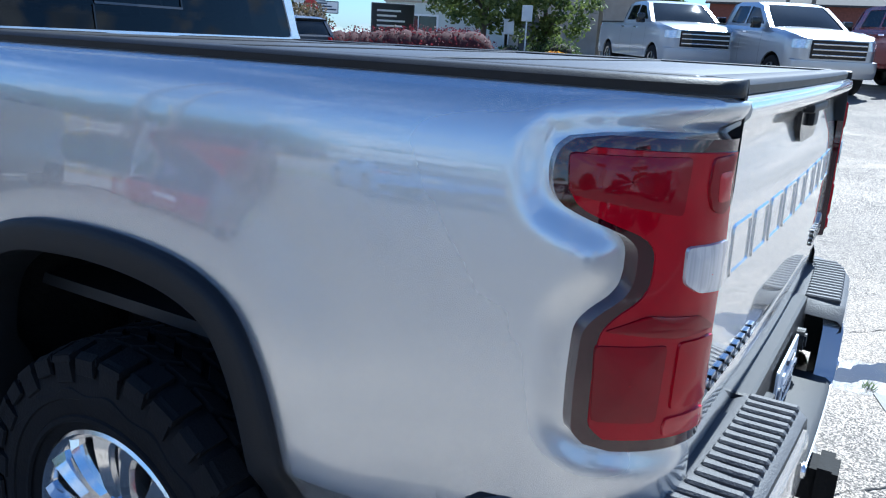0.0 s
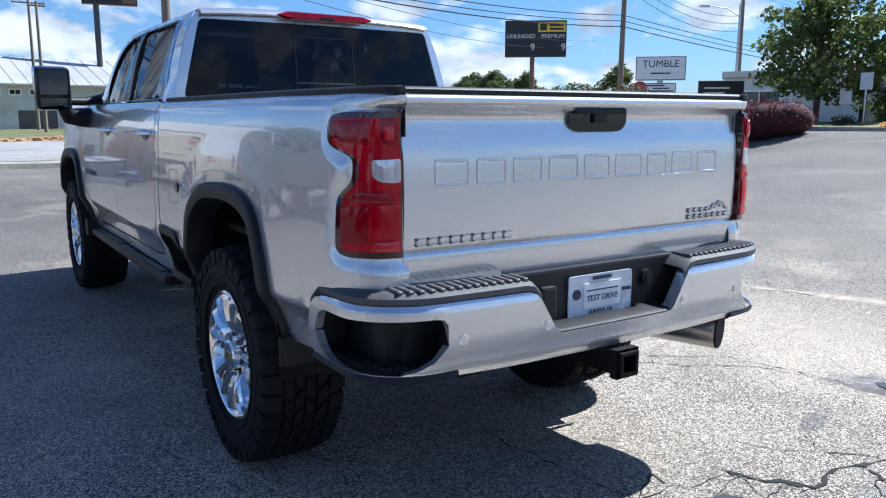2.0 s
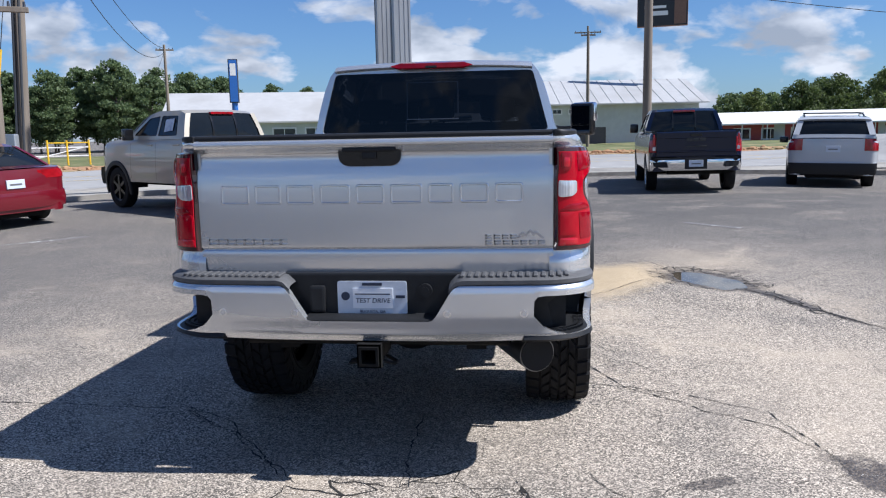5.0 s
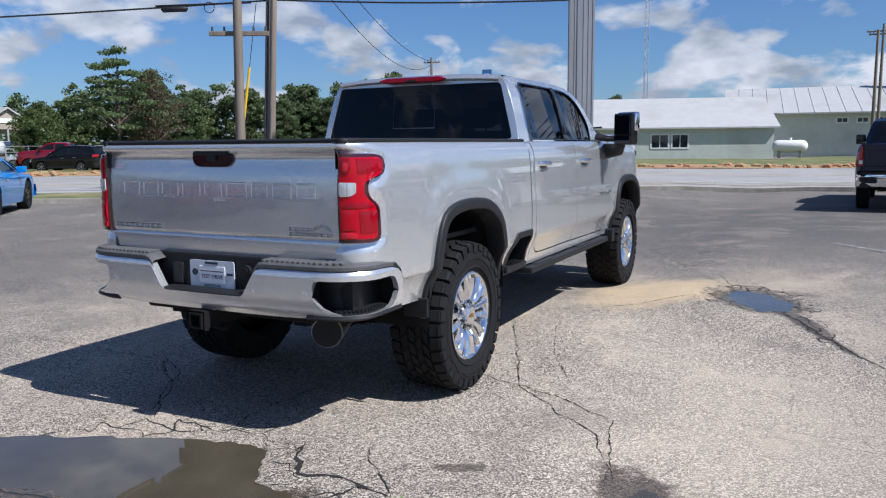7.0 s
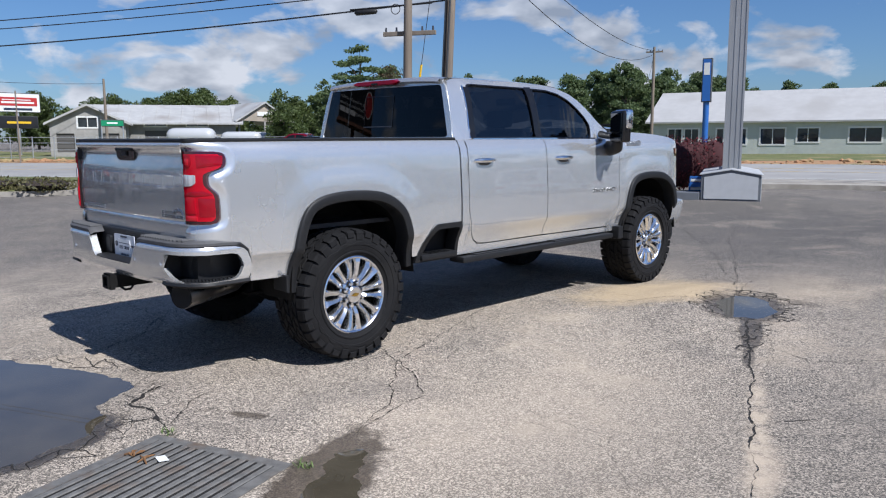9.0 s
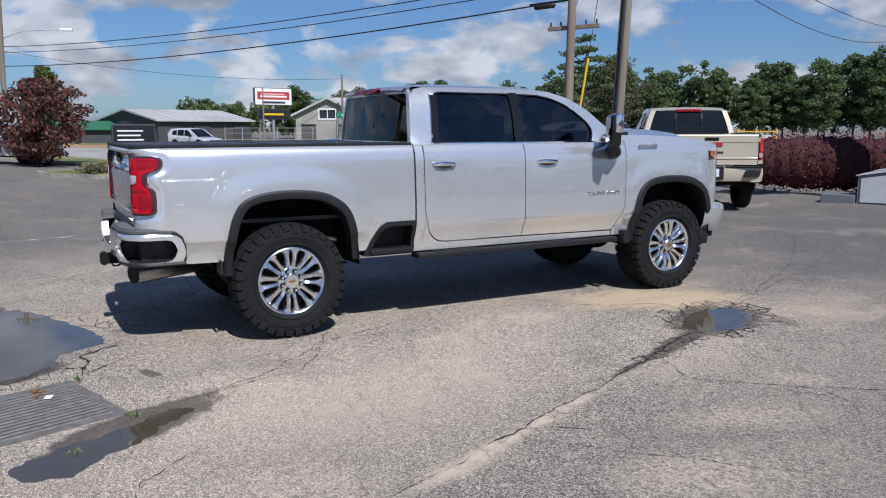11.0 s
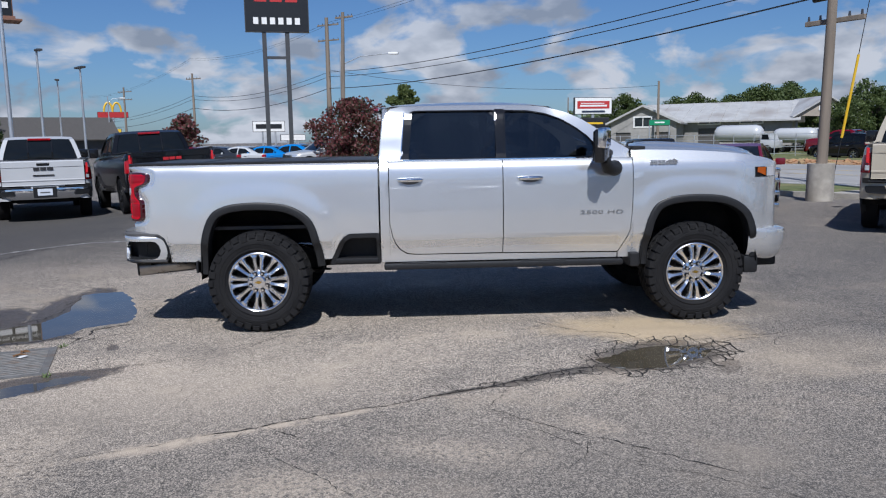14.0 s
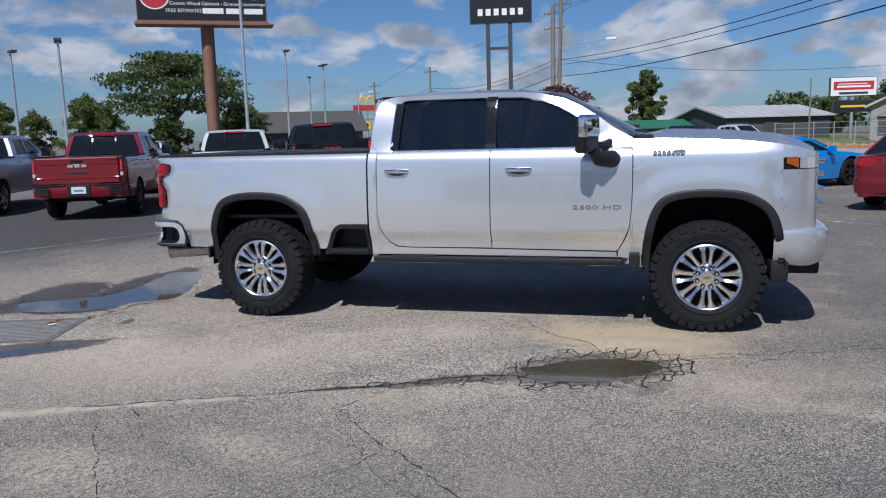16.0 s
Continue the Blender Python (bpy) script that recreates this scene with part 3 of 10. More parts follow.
def corner_front(u):
    """Plan of the front corner: u metres forward from y = 4.40."""
    a = min(1.0, u / 0.52) * math.pi / 2
    return 0.974 - 0.25 * (1 - math.cos(a)), 4.40 + 0.48 * math.sin(a), math.cos(a)


def panel(columns, where, rows=26, turn_in=0.03):
    """A body panel: columns of (u, z low, z high); where(u, z) gives x, y; its edges are turned in."""
    bm = bmesh.new()
    grid = []
    for u, lo, hi in columns:
        line = []
        for k in range(rows + 1):
            z = lo + (hi - lo) * k / rows
            x, y = where(u, z)
            line.append((x, y, z))
        x0, y0, z0 = line[0]
        x1, y1, z1 = line[-1]
        s = 1 if x0 > 0 else -1
        grid.append([(x0 - s * turn_in, y0, z0 + 0.002), *line, (x1 - s * turn_in, y1, z1 - 0.002)])
    a, b = grid[0], grid[-1]
    s = 1 if a[1][0] > 0 else -1
    grid.insert(0, [(x - s * turn_in, y, z) for x, y, z in a])
    grid.append([(x - s * turn_in, y, z) for x, y, z in b])
    sheet(bm, grid)
    return bm


def truck_wheel(hub, side, parent):
    """A big all-terrain tyre on a polished rim with eight twin spokes."""
    wheel = new("wheel")
    wheel.parent = parent
    wheel.location = (side * 0.83, hub, 0.465)
    if side < 0:
        wheel.rotation_euler = (0, 0, math.pi)
    R, half = 0.452, 0.165
    bm = bmesh.new()
    profile = [(-0.13, 0.262), (-0.150, 0.275), (-0.166, 0.32), (-0.170, 0.37), (-0.160, 0.415), (-0.142, R - 0.012), (-0.11, R - 0.006), (0, R - 0.004), (0.11, R - 0.006), (0.142, R - 0.012), (0.160, 0.415), (0.170, 0.37), (0.166, 0.32), (0.150, 0.275), (0.13, 0.262)]
    segs = 72
    sheet(bm, [[(x, r * math.cos(a), r * math.sin(a)) for a in [2 * math.pi * k / segs for k in range(segs)]] for x, r in profile], close=True)
    part("tyre", bm, RUBBER, wheel, "black all-terrain tyre with chunky tread", smooth=50)
    # raised ring and scalloped band on the side wall
    for x, r0, r1, lobed in ((0.1695, 0.300, 0.309, 0.0), (0.1725, 0.352, 0.368, 0.007)):
        for sd in (-1, 1):
            bm = bmesh.new()
            rows = []
            for dx, r, k in ((-0.006, r0 - 0.004, 0.0), (0.0, r0, 0.0), (0.0, r1, 1.0), (-0.006, r1 + 0.004, 1.0)):
                rows.append([(sd * (x + dx), (r + k * lobed * math.cos(17 * a)) * math.cos(a), (r + k * lobed * math.cos(17 * a)) * math.sin(a)) for a in [2 * math.pi * q / 136 for q in range(136)]])
            sheet(bm, rows, close=True)
            part("side_ring", bm, RUBBER, wheel, smooth=40)
    # tread blocks
    bm = bmesh.new()
    n = 34
    for k in range(n):
        for j, (xa, xb, za, zb, skew) in enumerate([(-0.164, -0.098, -0.035, 0.033, 0), (-0.090, -0.045, -0.036, 0.032, 0.02), (-0.037, 0.002, -0.032, 0.034, -0.016), (0.010, 0.046, -0.034, 0.030, 0.016), (0.053, 0.090, -0.036, 0.032, -0.02), (0.098, 0.164, -0.033, 0.035, 0)]):
            a = 2 * math.pi * (k + 0.5 * (j % 2)) / n
            m = Matrix.Rotation(a, 4, "X")
            big = 0.007 if k % 2 else 0.0
            xo, xi = (xa - big, xb) if j == 0 else (xa, xb + big) if j == 5 else (xa, xb)
            v = []
            for zz, shrink in ((R - 0.02, 0.0), (R + 0.008, 0.003)):
                low = 0.014 if zz > R else 0.0
                for x, y in ((xo + shrink, za + shrink - skew), (xi - shrink, za + shrink + skew), (xi - shrink, zb - shrink + skew), (xo + shrink, zb - shrink - skew)):
                    drop = low if (j == 0 and x < xo + 0.02) or (j == 5 and x > xi - 0.02) else 0.0
                    v.append(bm.verts.new(m @ Vector((x, y, zz - drop))))
            bm.faces.new(v[4:])
            for q in range(4):
                bm.faces.new((v[q], v[(q + 1) % 4], v[4 + (q + 1) % 4], v[4 + q]))
        # side lugs, every other one longer
        for s in (-1, 1):
            a = 2 * math.pi * (k + (0.5 if s > 0 else 0)) / n
            m = Matrix.Rotation(a, 4, "X")
            lo = 0.384 if k % 2 else 0.404
            v = [bm.verts.new(m @ Vector((s * x, y, z))) for x, z in ((0.166, lo), (0.1715, lo + 0.004), (0.169, R - 0.010), (0.152, R + 0.000)) for y in (-0.028, 0.028)]
            for q in (0, 2, 4):
                bm.faces.new((v[q], v[q + 1], v[q + 3], v[q + 2]))
            bm.faces.new((v[0], v[2], v[4], v[6]))
            bm.faces.new((v[1], v[3], v[5], v[7]))
    part("tread", bm, RUBBER, wheel)
    # rim: lip, barrel and dark back
    bm = bmesh.new()
    sheet(bm, [[(x, r * math.cos(a), r * math.sin(a)) for a in [2 * math.pi * k / 64 for k in range(64)]] for x, r in [(0.135, 0.276), (0.152, 0.274), (0.156, 0.266), (0.150, 0.256), (0.138, 0.250), (0.06, 0.236), (-0.10, 0.232)]], close=True)
    part("rim", bm, POLISHED, wheel, "polished alloy rim", smooth=40)
    bm = bmesh.new()
    cyl(bm, (-0.02, 0, 0), (0.015, 0, 0), 0.233, segs=40)
    cyl(bm, (0.015, 0, 0), (0.05, 0, 0), 0.15, 0.11, segs=32)
    part("brake", bm, CHASSIS, wheel)
    # twin spokes
    for k in range(8):
        for s in (-1, 1):
            a = 2 * math.pi * k / 8
            m = Matrix.Rotation(a, 4, "X")
            bm = bmesh.new()
            rows = []
            for r, mid, w, x in ((0.088, 0.018, 0.0175, 0.122), (0.112, 0.022, 0.0185, 0.136), (0.14, 0.0255, 0.0180, 0.146), (0.175, 0.030, 0.0185, 0.151), (0.205, 0.034, 0.0205, 0.153), (0.230, 0.0385, 0.0270, 0.153), (0.254, 0.044, 0.043, 0.148)):
                y = s * mid
                rows.append([m @ Vector(p) for p in ((x - 0.055, y - w, r), (x - 0.020, y - w, r), (x - 0.006, y - w * 0.62, r), (x + 0.004, y + s * w * 0.25, r), (x - 0.010, y + w * 0.78, r), (x - 0.022, y + w, r), (x - 0.055, y + w, r))])
            sheet(bm, rows)
            part("spoke", bm, MACHINED, wheel, smooth=8)
    bm = bmesh.new()
    sheet(bm, [[(x, r * math.cos(a), r * math.sin(a)) for a in [2 * math.pi * k / 40 for k in range(40)]] for x, r in [(0.06, 0.112), (0.112, 0.109), (0.120, 0.100), (0.122, 0.064), (0.150, 0.060), (0.157, 0.052), (0.158, 0.001)]], close=True)
    part("hub", bm, POLISHED, wheel, smooth=40)
    bm = bmesh.new()
    prism(bm, [(-0.030, -0.007), (-0.012, -0.007), (-0.012, -0.012), (0.016, -0.012), (0.016, -0.004), (0.030, 0.0), (0.026, 0.009), (0.012, 0.009), (0.012, 0.013), (-0.016, 0.013), (-0.016, 0.005), (-0.034, 0.003)], 0.004, lambda u, v, w: (0.158 + w, u, v))
    part("emblem", bm, GOLD, wheel, "gold emblem shape")
    for k in range(8):
        a = 2 * math.pi * (k + 0.5) / 8
        bm = bmesh.new()
        c = Vector((0, 0.081 * math.cos(a), 0.081 * math.sin(a)))
        cyl(bm, c + Vector((0.112, 0, 0)), c + Vector((0.150, 0, 0)), 0.0125, 0.010, segs=6)
        nut = part("lug_nut", bm, CHROME, wheel)
        # black disc on the hub face, painting the shade of a nut's pocket
        bm = bmesh.new()
        cyl(bm, c + Vector((0.112, 0, 0)), c + Vector((0.1265, 0, 0)), 0.0195, segs=14)
        part("lug_pocket", bm, GLOSS_BLACK, nut, "black disc painting a shaded lug pocket")
    return wheel


def tail_lamp(side, parent):
    outer = LAMP_EDGE

    def on_lamp(u, z, o):
        x, y, f = corner_rear(u)
        x += (smooth_at(SIDE, z) - 0.974) * f
        return (side * (x + f * o), y - math.sqrt(max(0, 1 - f * f)) * o, z)

    def patch(lo, hi, u0, shrink, off, rows=60, cols=16, cap=None):
        bm = bmesh.new()
        grid = []
        for i in range(rows + 1):
            z = lo + (hi - lo) * i / rows
            uo = smooth_at(outer, z) - shrink
            if cap:
                uo = min(uo, cap)
            # rounded ends
            e = min(i, rows - i) / rows
            uo -= 0.02 * (1 - ease(0, 0.07, e))
            line = []
            for j in range(cols + 1):
                edge = not (0 < j < cols and 0 < i < rows)
                o = off if not edge else -(0.003 if j == 0 and 0 < i < rows else 0.018)
                line.append(on_lamp(u0 + (uo - u0) * j / cols, z, o))
            grid.append(line)
        sheet(bm, grid)
        return bm

    def moulding(ring, proud, mat, name, label=""):
        """A raised facet of the lens with bevelled edges; ring of (u, z)."""
        bm = bmesh.new()
        cu, cz = sum(p[0] for p in ring) / len(ring), sum(p[1] for p in ring) / len(ring)
        fine = split_line(rounded(ring, 0.008, 2), 0.018)
        loops = [[on_lamp(cu + (u - cu) * k, cz + (z - cz) * k, o) for u, z in fine] for k, o in ((1.0, 0.010), (0.95, proud), (0.62, proud + 0.0012), (0.28, proud + 0.0016), (0.02, proud + 0.0016))]
        sheet(bm, loops, close=True)
        return part(name, bm, mat, lamp, label, smooth=35)
    lamp = part("tail_lamp", patch(1.032, 1.480, -0.016, 0.0, 0.012), LAMP_DARK, parent, "dark red tail lamp", smooth=45)
    part("red_lens", patch(1.050, 1.464, -0.004, 0.024, 0.0150, rows=50), LAMP_RED, lamp, "bright red lens", smooth=50)
    moulding([(0.006, 1.270), (0.020, 1.264), (0.078, 1.268), (0.106, 1.284), (0.108, 1.335), (0.008, 1.338)], 0.0195, LAMP_CLEAR, "reverse_lens", "clear ribbed reversing lens")
    moulding([(0.115, 1.372), (0.262, 1.392), (0.268, 1.448), (0.112, 1.452)], 0.0175, LAMP_MID, "upper_facet", "deep red facet")
    # raised facet; the dimness of a bulb recess is in its deeper red
    moulding([(0.022, 1.385), (0.045, 1.372), (0.072, 1.380), (0.084, 1.408), (0.082, 1.452), (0.024, 1.456)], 0.0185, LAMP_MID, "bulb_recess", "deep red facet toned as a dim recess")
    moulding([(0.034, 1.392), (0.066, 1.390), (0.070, 1.432), (0.036, 1.434)], 0.0205, LAMP_GLOW, "bulb", "bright red lamp bulb")
    moulding([(0.012, 1.212), (0.060, 1.236), (0.150, 1.240), (0.205, 1.214), (0.100, 1.206)], 0.0175, LAMP_MID, "lens_divider", "deep red divider")
    # deeper red paints the dimness of the chamber's recessed part
    moulding([(0.116, 1.082), (0.205, 1.082), (0.210, 1.196), (0.112, 1.200)], 0.0170, LAMP_MID, "lower_facet", "deep red facet")
    moulding([(0.012, 1.100), (0.100, 1.100), (0.098, 1.202), (0.014, 1.204)], 0.0185, LAMP_RED, "lower_lens", "bright red lens")
    moulding([(0.010, 1.060), (0.108, 1.062), (0.106, 1.090), (0.012, 1.092)], 0.0185, LAMP_GLOW, "lower_bulb", "bright red lamp bulb")
    return lamp


def tailgate_y(x, z):
    return smooth_at([(0.93, -1.126), (0.98, -1.133), (1.02, -1.1345), (1.038, -1.1325), (1.044, -1.129), (1.050, -1.1355), (1.075, -1.138), (1.25, -1.140), (1.36, -1.136), (1.42, -1.126), (1.455, -1.122), (1.475, -1.132), (1.495, -1.158), (1.512, -1.162), (1.524, -1.152), (1.528, -1.130)], z) + 0.012 * (x / 0.78) ** 2


def tailgate(parent):
    bm = bmesh.new()
    zs = [0.932, 0.95, 0.98, 1.01, 1.025, 1.034, 1.040, 1.044, 1.048, 1.052, 1.06, 1.075, 1.11, 1.16, 1.21, 1.26, 1.31, 1.35, 1.38, 1.41, 1.435, 1.45, 1.46, 1.47, 1.48, 1.49, 1.50, 1.51, 1.518, 1.524, 1.528]
    grid = []
    for z in zs:
        row = [(x, tailgate_y(x, z), z) for x in [-0.784 + 1.568 * k / 28 for k in range(29)]]
        grid.append([(-0.784, row[0][1] + 0.03, z), *row, (0.784, row[-1][1] + 0.03, z)])
    grid.append([(x, y + 0.06, z + 0.001) for x, y, z in grid[-1]])
    grid.insert(0, [(x, y + 0.05, z) for x, y, z in grid[0]])
    sheet(bm, grid)
    gate = part("tailgate", bm, SILVER, parent, "silver tailgate with embossed blank blocks", smooth=50)
    # black cap along the top edge
    bm = bmesh.new()
    grid = []
    for k in range(25):
        x = -0.780 + 1.560 * k / 24
        y = tailgate_y(x, 1.528)
        grid.append([(x, y + e, z) for e, z in ((-0.006, 1.524), (-0.014, 1.528), (-0.015, 1.540), (-0.009, 1.547), (0.0, 1.549), (0.045, 1.550), (0.052, 1.546), (0.052, 1.50))])
    grid.insert(0, [(x + 0.001, y, z - 0.012) for x, y, z in grid[0]])
    grid.append([(x - 0.001, y, z - 0.012) for x, y, z in grid[-1]])
    sheet(bm, grid)
    part("top_cap", bm, BLACK_TRIM, gate, "black tailgate top cap", smooth=40)
    # nine embossed blocks in a row, plain rims
    widths = [0.155, 0.145, 0.15, 0.16, 0.15, 0.165, 0.135, 0.15, 0.145]
    x = -0.68
    for w in widths:
        bm = bmesh.new()
        loops = []
        for inset, out in ((0.0, 0.002), (0.005, -0.0026), (0.009, -0.0026), (0.0145, 0.002)):
            pts = rounded([(x + inset, 1.243 + inset), (x + w - 0.02 - inset, 1.243 + inset), (x + w - 0.02 - inset, 1.332 - inset), (x + inset, 1.332 - inset)], 0.014 - inset * 0.6, 3)
            loops.append([(u, tailgate_y(u, v) + out, v) for u, v in pts])
        sheet(bm, loops, close=True)
        part("embossed_block", bm, SILVER, gate)
        x += w + (1.36 - sum(widths)) / 8
    # chrome bars of the small badges
    for x0, z0, n, w, h in ((-0.745, 1.078, 9, 0.034, 0.025), (0.495, 1.098, 4, 0.028, 0.018), (0.495, 1.072, 7, 0.030, 0.018)):
        for k in range(n):
            bm = bmesh.new()
            a = x0 + k * (w + 0.0075)
            for p, q, r, s in ((a, a + w, z0 - h / 2, z0 - h / 2 + 0.006), (a, a + w, z0 + h / 2 - 0.006, z0 + h / 2), (a, a + 0.006, z0 - h / 2, z0 + h / 2)):
                box(bm, p, q, tailgate_y(a, z0) - 0.006, tailgate_y(a, z0) + 0.004, r, s)
            part("badge_bar", bm, BADGE_BRIGHT, gate, "chrome badge bar")
    bm = bmesh.new()
    prism(bm, [(0.625, 1.090), (0.655, 1.118), (0.668, 1.108), (0.688, 1.128), (0.702, 1.112), (0.714, 1.120), (0.748, 1.090), (0.735, 1.090), (0.713, 1.109), (0.700, 1.100), (0.687, 1.116), (0.666, 1.096), (0.655, 1.106), (0.638, 1.090)], 0.006, lambda u, v, w: (u, tailgate_y(u, v) - 0.006 + w, v))
    part("badge_ridge", bm, BADGE_BRIGHT, gate, "chrome badge bar")
    # latch pocket
    bm = bmesh.new()
    out = rounded([(-0.105, 1.408), (0.105, 1.408), (0.136, 1.43), (0.138, 1.492), (-0.138, 1.492), (-0.136, 1.43)], 0.02, 4)
    prism(bm, out, 0.03, lambda u, v, w: (u, tailgate_y(u, 1.41) - 0.008 + w, v))
    pocket = part("latch_pocket", bm, GLOSS_BLACK, gate, "black tailgate latch", smooth=30)
    bm = bmesh.new()
    box(bm, -0.032, 0.032, -1.148, -1.12, 1.438, 1.482, 0.006)
    part("camera_block", bm, BLACK_TRIM, pocket)
    bm = bmesh.new()
    box(bm, -0.118, 0.118, -1.155, -1.12, 1.470, 1.488, 0.006)
    part("pull", bm, BLACK_TRIM, pocket)
    return gate


def bumper_plan(u):
    """Plan of the rear bumper: u metres out from the middle gives x, y and its outward direction."""
    if u <= 0.70:
        return u, -1.262 + 0.022 * (u / 0.7) ** 2, Vector((0.06 * u, -1, 0)).normalized()
    if u <= 1.06:
        a = (u - 0.70) / 0.36 * math.pi / 2
        return 0.70 + 0.256 * math.sin(a), -1.030 - 0.21 * math.cos(a), Vector((math.sin(a), -math.cos(a) - 0.02, 0)).normalized()
    return 0.956, -1.030 + (u - 1.06), Vector((1, 0, 0))


def rear_bumper(parent):
    body = thing_part("rear_bumper", parent, "silver rear bumper with black corner steps")
    low = [(0.0, 0.662), (0.45, 0.662), (0.72, 0.668), (1.00, 0.664), (1.20, 0.660), (1.25, 0.668), (1.275, 0.70), (1.288, 0.745)]
    high = [(0.0, 0.752), (0.255, 0.752), (0.272, 0.757), (0.287, 0.772), (0.35, 0.875), (0.365, 0.893), (0.39, 0.904), (0.72, 0.905), (1.08, 0.904), (1.18, 0.898), (1.23, 0.884), (1.26, 0.86), (1.28, 0.81), (1.288, 0.765)]
    hole_low = [(0.70, 0.775), (0.715, 0.755), (0.74, 0.725), (0.79, 0.702), (0.84, 0.690), (1.15, 0.692), (1.19, 0.702), (1.215, 0.727), (1.232, 0.775)]
    hole_high = [(0.70, 0.775), (0.703, 0.84), (0.715, 0.857), (0.74, 0.862), (1.15, 0.858), (1.19, 0.849), (1.215, 0.823), (1.232, 0.775)]

    def put(u, v, lift=0.0):
        x, y, n = bumper_plan(abs(u))
        o = lift + 0.010 * ease(0.70, 0.78, v) - 0.02 * ease(0.70, 0.655, v) - 0.012 * ease(0.885, 0.906, v)
        return (math.copysign(x + n.x * o, u), y + n.y * o, v)
    us = sorted(set([1.288 * k / 70 for k in range(71)] + [u for u, _ in (*high, *hole_low, *hole_high)]))
    us = [-u for u in us[:0:-1]] + us
    bm = bmesh.new()
    grid_low, grid_high = [], []
    for u in us:
        a = abs(u)
        lo, hi = curve_at(low, a), curve_at(high, a)
        mid = min(0.775, (lo + hi) / 2)
        hl, hh = (curve_at(hole_low, a), curve_at(hole_high, a)) if 0.70 < a < 1.232 else (mid, mid)
        lip = 0.03 if hh > hl else 0.0
        grid_low.append([put(u, lo, -0.05)] + [put(u, lo + (hl - lo) * k / 7) for k in range(8)] + [put(u, hl, -lip)])
        grid_high.append([put(u, hh, -lip)] + [put(u, hh + (hi - hh) * k / 7) for k in range(8)] + [put(u, hi, -0.05)])
    sheet(bm, grid_low)
    sheet(bm, grid_high)
    bmesh.ops.remove_doubles(bm, verts=bm.verts, dist=0.0004)
    part("bumper_face", bm, SILVER, body, smooth=40)
    for s in (-1, 1):
        # corner pocket liner and its tread
        bm = bmesh.new()
        grid = []
        for u in [0.66 + 0.62 * k / 20 for k in range(21)]:
            x, y, n = bumper_plan(u)
            grid.append([(s * (x + n.x * o), y + n.y * o, z) for o, z in ((-0.02, 0.885), (-0.09, 0.875), (-0.13, 0.80), (-0.12, 0.70), (-0.004, 0.690), (0.004, 0.672), (-0.03, 0.655))])
        x, y, n = bumper_plan(0.65)
        grid.insert(0, [(s * (x - n.x * 0.02), y - n.y * 0.02, p[2]) for p in grid[0]])
        x, y, n = bumper_plan(1.285)
        grid.append([(s * (x - 0.02), y, p[2]) for p in grid[-1]])
        sheet(bm, grid)
        pocket = part("corner_pocket", bm, BLACK_TRIM, body, "black plastic corner step", smooth=40)
        bm = bmesh.new()
        for k in range(15):
            u = 0.80 + 0.38 * k / 14
            x, y, n = bumper_plan(u)
            for o in (-0.045, -0.07):
                c = Vector((s * (x + n.x * o), y + n.y * o, 0.700))
                box(bm, c.x - 0.008, c.x + 0.008, c.y - 0.006, c.y + 0.006, 0.690, 0.704)
        part("tread_pad", bm, BLACK_TRIM, pocket)
        # top step pad, ribbed
        bm = bmesh.new()
        grid = []
        for u in [0.345 + (1.27 - 0.345) * k / 30 for k in range(31)]:
            x, y, n = bumper_plan(u)
            inner = 0.105 - 0.065 * ease(0.90, 1.06, u)
            sink = min(0.0, curve_at(high, u) - 0.904)
            grid.append([(s * (x + n.x * o), y + n.y * o, z + sink) for o, z in ((-0.012, 0.900), (0.004, 0.912), (0.004, 0.928), (-0.012, 0.940), (-inner, 0.946), (-inner - 0.03, 0.93), (-inner - 0.03, 0.88))])
        sheet(bm, grid)
        pad = part("step_pad", bm, STEP_GREY, body, "black ribbed step pad", smooth=40)
        for k in range(15):
            u = 0.40 + 0.43 * k / 14
            x, y, n = bumper_plan(u)
            bm = bmesh.new()
            box(bm, s * x - 0.010, s * x + 0.010, y + 0.010, y + 0.10, 0.936, 0.9505, 0.004, 1)
            part("rib", bm, STEP_GREY, pad)
        # end seal against the bed side
        bm = bmesh.new()
        tube(bm, [(s * 0.925, -0.81, 0.70), (s * 0.945, -0.812, 0.80), (s * 0.948, -0.83, 0.868), (s * 0.946, -0.875, 0.905), (s * 0.935, -0.96, 0.922), (s * 0.885, -1.05, 0.926), (s * 0.80, -1.11, 0.926)], 0.018, 8)
        part("corner_seal", bm, BLACK_TRIM, body, smooth=60)
    # dark middle with the plate recess
    bm = bmesh.new()
    box(bm, -0.40, 0.40, -1.165, -1.05, 0.70, 0.945, 0.01)
    box(bm, -0.84, 0.84, -1.10, -1.02, 0.66, 0.935)
    mid = part("plate_recess", bm, BLACK_TRIM, body, "black plate recess")
    bm = bmesh.new()
    grid = []
    for k in range(21):
        u = -0.285 + 0.57 * k / 20
        x, y, n = bumper_plan(abs(u))
        grid.append([(u, y + o, z) for o, z in ((-0.004, 0.742), (-0.004, 0.757), (0.01, 0.764), (0.10, 0.768))])
    sheet(bm, grid)
    part("lower_step", bm, BLACK_TRIM, body, smooth=40)
    for x, w in ((-0.245, 0.035), (0.235, 0.03)):
        bm = bmesh.new()
        if x < 0:
            box(bm, x - w, x + w, -1.185, -1.15, 0.77, 0.89, 0.012)
        else:
            cyl(bm, (x, -1.16, 0.87), (x, -1.185, 0.87), w, segs=20)
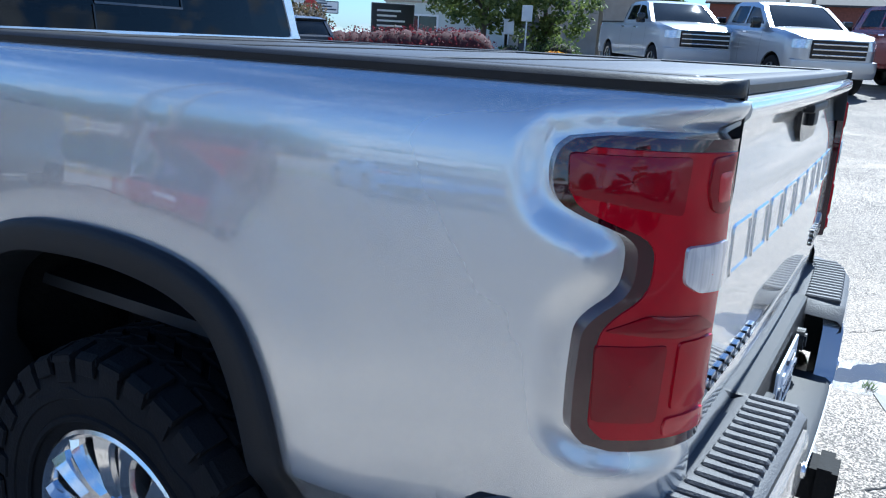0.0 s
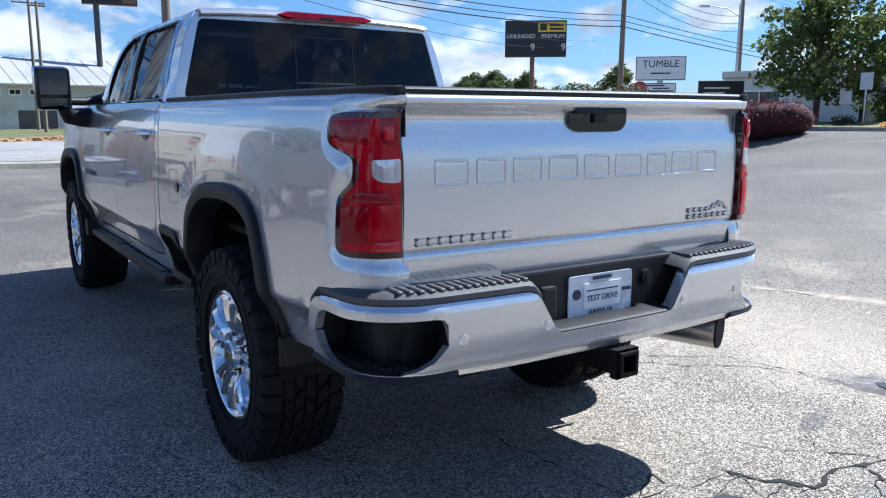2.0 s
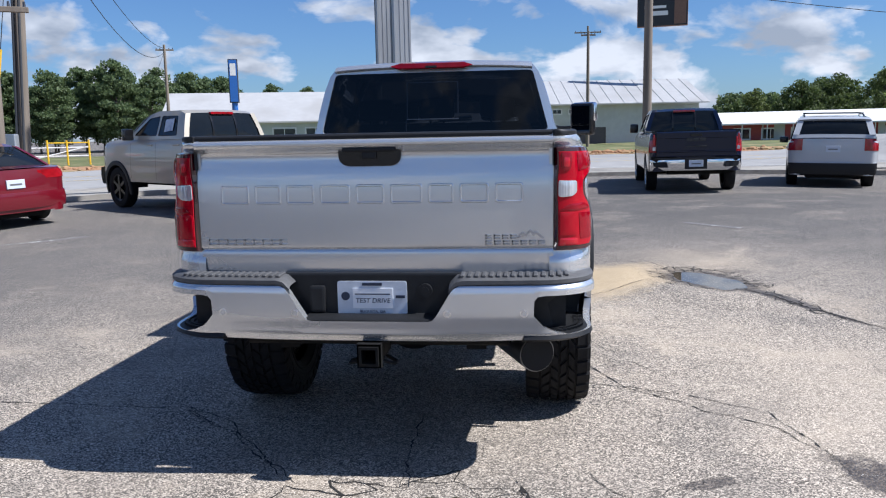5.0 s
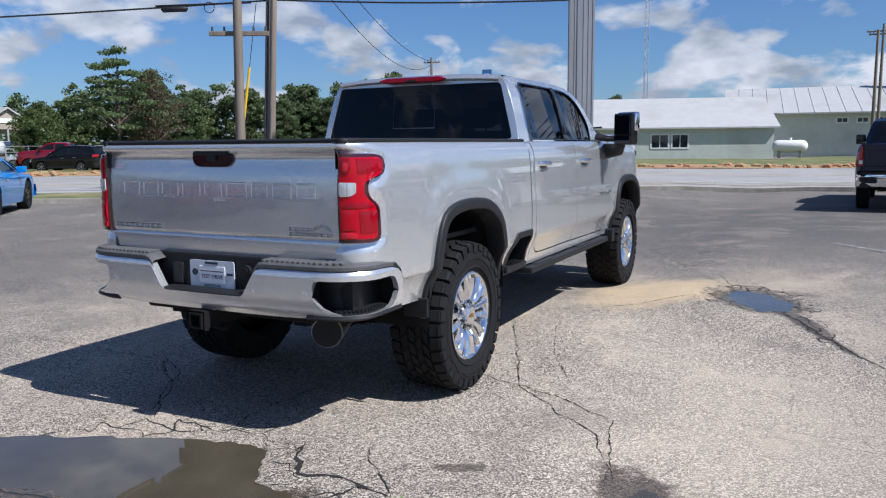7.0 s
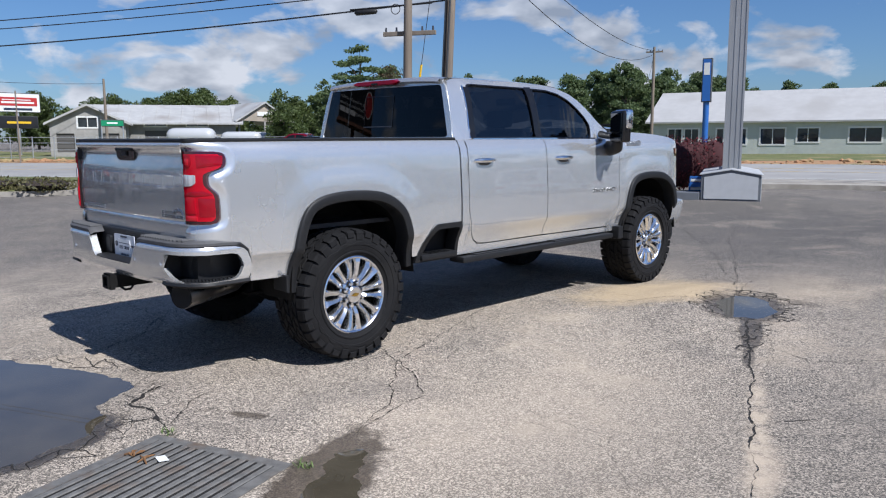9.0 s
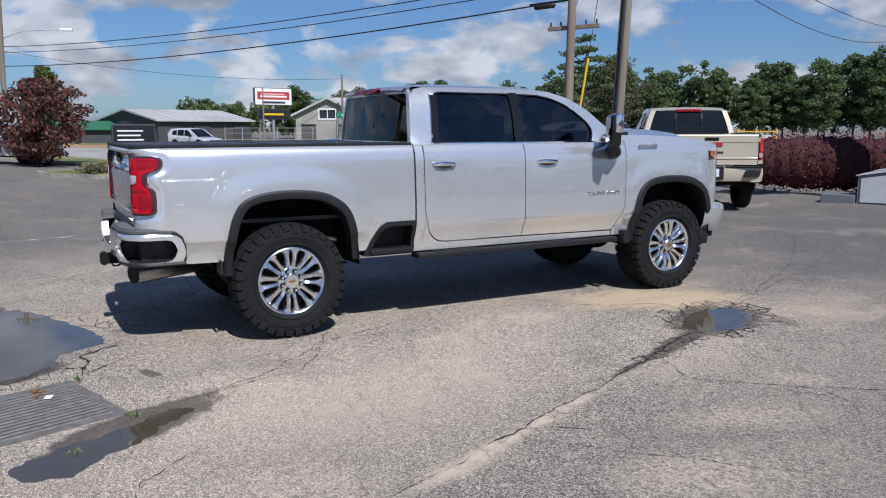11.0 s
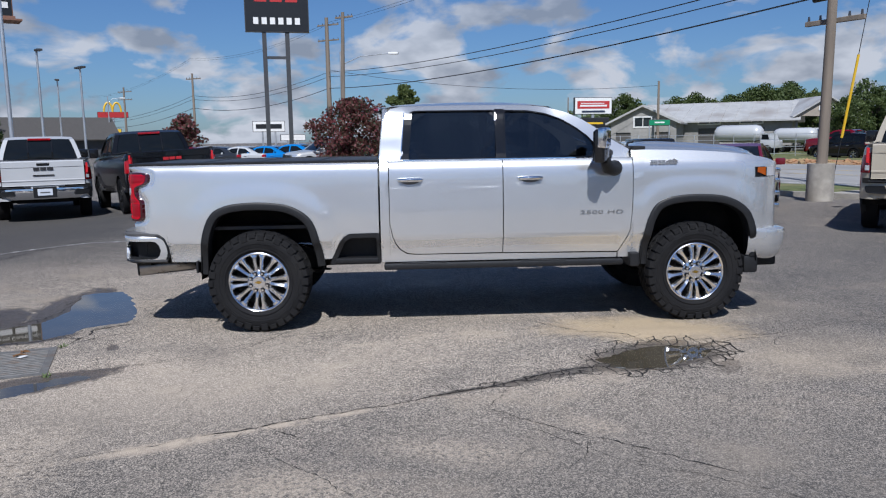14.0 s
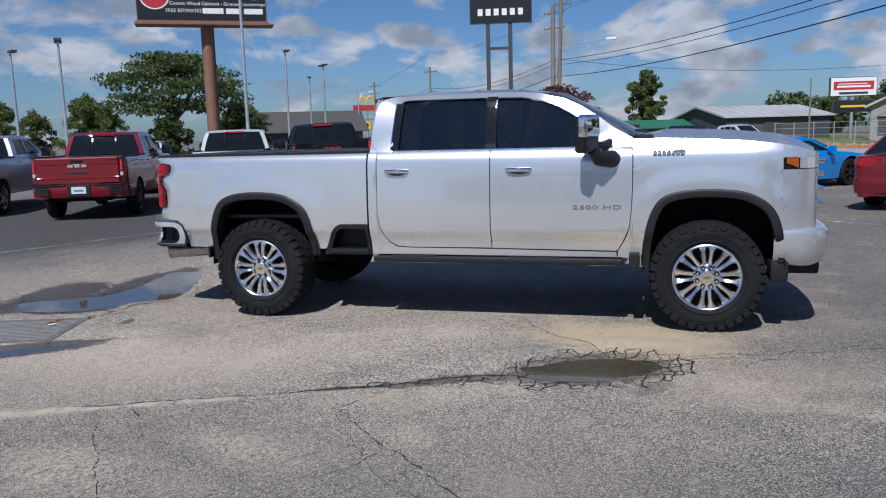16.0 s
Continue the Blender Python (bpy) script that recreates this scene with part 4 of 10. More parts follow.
            cyl(bm, (x, -1.185, 0.87), (x, -1.19, 0.87), w * 0.6, segs=16)
        part("trailer_socket", bm, BLACK_TRIM, mid)
    for x in (-0.650, -0.322, 0.338, 0.660):
        bm = bmesh.new()
        _, y, n = bumper_plan(abs(x))
        cyl(bm, (x, y + 0.01, 0.788), (x, y - 0.0125, 0.788), 0.0165, segs=18)
        ring = part("parking_sensor", bm, POLISHED, body, "round parking sensor")
        bm = bmesh.new()
        cyl(bm, (x, y + 0.0, 0.788), (x, y - 0.0145, 0.788), 0.0115, segs=16)
        part("sensor_face", bm, SILVER, ring)
    # receiver tube
    bm = bmesh.new()
    a, b = 0.042, 0.031
    rows = [[(0.006 + s * r, y, 0.612 + t * r) for s, t in ((-1, -1), (1, -1), (1, 1), (-1, 1))] for r, y in ((b, -1.10), (b, -1.325), (a, -1.325), (a, -1.30), (a, -1.02))]
    sheet(bm, rows, close=True)
    rows = [[(0.006 + s * r, y, 0.612 + t * r) for s, t in ((-1, -1), (1, -1), (1, 1), (-1, 1))] for r, y in ((0.052, -1.312), (0.052, -1.28), (0.040, -1.28))]
    sheet(bm, rows, close=True)
    cyl(bm, (-0.62, -1.02, 0.62), (0.62, -1.02, 0.62), 0.035, segs=14)
    for s in (-1, 1):
        tube(bm, [(0.006 + s * 0.05, -1.16, 0.572), (0.006 + s * 0.10, -1.20, 0.560), (0.006 + s * 0.10, -1.235, 0.560), (0.006 + s * 0.05, -1.24, 0.572)], 0.008, 6)
    part("hitch_receiver", bm, CHASSIS, body, "black square hitch receiver")
    return body


def thing_part(name, parent, label):
    ob = new(name)
    ob.parent = parent
    return tagged(ob, label)


def cab_x(z):
    """Half width of the cab above the belt line."""
    return smooth_at([(1.50, 0.905), (1.535, 0.882), (1.56, 0.862), (1.70, 0.832), (1.85, 0.790), (1.96, 0.745), (2.01, 0.705), (2.04, 0.66)], z)


def flare(hub, side, parent):
    bm = bmesh.new()
    pts = ARCH_FINE
    grid = []
    n = len(pts)
    for i, (a, b) in enumerate(pts):
        p, q = Vector(pts[max(0, i - 1)]), Vector(pts[min(n - 1, i + 1)])
        d = (q - p).normalized()
        nrm = Vector((-d.y, d.x))
        line = []
        for off, out in ((-0.004, -0.01), (-0.002, 0.016), (-0.008, 0.024), (-0.022, 0.027), (-0.052, 0.029), (-0.068, 0.025), (-0.074, 0.012), (-0.076, -0.10)):
            c = Vector((a, b)) + nrm * off
            line.append((side * (skin(hub + a, b) + out), hub + c.x, c.y))
        grid.append(line)
    sheet(bm, grid)
    return part("wheel_arch_trim", bm, BLACK_TRIM, parent, "black wheel arch trim", smooth=45)


def arch_columns(hub, lo_cut=0.655, inset=0.03):
    """Columns along the opening: (y, z of the opening's edge under the trim)."""
    cols = []
    n = len(ARCH_FINE)
    for i, (a, b) in enumerate(ARCH_FINE):
        p, q = Vector(ARCH_FINE[max(0, i - 1)]), Vector(ARCH_FINE[min(n - 1, i + 1)])
        d = (q - p).normalized()
        c = Vector((a, b)) + Vector((-d.y, d.x)) * -inset
        if c.y > lo_cut and (not cols or hub + c.x > cols[-1][0] + 0.002):
            cols.append((hub + c.x, c.y))
    return cols


def silver_pickup():
    truck = thing("pickup_truck", "lifted silver crew cab pickup with black wheel arch trims on asphalt", "pickup truck")
    # --- bed sides ---
    for s in (-1, 1):
        def where(u, z, s=s):
            x, y, f = corner_rear(u)
            d = lamp_recess(u, z) if u < 0.40 else 0.0
            # the top of the corner carries on the lip of the tailgate
            lip = min(0.0, tailgate_y(0.784, z) - tailgate_y(0.784, 1.25)) * (1 - f) * ease(1.34, 1.42, z) if u < 0.292 else 0.0
            return s * (x + (skin(y, z) - 0.974) * f - d * f), y + lip + d * math.sqrt(max(0.0, 1 - f * f))
        uy = lambda y: y + 0.93 + 0.292
        cols = []
        for k in range(27):
            u = 0.292 * k / 26
            _, y, f = corner_rear(u)
            cols.append((u, 0.915, 1.533))
        for k in range(21):
            t = k / 20
            cols.append((uy(-0.92 + 0.13 * t), 0.915 - 0.258 * (1 - math.sqrt(max(0.0, 1 - t ** 3))), 1.540))
        for y in (-0.75, -0.70, -0.65, -0.60, -0.56, -0.52, -0.50):
            cols.append((uy(y), 0.655, 1.541))
        arch = arch_columns(0.0)
        cols += [(uy(y), z, 1.542) for y, z in arch if y > -0.498]
        y1 = arch[-1][0]
        for y, z in ((y1 + 0.01, 0.655), (0.64, 0.655), (0.665, 0.66), (0.70, 0.72), (0.74, 0.80), (0.78, 0.855), (0.82, 0.882), (0.88, 0.888), (0.95, 0.889), (1.03, 0.889), (1.102, 0.889)):
            cols.append((uy(y), z, 1.542))
        side = part("bed_side", panel(cols, where, rows=90), SILVER, truck, "silver bed side", smooth=40)
        # black step recess in front of the rear wheel
        bm = bmesh.new()
        out = [(0.645, 0.60), (0.665, 0.655), (0.735, 0.80), (0.78, 0.862), (0.83, 0.892), (1.105, 0.894), (1.115, 0.60)]
        inn = [(0.705, 0.625), (0.715, 0.655), (0.775, 0.79), (0.81, 0.835), (0.845, 0.852), (1.075, 0.853), (1.08, 0.625)]
        holed(bm, split_line(rounded(out, 0.02, 3)), [split_line(rounded(inn, 0.02, 3))], lambda u, v, s=s: (s * (smooth_at(SIDE, v) + 0.012), u, v), put2=lambda u, v, s=s: (s * (smooth_at(SIDE, v) - 0.10), u, v))
        box(bm, min(s * 0.80, s * 0.94), max(s * 0.80, s * 0.94), 0.70, 1.09, 0.615, 0.66, 0.01)
        box(bm, min(s * 0.78, s * 0.80), max(s * 0.78, s * 0.80), 0.66, 1.11, 0.60, 0.90)
        for k in range(9):
            box(bm, min(s * 0.84, s * 0.935), max(s * 0.84, s * 0.935), 0.80 + 0.025 * k, 0.81 + 0.025 * k, 0.66, 0.667)
        part("bed_step", bm, BLACK_TRIM, side, "black side step recess", smooth=30)
        # rail cap
        bm = bmesh.new()
        grid = []
        plan = [(0.905 - 0.018 * ease(-0.42, -0.93, y), y, 0.10) for y in [1.10 - 2.03 * k / 30 for k in range(31)]]
        plan += [(0.798 + 0.089 * math.sin(a), -0.93 - 0.212 * math.cos(a), 0.10 * math.sin(a) + 0.012) for a in [math.pi / 2 * (1 - k / 12) for k in range(1, 13)]]
        for xo, y, wide in plan:
            zt = 1.549 + 0.003 * ease(-1.1, 0, y)
            grid.append([(s * x, y, z) for x, z in ((xo - 0.006, zt - 0.024), (xo + 0.004, zt - 0.020), (xo + 0.005, zt - 0.008), (xo - 0.001, zt - 0.002), (xo - 0.008, zt), (xo - wide + 0.008, zt), (xo - wide, zt - 0.004), (xo - wide, zt - 0.03), (xo - wide, 1.40))])
        grid.append([(x, y + 0.001, z - 0.02) for x, y, z in grid[-1]])
        sheet(bm, grid)
        part("rail_cap", bm, BLACK_TRIM, side, "black bed rail cap", smooth=40)
        flare(0.0, s, side)
        # mud flap
        bm = bmesh.new()
        box(bm, min(s * 0.82, s * 0.97), max(s * 0.82, s * 0.97), -0.555, -0.535, 0.56, 0.67, 0.006)
        part("mud_flap", bm, BLACK_TRIM, side)
        # wheel housing
        for hub in (0.0, 4.037):
            bm = bmesh.new()
            rows = []
            for x, k, d in ((0.958, 0.975, 0.05), (0.50, 0.93, 0.06)):
                rows.append([(s * x, hub + a * k, min(b, 1.19) - d) for a, b in ARCH_FINE])
            sheet(bm, rows)
            box(bm, min(s * 0.50, s * 0.53), max(s * 0.50, s * 0.53), hub - 0.53, hub + 0.57, 0.50, 1.12)
            part("wheel_housing", bm, CHASSIS, truck, "black wheel housing", smooth=40)
        tail_lamp(s, truck)
    # fuel door on the driver's side
    bm = bmesh.new()
    pts = rounded([(0.72, 1.03), (0.90, 1.03), (0.90, 1.20), (0.72, 1.20)], 0.045, 5)
    holed(bm, split_line(pts, 0.02), [split_line(rounded([(0.724, 1.034), (0.896, 1.034), (0.896, 1.196), (0.724, 1.196)], 0.042, 5), 0.02)], lambda u, v: (-(skin(u, v) + 0.0015), u, v))
    part("fuel_door_gap", bm, GLOSS_BLACK, truck)
    bm = bmesh.new()
    cyl(bm, (-0.965, 0.735, 1.115), (-0.978, 0.735, 1.115), 0.022, segs=16)
    part("fuel_door_pull", bm, GLOSS_BLACK, truck)
    tailgate(truck)
    # bed floor, front wall and the folding cover
    bm = bmesh.new()
    box(bm, -0.80, 0.80, -1.09, 1.09, 0.93, 0.96)
    box(bm, -0.80, 0.80, 1.06, 1.09, 0.96, 1.53)
    part("bed_floor", bm, COVER, truck)
    for k in range(4):
        y0 = -1.09 + 0.545 * k
        bm = bmesh.new()
        box(bm, -0.80, 0.80, y0 + 0.006, y0 + 0.539, 1.522, 1.545, 0.008)
        panel_ob = part("cover_panel", bm, COVER, truck, "black folding bed cover panel", smooth=40)
        bm = bmesh.new()
        box(bm, -0.80, 0.80, y0 + 0.525, y0 + 0.56, 1.537, 1.549, 0.004)
        part("hinge_strip", bm, BLACK_TRIM, panel_ob)
    for x in (-0.80, 0.80):
        bm = bmesh.new()
        box(bm, x - 0.022, x + 0.022, -1.085, 1.09, 1.51, 1.551, 0.006)
        part("cover_rail", bm, BLACK_TRIM, truck)
    bm = bmesh.new()
    box(bm, -0.80, 0.80, -1.115, -1.085, 1.51, 1.538, 0.008)
    part("cover_seal", bm, BLACK_TRIM, truck)
    rear_bumper(truck)
    cab(truck)
    front_end(truck)
    # chassis
    bm = bmesh.new()
    for s in (-1, 1):
        box(bm, s * 0.44 - 0.045, s * 0.44 + 0.045, -1.0, 4.7, 0.56, 0.74)
        # leaf springs
        for k in range(4):
            box(bm, s * 0.56 - 0.035, s * 0.56 + 0.035, -0.62 + 0.09 * k, 0.62 - 0.09 * k, 0.50 - 0.014 * k, 0.51 - 0.014 * k)
        cyl(bm, (s * 0.48, -0.20, 0.42), (s * 0.46, -0.05, 0.80), 0.035, segs=12)
    box(bm, -0.75, 0.75, 0.75, 3.4, 0.60, 0.72)
    box(bm, -0.30, 0.30, 1.4, 3.0, 0.52, 0.62, 0.02)
    part("frame", bm, CHASSIS, truck, "black chassis frame")
    for hub in (0.0, 4.037):
        bm = bmesh.new()
        cyl(bm, (-0.70, hub, 0.465), (0.70, hub, 0.465), 0.055, segs=14)
        bmesh.ops.create_uvsphere(bm, u_segments=16, v_segments=10, radius=0.19, matrix=Matrix.Translation((0.0 if hub == 0 else -0.2, hub, 0.47)))
        part("axle", bm, CHASSIS, truck, smooth=40)
    bm = bmesh.new()
    cyl(bm, (0, 0.1, 0.48), (0, 2.2, 0.58), 0.05, segs=12)
    part("drive_shaft", bm, CHASSIS, truck, smooth=40)
    bm = bmesh.new()
    tube(bm, [(0.50, 1.6, 0.62), (0.52, 0.9, 0.66), (0.50, 0.45, 0.74), (0.46, 0.0, 0.76), (0.44, -0.40, 0.66), (0.46, -0.66, 0.60)], 0.045, 12)
    tube(bm, [(0.44, -0.50, 0.615), (0.49, -0.62, 0.605), (0.51, -0.68, 0.60), (0.715, -1.15, 0.585)], [0.05, 0.055, 0.078, 0.080], 24)
    pipe = part("exhaust", bm, STEEL, truck, "stainless exhaust pipe with a wide tip", smooth=50)
    # solid black plug; its colour stands for the shade inside the tip
    bm = bmesh.new()
    tube(bm, [(0.675, -1.06, 0.587), (0.7175, -1.156, 0.585)], 0.0755, 24)
    part("exhaust_mouth", bm, OPENING_SHADE, pipe)
    for hub in (0.0, 4.037):
        for s in (-1, 1):
            truck_wheel(hub, s, truck)
    # plate
    plate = thing_part("plate", truck, "white dealer test drive plate")
    bm = bmesh.new()
    prism(bm, rounded([(-0.154, 0.762), (0.154, 0.762), (0.154, 0.911), (-0.154, 0.911)], 0.012, 3), 0.006, lambda u, v, w: (u, -1.178 + w, v))
    part("plate_body", bm, PLATE_WHITE, plate)
    bm = bmesh.new()
    box(bm, -0.085, 0.092, -1.182, -1.177, 0.792, 0.880)
    part("plate_panel", bm, material("white paper", (0.8, 0.81, 0.83), rough=0.4, vary=0.03), plate)
    face = lambda x, z: Matrix.Translation((x, -1.183, z)) @ Matrix.Rotation(math.pi / 2, 4, "X")
    letters("plate_word", "TEST DRIVE", 0.030, INK, plate, face(0.003, 0.825), 0.002, shear=0.15)
    letters("plate_place", "AUGUSTA, GA", 0.018, INK, plate, Matrix.Translation((0.0, -1.179, 0.776)) @ Matrix.Rotation(math.pi / 2, 4, "X"), 0.002)
    for x0, x1, z0, z1 in ((-0.042, 0.045, 0.892, 0.904), (-0.075, 0.080, 0.852, 0.857), (0.105, 0.145, 0.837, 0.849)):
        bm = bmesh.new()
        box(bm, x0, x1, -1.1835, -1.178, z0, z1)
        part("print_bar", bm, INK, plate)
    bm = bmesh.new()
    cyl(bm, (-0.118, -1.178, 0.845), (-0.118, -1.1815, 0.845), 0.019, segs=20)
    part("print_disc", bm, INK, plate)
    return truck


def cab(truck):
    body = thing_part("cab", truck, "silver crew cab with tinted windows")
    for s in (-1, 1):
        where = lambda u, z, s=s: (s * skin(u, z), u)
        # strip behind the rear door
        cols = [(1.118, 0.612, 1.525), (1.16, 0.612, 1.525), (1.196, 0.612, 1.525)]
        cols += [(1.2, 0.612, 0.965), (1.225, 0.612, 0.84), (1.252, 0.612, 0.775), (1.295, 0.612, 0.72), (1.355, 0.612, 0.682), (1.45, 0.612, 0.674), (2.2, 0.612, 0.671), (3.0, 0.612, 0.66), (3.31, 0.612, 0.656)]
        part("sill", panel(cols, where, rows=14), SILVER, body, "silver sill panel", smooth=40)
        dcols = [(1.204, 0.975, 1.528), (1.23, 0.85, 1.529), (1.257, 0.784, 1.53), (1.30, 0.73, 1.53), (1.36, 0.692, 1.53), (1.45, 0.683, 1.53)] + [(1.45 + 0.785 * k / 8, 0.682, 1.53) for k in range(1, 9)]
        rear_door = part("rear_door", panel(dcols, where), SILVER, body, "silver rear door", smooth=40)
        fcols = [(2.243 + 1.06 * k / 10, 0.68 - 0.012 * k / 10, 1.53) for k in range(11)] + [(3.318, 0.672, 1.53), (3.36, 0.745, 1.53), (3.39, 0.815, 1.53), (3.413, 0.875, 1.53), (3.428, 1.02, 1.53), (3.436, 1.20, 1.53)]
        front_door = part("front_door", panel(fcols, where), SILVER, body, "silver front door", smooth=40)
        for door, y0, y1 in ((rear_door, 1.285, 1.50), (front_door, 2.38, 2.595)):
            handle = thing_part("door_handle", door, "chrome door handle")
            bm = bmesh.new()
            ym = (y0 + y1) / 2
            x = skin(ym, 1.36)
            tube(bm, [(s * (x - 0.004), y0, 1.366), (s * (x + 0.026), y0 + 0.022, 1.367), (s * (x + 0.034), ym, 1.368), (s * (x + 0.026), y1 - 0.022, 1.367), (s * (x - 0.004), y1, 1.366)], [0.014, 0.018, 0.019, 0.018, 0.014], 10)
            part("grip", bm, CHROME, handle, smooth=60)
            # flat dark bulge; its grey paints the shaded hollow behind the grip
            bm = bmesh.new()
            bmesh.ops.create_uvsphere(bm, u_segments=16, v_segments=8, radius=1.0, matrix=Matrix.Translation((s * (x - 0.004), ym, 1.352)) @ Matrix.Diagonal((0.010, 0.098, 0.036, 1)))
            part("cup", bm, BADGE_DARK, handle, smooth=60)
        # shoulder between door tops and windows
        bm = bmesh.new()
        grid = []
        for k in range(31):
            y = 1.118 + 2.32 * k / 30
            grid.append([(s * x, y, z) for x, z in ((0.910, 1.526), (0.896, 1.535), (0.884, 1.538), (0.860, 1.541), (0.852, 1.53))])
        sheet(bm, grid)
        part("belt", bm, SILVER, body, smooth=50)
        bm = bmesh.new()
        grid = []
        for k in range(31):
            y = 1.335 + 1.76 * k / 30
            grid.append([(s * x, y, z) for x, z in ((0.886, 1.532), (0.893, 1.536), (0.892, 1.546), (0.880, 1.549), (0.868, 1.546))])
        sheet(bm, grid)
        part("belt_strip", bm, CHROME, body, "chrome belt strip", smooth=50)
        # window frame and glass
        outer = [(1.118, 1.525), (1.122, 1.60), (1.138, 1.75), (1.16, 1.90), (1.185, 1.97), (1.225, 2.010), (1.32, 2.030), (1.7, 2.036), (2.2, 2.036), (2.5, 2.030), (2.66, 2.012), (2.866, 1.955), (3.0, 1.893), (3.123, 1.818), (3.279, 1.70), (3.435, 1.612), (3.445, 1.525)]
        w1 = [(1.345, 1.543), (1.36, 1.75), (1.382, 1.945), (1.41, 1.982), (1.455, 1.992), (2.195, 1.990), (2.212, 1.543)]
        w2 = [(2.258, 1.543), (2.266, 1.988), (2.50, 1.982), (2.66, 1.953), (2.814, 1.895), (2.94, 1.820), (3.055, 1.735), (3.115, 1.665), (3.118, 1.60), (3.10, 1.543)]
        put = lambda u, v, s=s: (s * (cab_x(v) - 0.075 * ease(2.55, 3.44, u) * 0.6), u, v)
        put_in = lambda u, v, s=s: (s * (cab_x(v) - 0.045 - 0.075 * ease(2.55, 3.44, u) * 0.6), u, v)
        f1, f2 = rounded(w1, 0.03, 3), rounded(w2, 0.03, 3)
        bm = bmesh.new()
        holed(bm, split_line(outer, 0.05), [split_line(f1, 0.05), split_line(f2, 0.05)], put, put2=put_in)
        part("window_frame", bm, SILVER, body, "silver window frame", smooth=35)
        # black pillar cover between the windows, and frame strips
        bm = bmesh.new()
        grid = [[(s * (cab_x(z) + 0.003), y, z) for y in (2.186, 2.235, 2.280)] for z in [1.545 + 0.452 * k / 10 for k in range(11)]]
        sheet(bm, grid)
        part("pillar_cover", bm, GLOSS_BLACK, body)
        for loop in (f1, f2):
            fine = split_line(loop, 0.05)
            bm = bmesh.new()
            cy, cz = sum(p[0] for p in fine) / len(fine), sum(p[1] for p in fine) / len(fine)
            ring = [[Vector(put(y, z)) for y, z in fine]]
            ring.append([Vector(put(y + (cy - y) * 0.03, z + (cz - z) * 0.05)) for y, z in fine])
            a = [bm.verts.new(p + Vector((s * 0.004, 0, 0))) for p in ring[0]]
            b = [bm.verts.new(p + Vector((s * 0.003, 0, 0))) for p in ring[1]]
            c = [bm.verts.new(p + Vector((s * -0.03, 0, 0))) for p in ring[1]]
            for p, q in ((a, b), (b, c)):
                for k in range(len(fine)):
                    j = (k + 1) % len(fine)
                    bm.faces.new((p[k], p[j], q[j], q[k]))
            part("window_seal", bm, GLOSS_BLACK, body, "black window seal")
            bm = bmesh.new()
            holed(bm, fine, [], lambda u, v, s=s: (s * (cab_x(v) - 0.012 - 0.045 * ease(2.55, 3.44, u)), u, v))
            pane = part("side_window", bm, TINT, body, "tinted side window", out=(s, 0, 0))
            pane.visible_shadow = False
        # rear quarter trim of the back window
        bm = bmesh.new()
        grid = [[(s * (cab_x(z) + 0.005), y + 0.095 * (z - 1.543), z) for y in (1.316, 1.385)] for z in [1.548 + 0.415 * k / 8 for k in range(9)]]
        sheet(bm, grid)
        trim = part("quarter_trim", bm, GLOSS_BLACK, body)
        bm = bmesh.new()
        grid = [[(s * (cab_x(z) + o), y + 0.095 * (z - 1.543), z) for y, o in ((1.306, 0.001), (1.308, 0.008), (1.315, 0.009), (1.318, 0.003))] for z in [1.548 + 0.425 * k / 8 for k in range(9)]]
        sheet(bm, grid)
        part("quarter_strip", bm, CHROME, trim, "chrome strip", smooth=50)
        # side step
        bm = bmesh.new()
        box(bm, min(s * 0.80, s * 0.965), max(s * 0.80, s * 0.965), 1.14, 3.36, 0.545, 0.598, 0.018)
        step = part("side_step", bm, BLACK_TRIM, truck, "black side step bar", smooth=30)
        for y in (1.45, 2.3, 3.1):
            bm = bmesh.new()
            box(bm, min(s * 0.45, s * 0.85), max(s * 0.45, s * 0.85), y - 0.04, y + 0.04, 0.54, 0.60)
            part("step_bracket", bm, CHASSIS, step)
        for y in (1.30, 2.40):
            bm = bmesh.new()
            box(bm, min(s * 0.82, s * 0.945), max(s * 0.82, s * 0.945), y, y + 0.42, 0.597, 0.604)
            part("tread_pad", bm, BLACK_TRIM, step)
        # tow mirror; the passenger's head is folded back a little
        mirror = thing_part("tow_mirror", front_door, "black and chrome tow mirror")
        fold = Matrix.Translation((s * 1.10, 3.13, 0)) @ Matrix.Rotation(radians(-27 if s > 0 else 0), 4, "Z") @ Matrix.Translation((s * -1.10, -3.13, 0))
        bm = bmesh.new()
        box(bm, min(s * 1.075, s * 1.305), max(s * 1.075, s * 1.305), 3.080, 3.175, 1.50, 1.795, 0.03, 3, m=fold)
        part("mirror_head", bm, GLOSS_BLACK, mirror, smooth=40)
        bm = bmesh.new()
        box(bm, min(s * 1.085, s * 1.315), max(s * 1.085, s * 1.315), 3.110, 3.190, 1.625, 1.806, 0.03, 3, m=fold)
        part("mirror_cap", bm, CHROME, mirror, "chrome mirror cap", smooth=40)
        for z0, z1 in ((1.60, 1.775), (1.515, 1.585)):
            bm = bmesh.new()
            box(bm, min(s * 1.095, s * 1.285), max(s * 1.095, s * 1.285), 3.071, 3.083, z0, z1, 0.004, 1, m=fold)
            part("mirror_glass", bm, MIRROR, mirror, "mirror glass")
        bm = bmesh.new()
        tube(bm, [(s * 0.93, 3.27, 1.44), (s * 1.0, 3.25, 1.445), (s * 1.09, 3.17, 1.455), (s * 1.13, 3.13, 1.52)], [0.075, 0.07, 0.06, 0.045], 12)
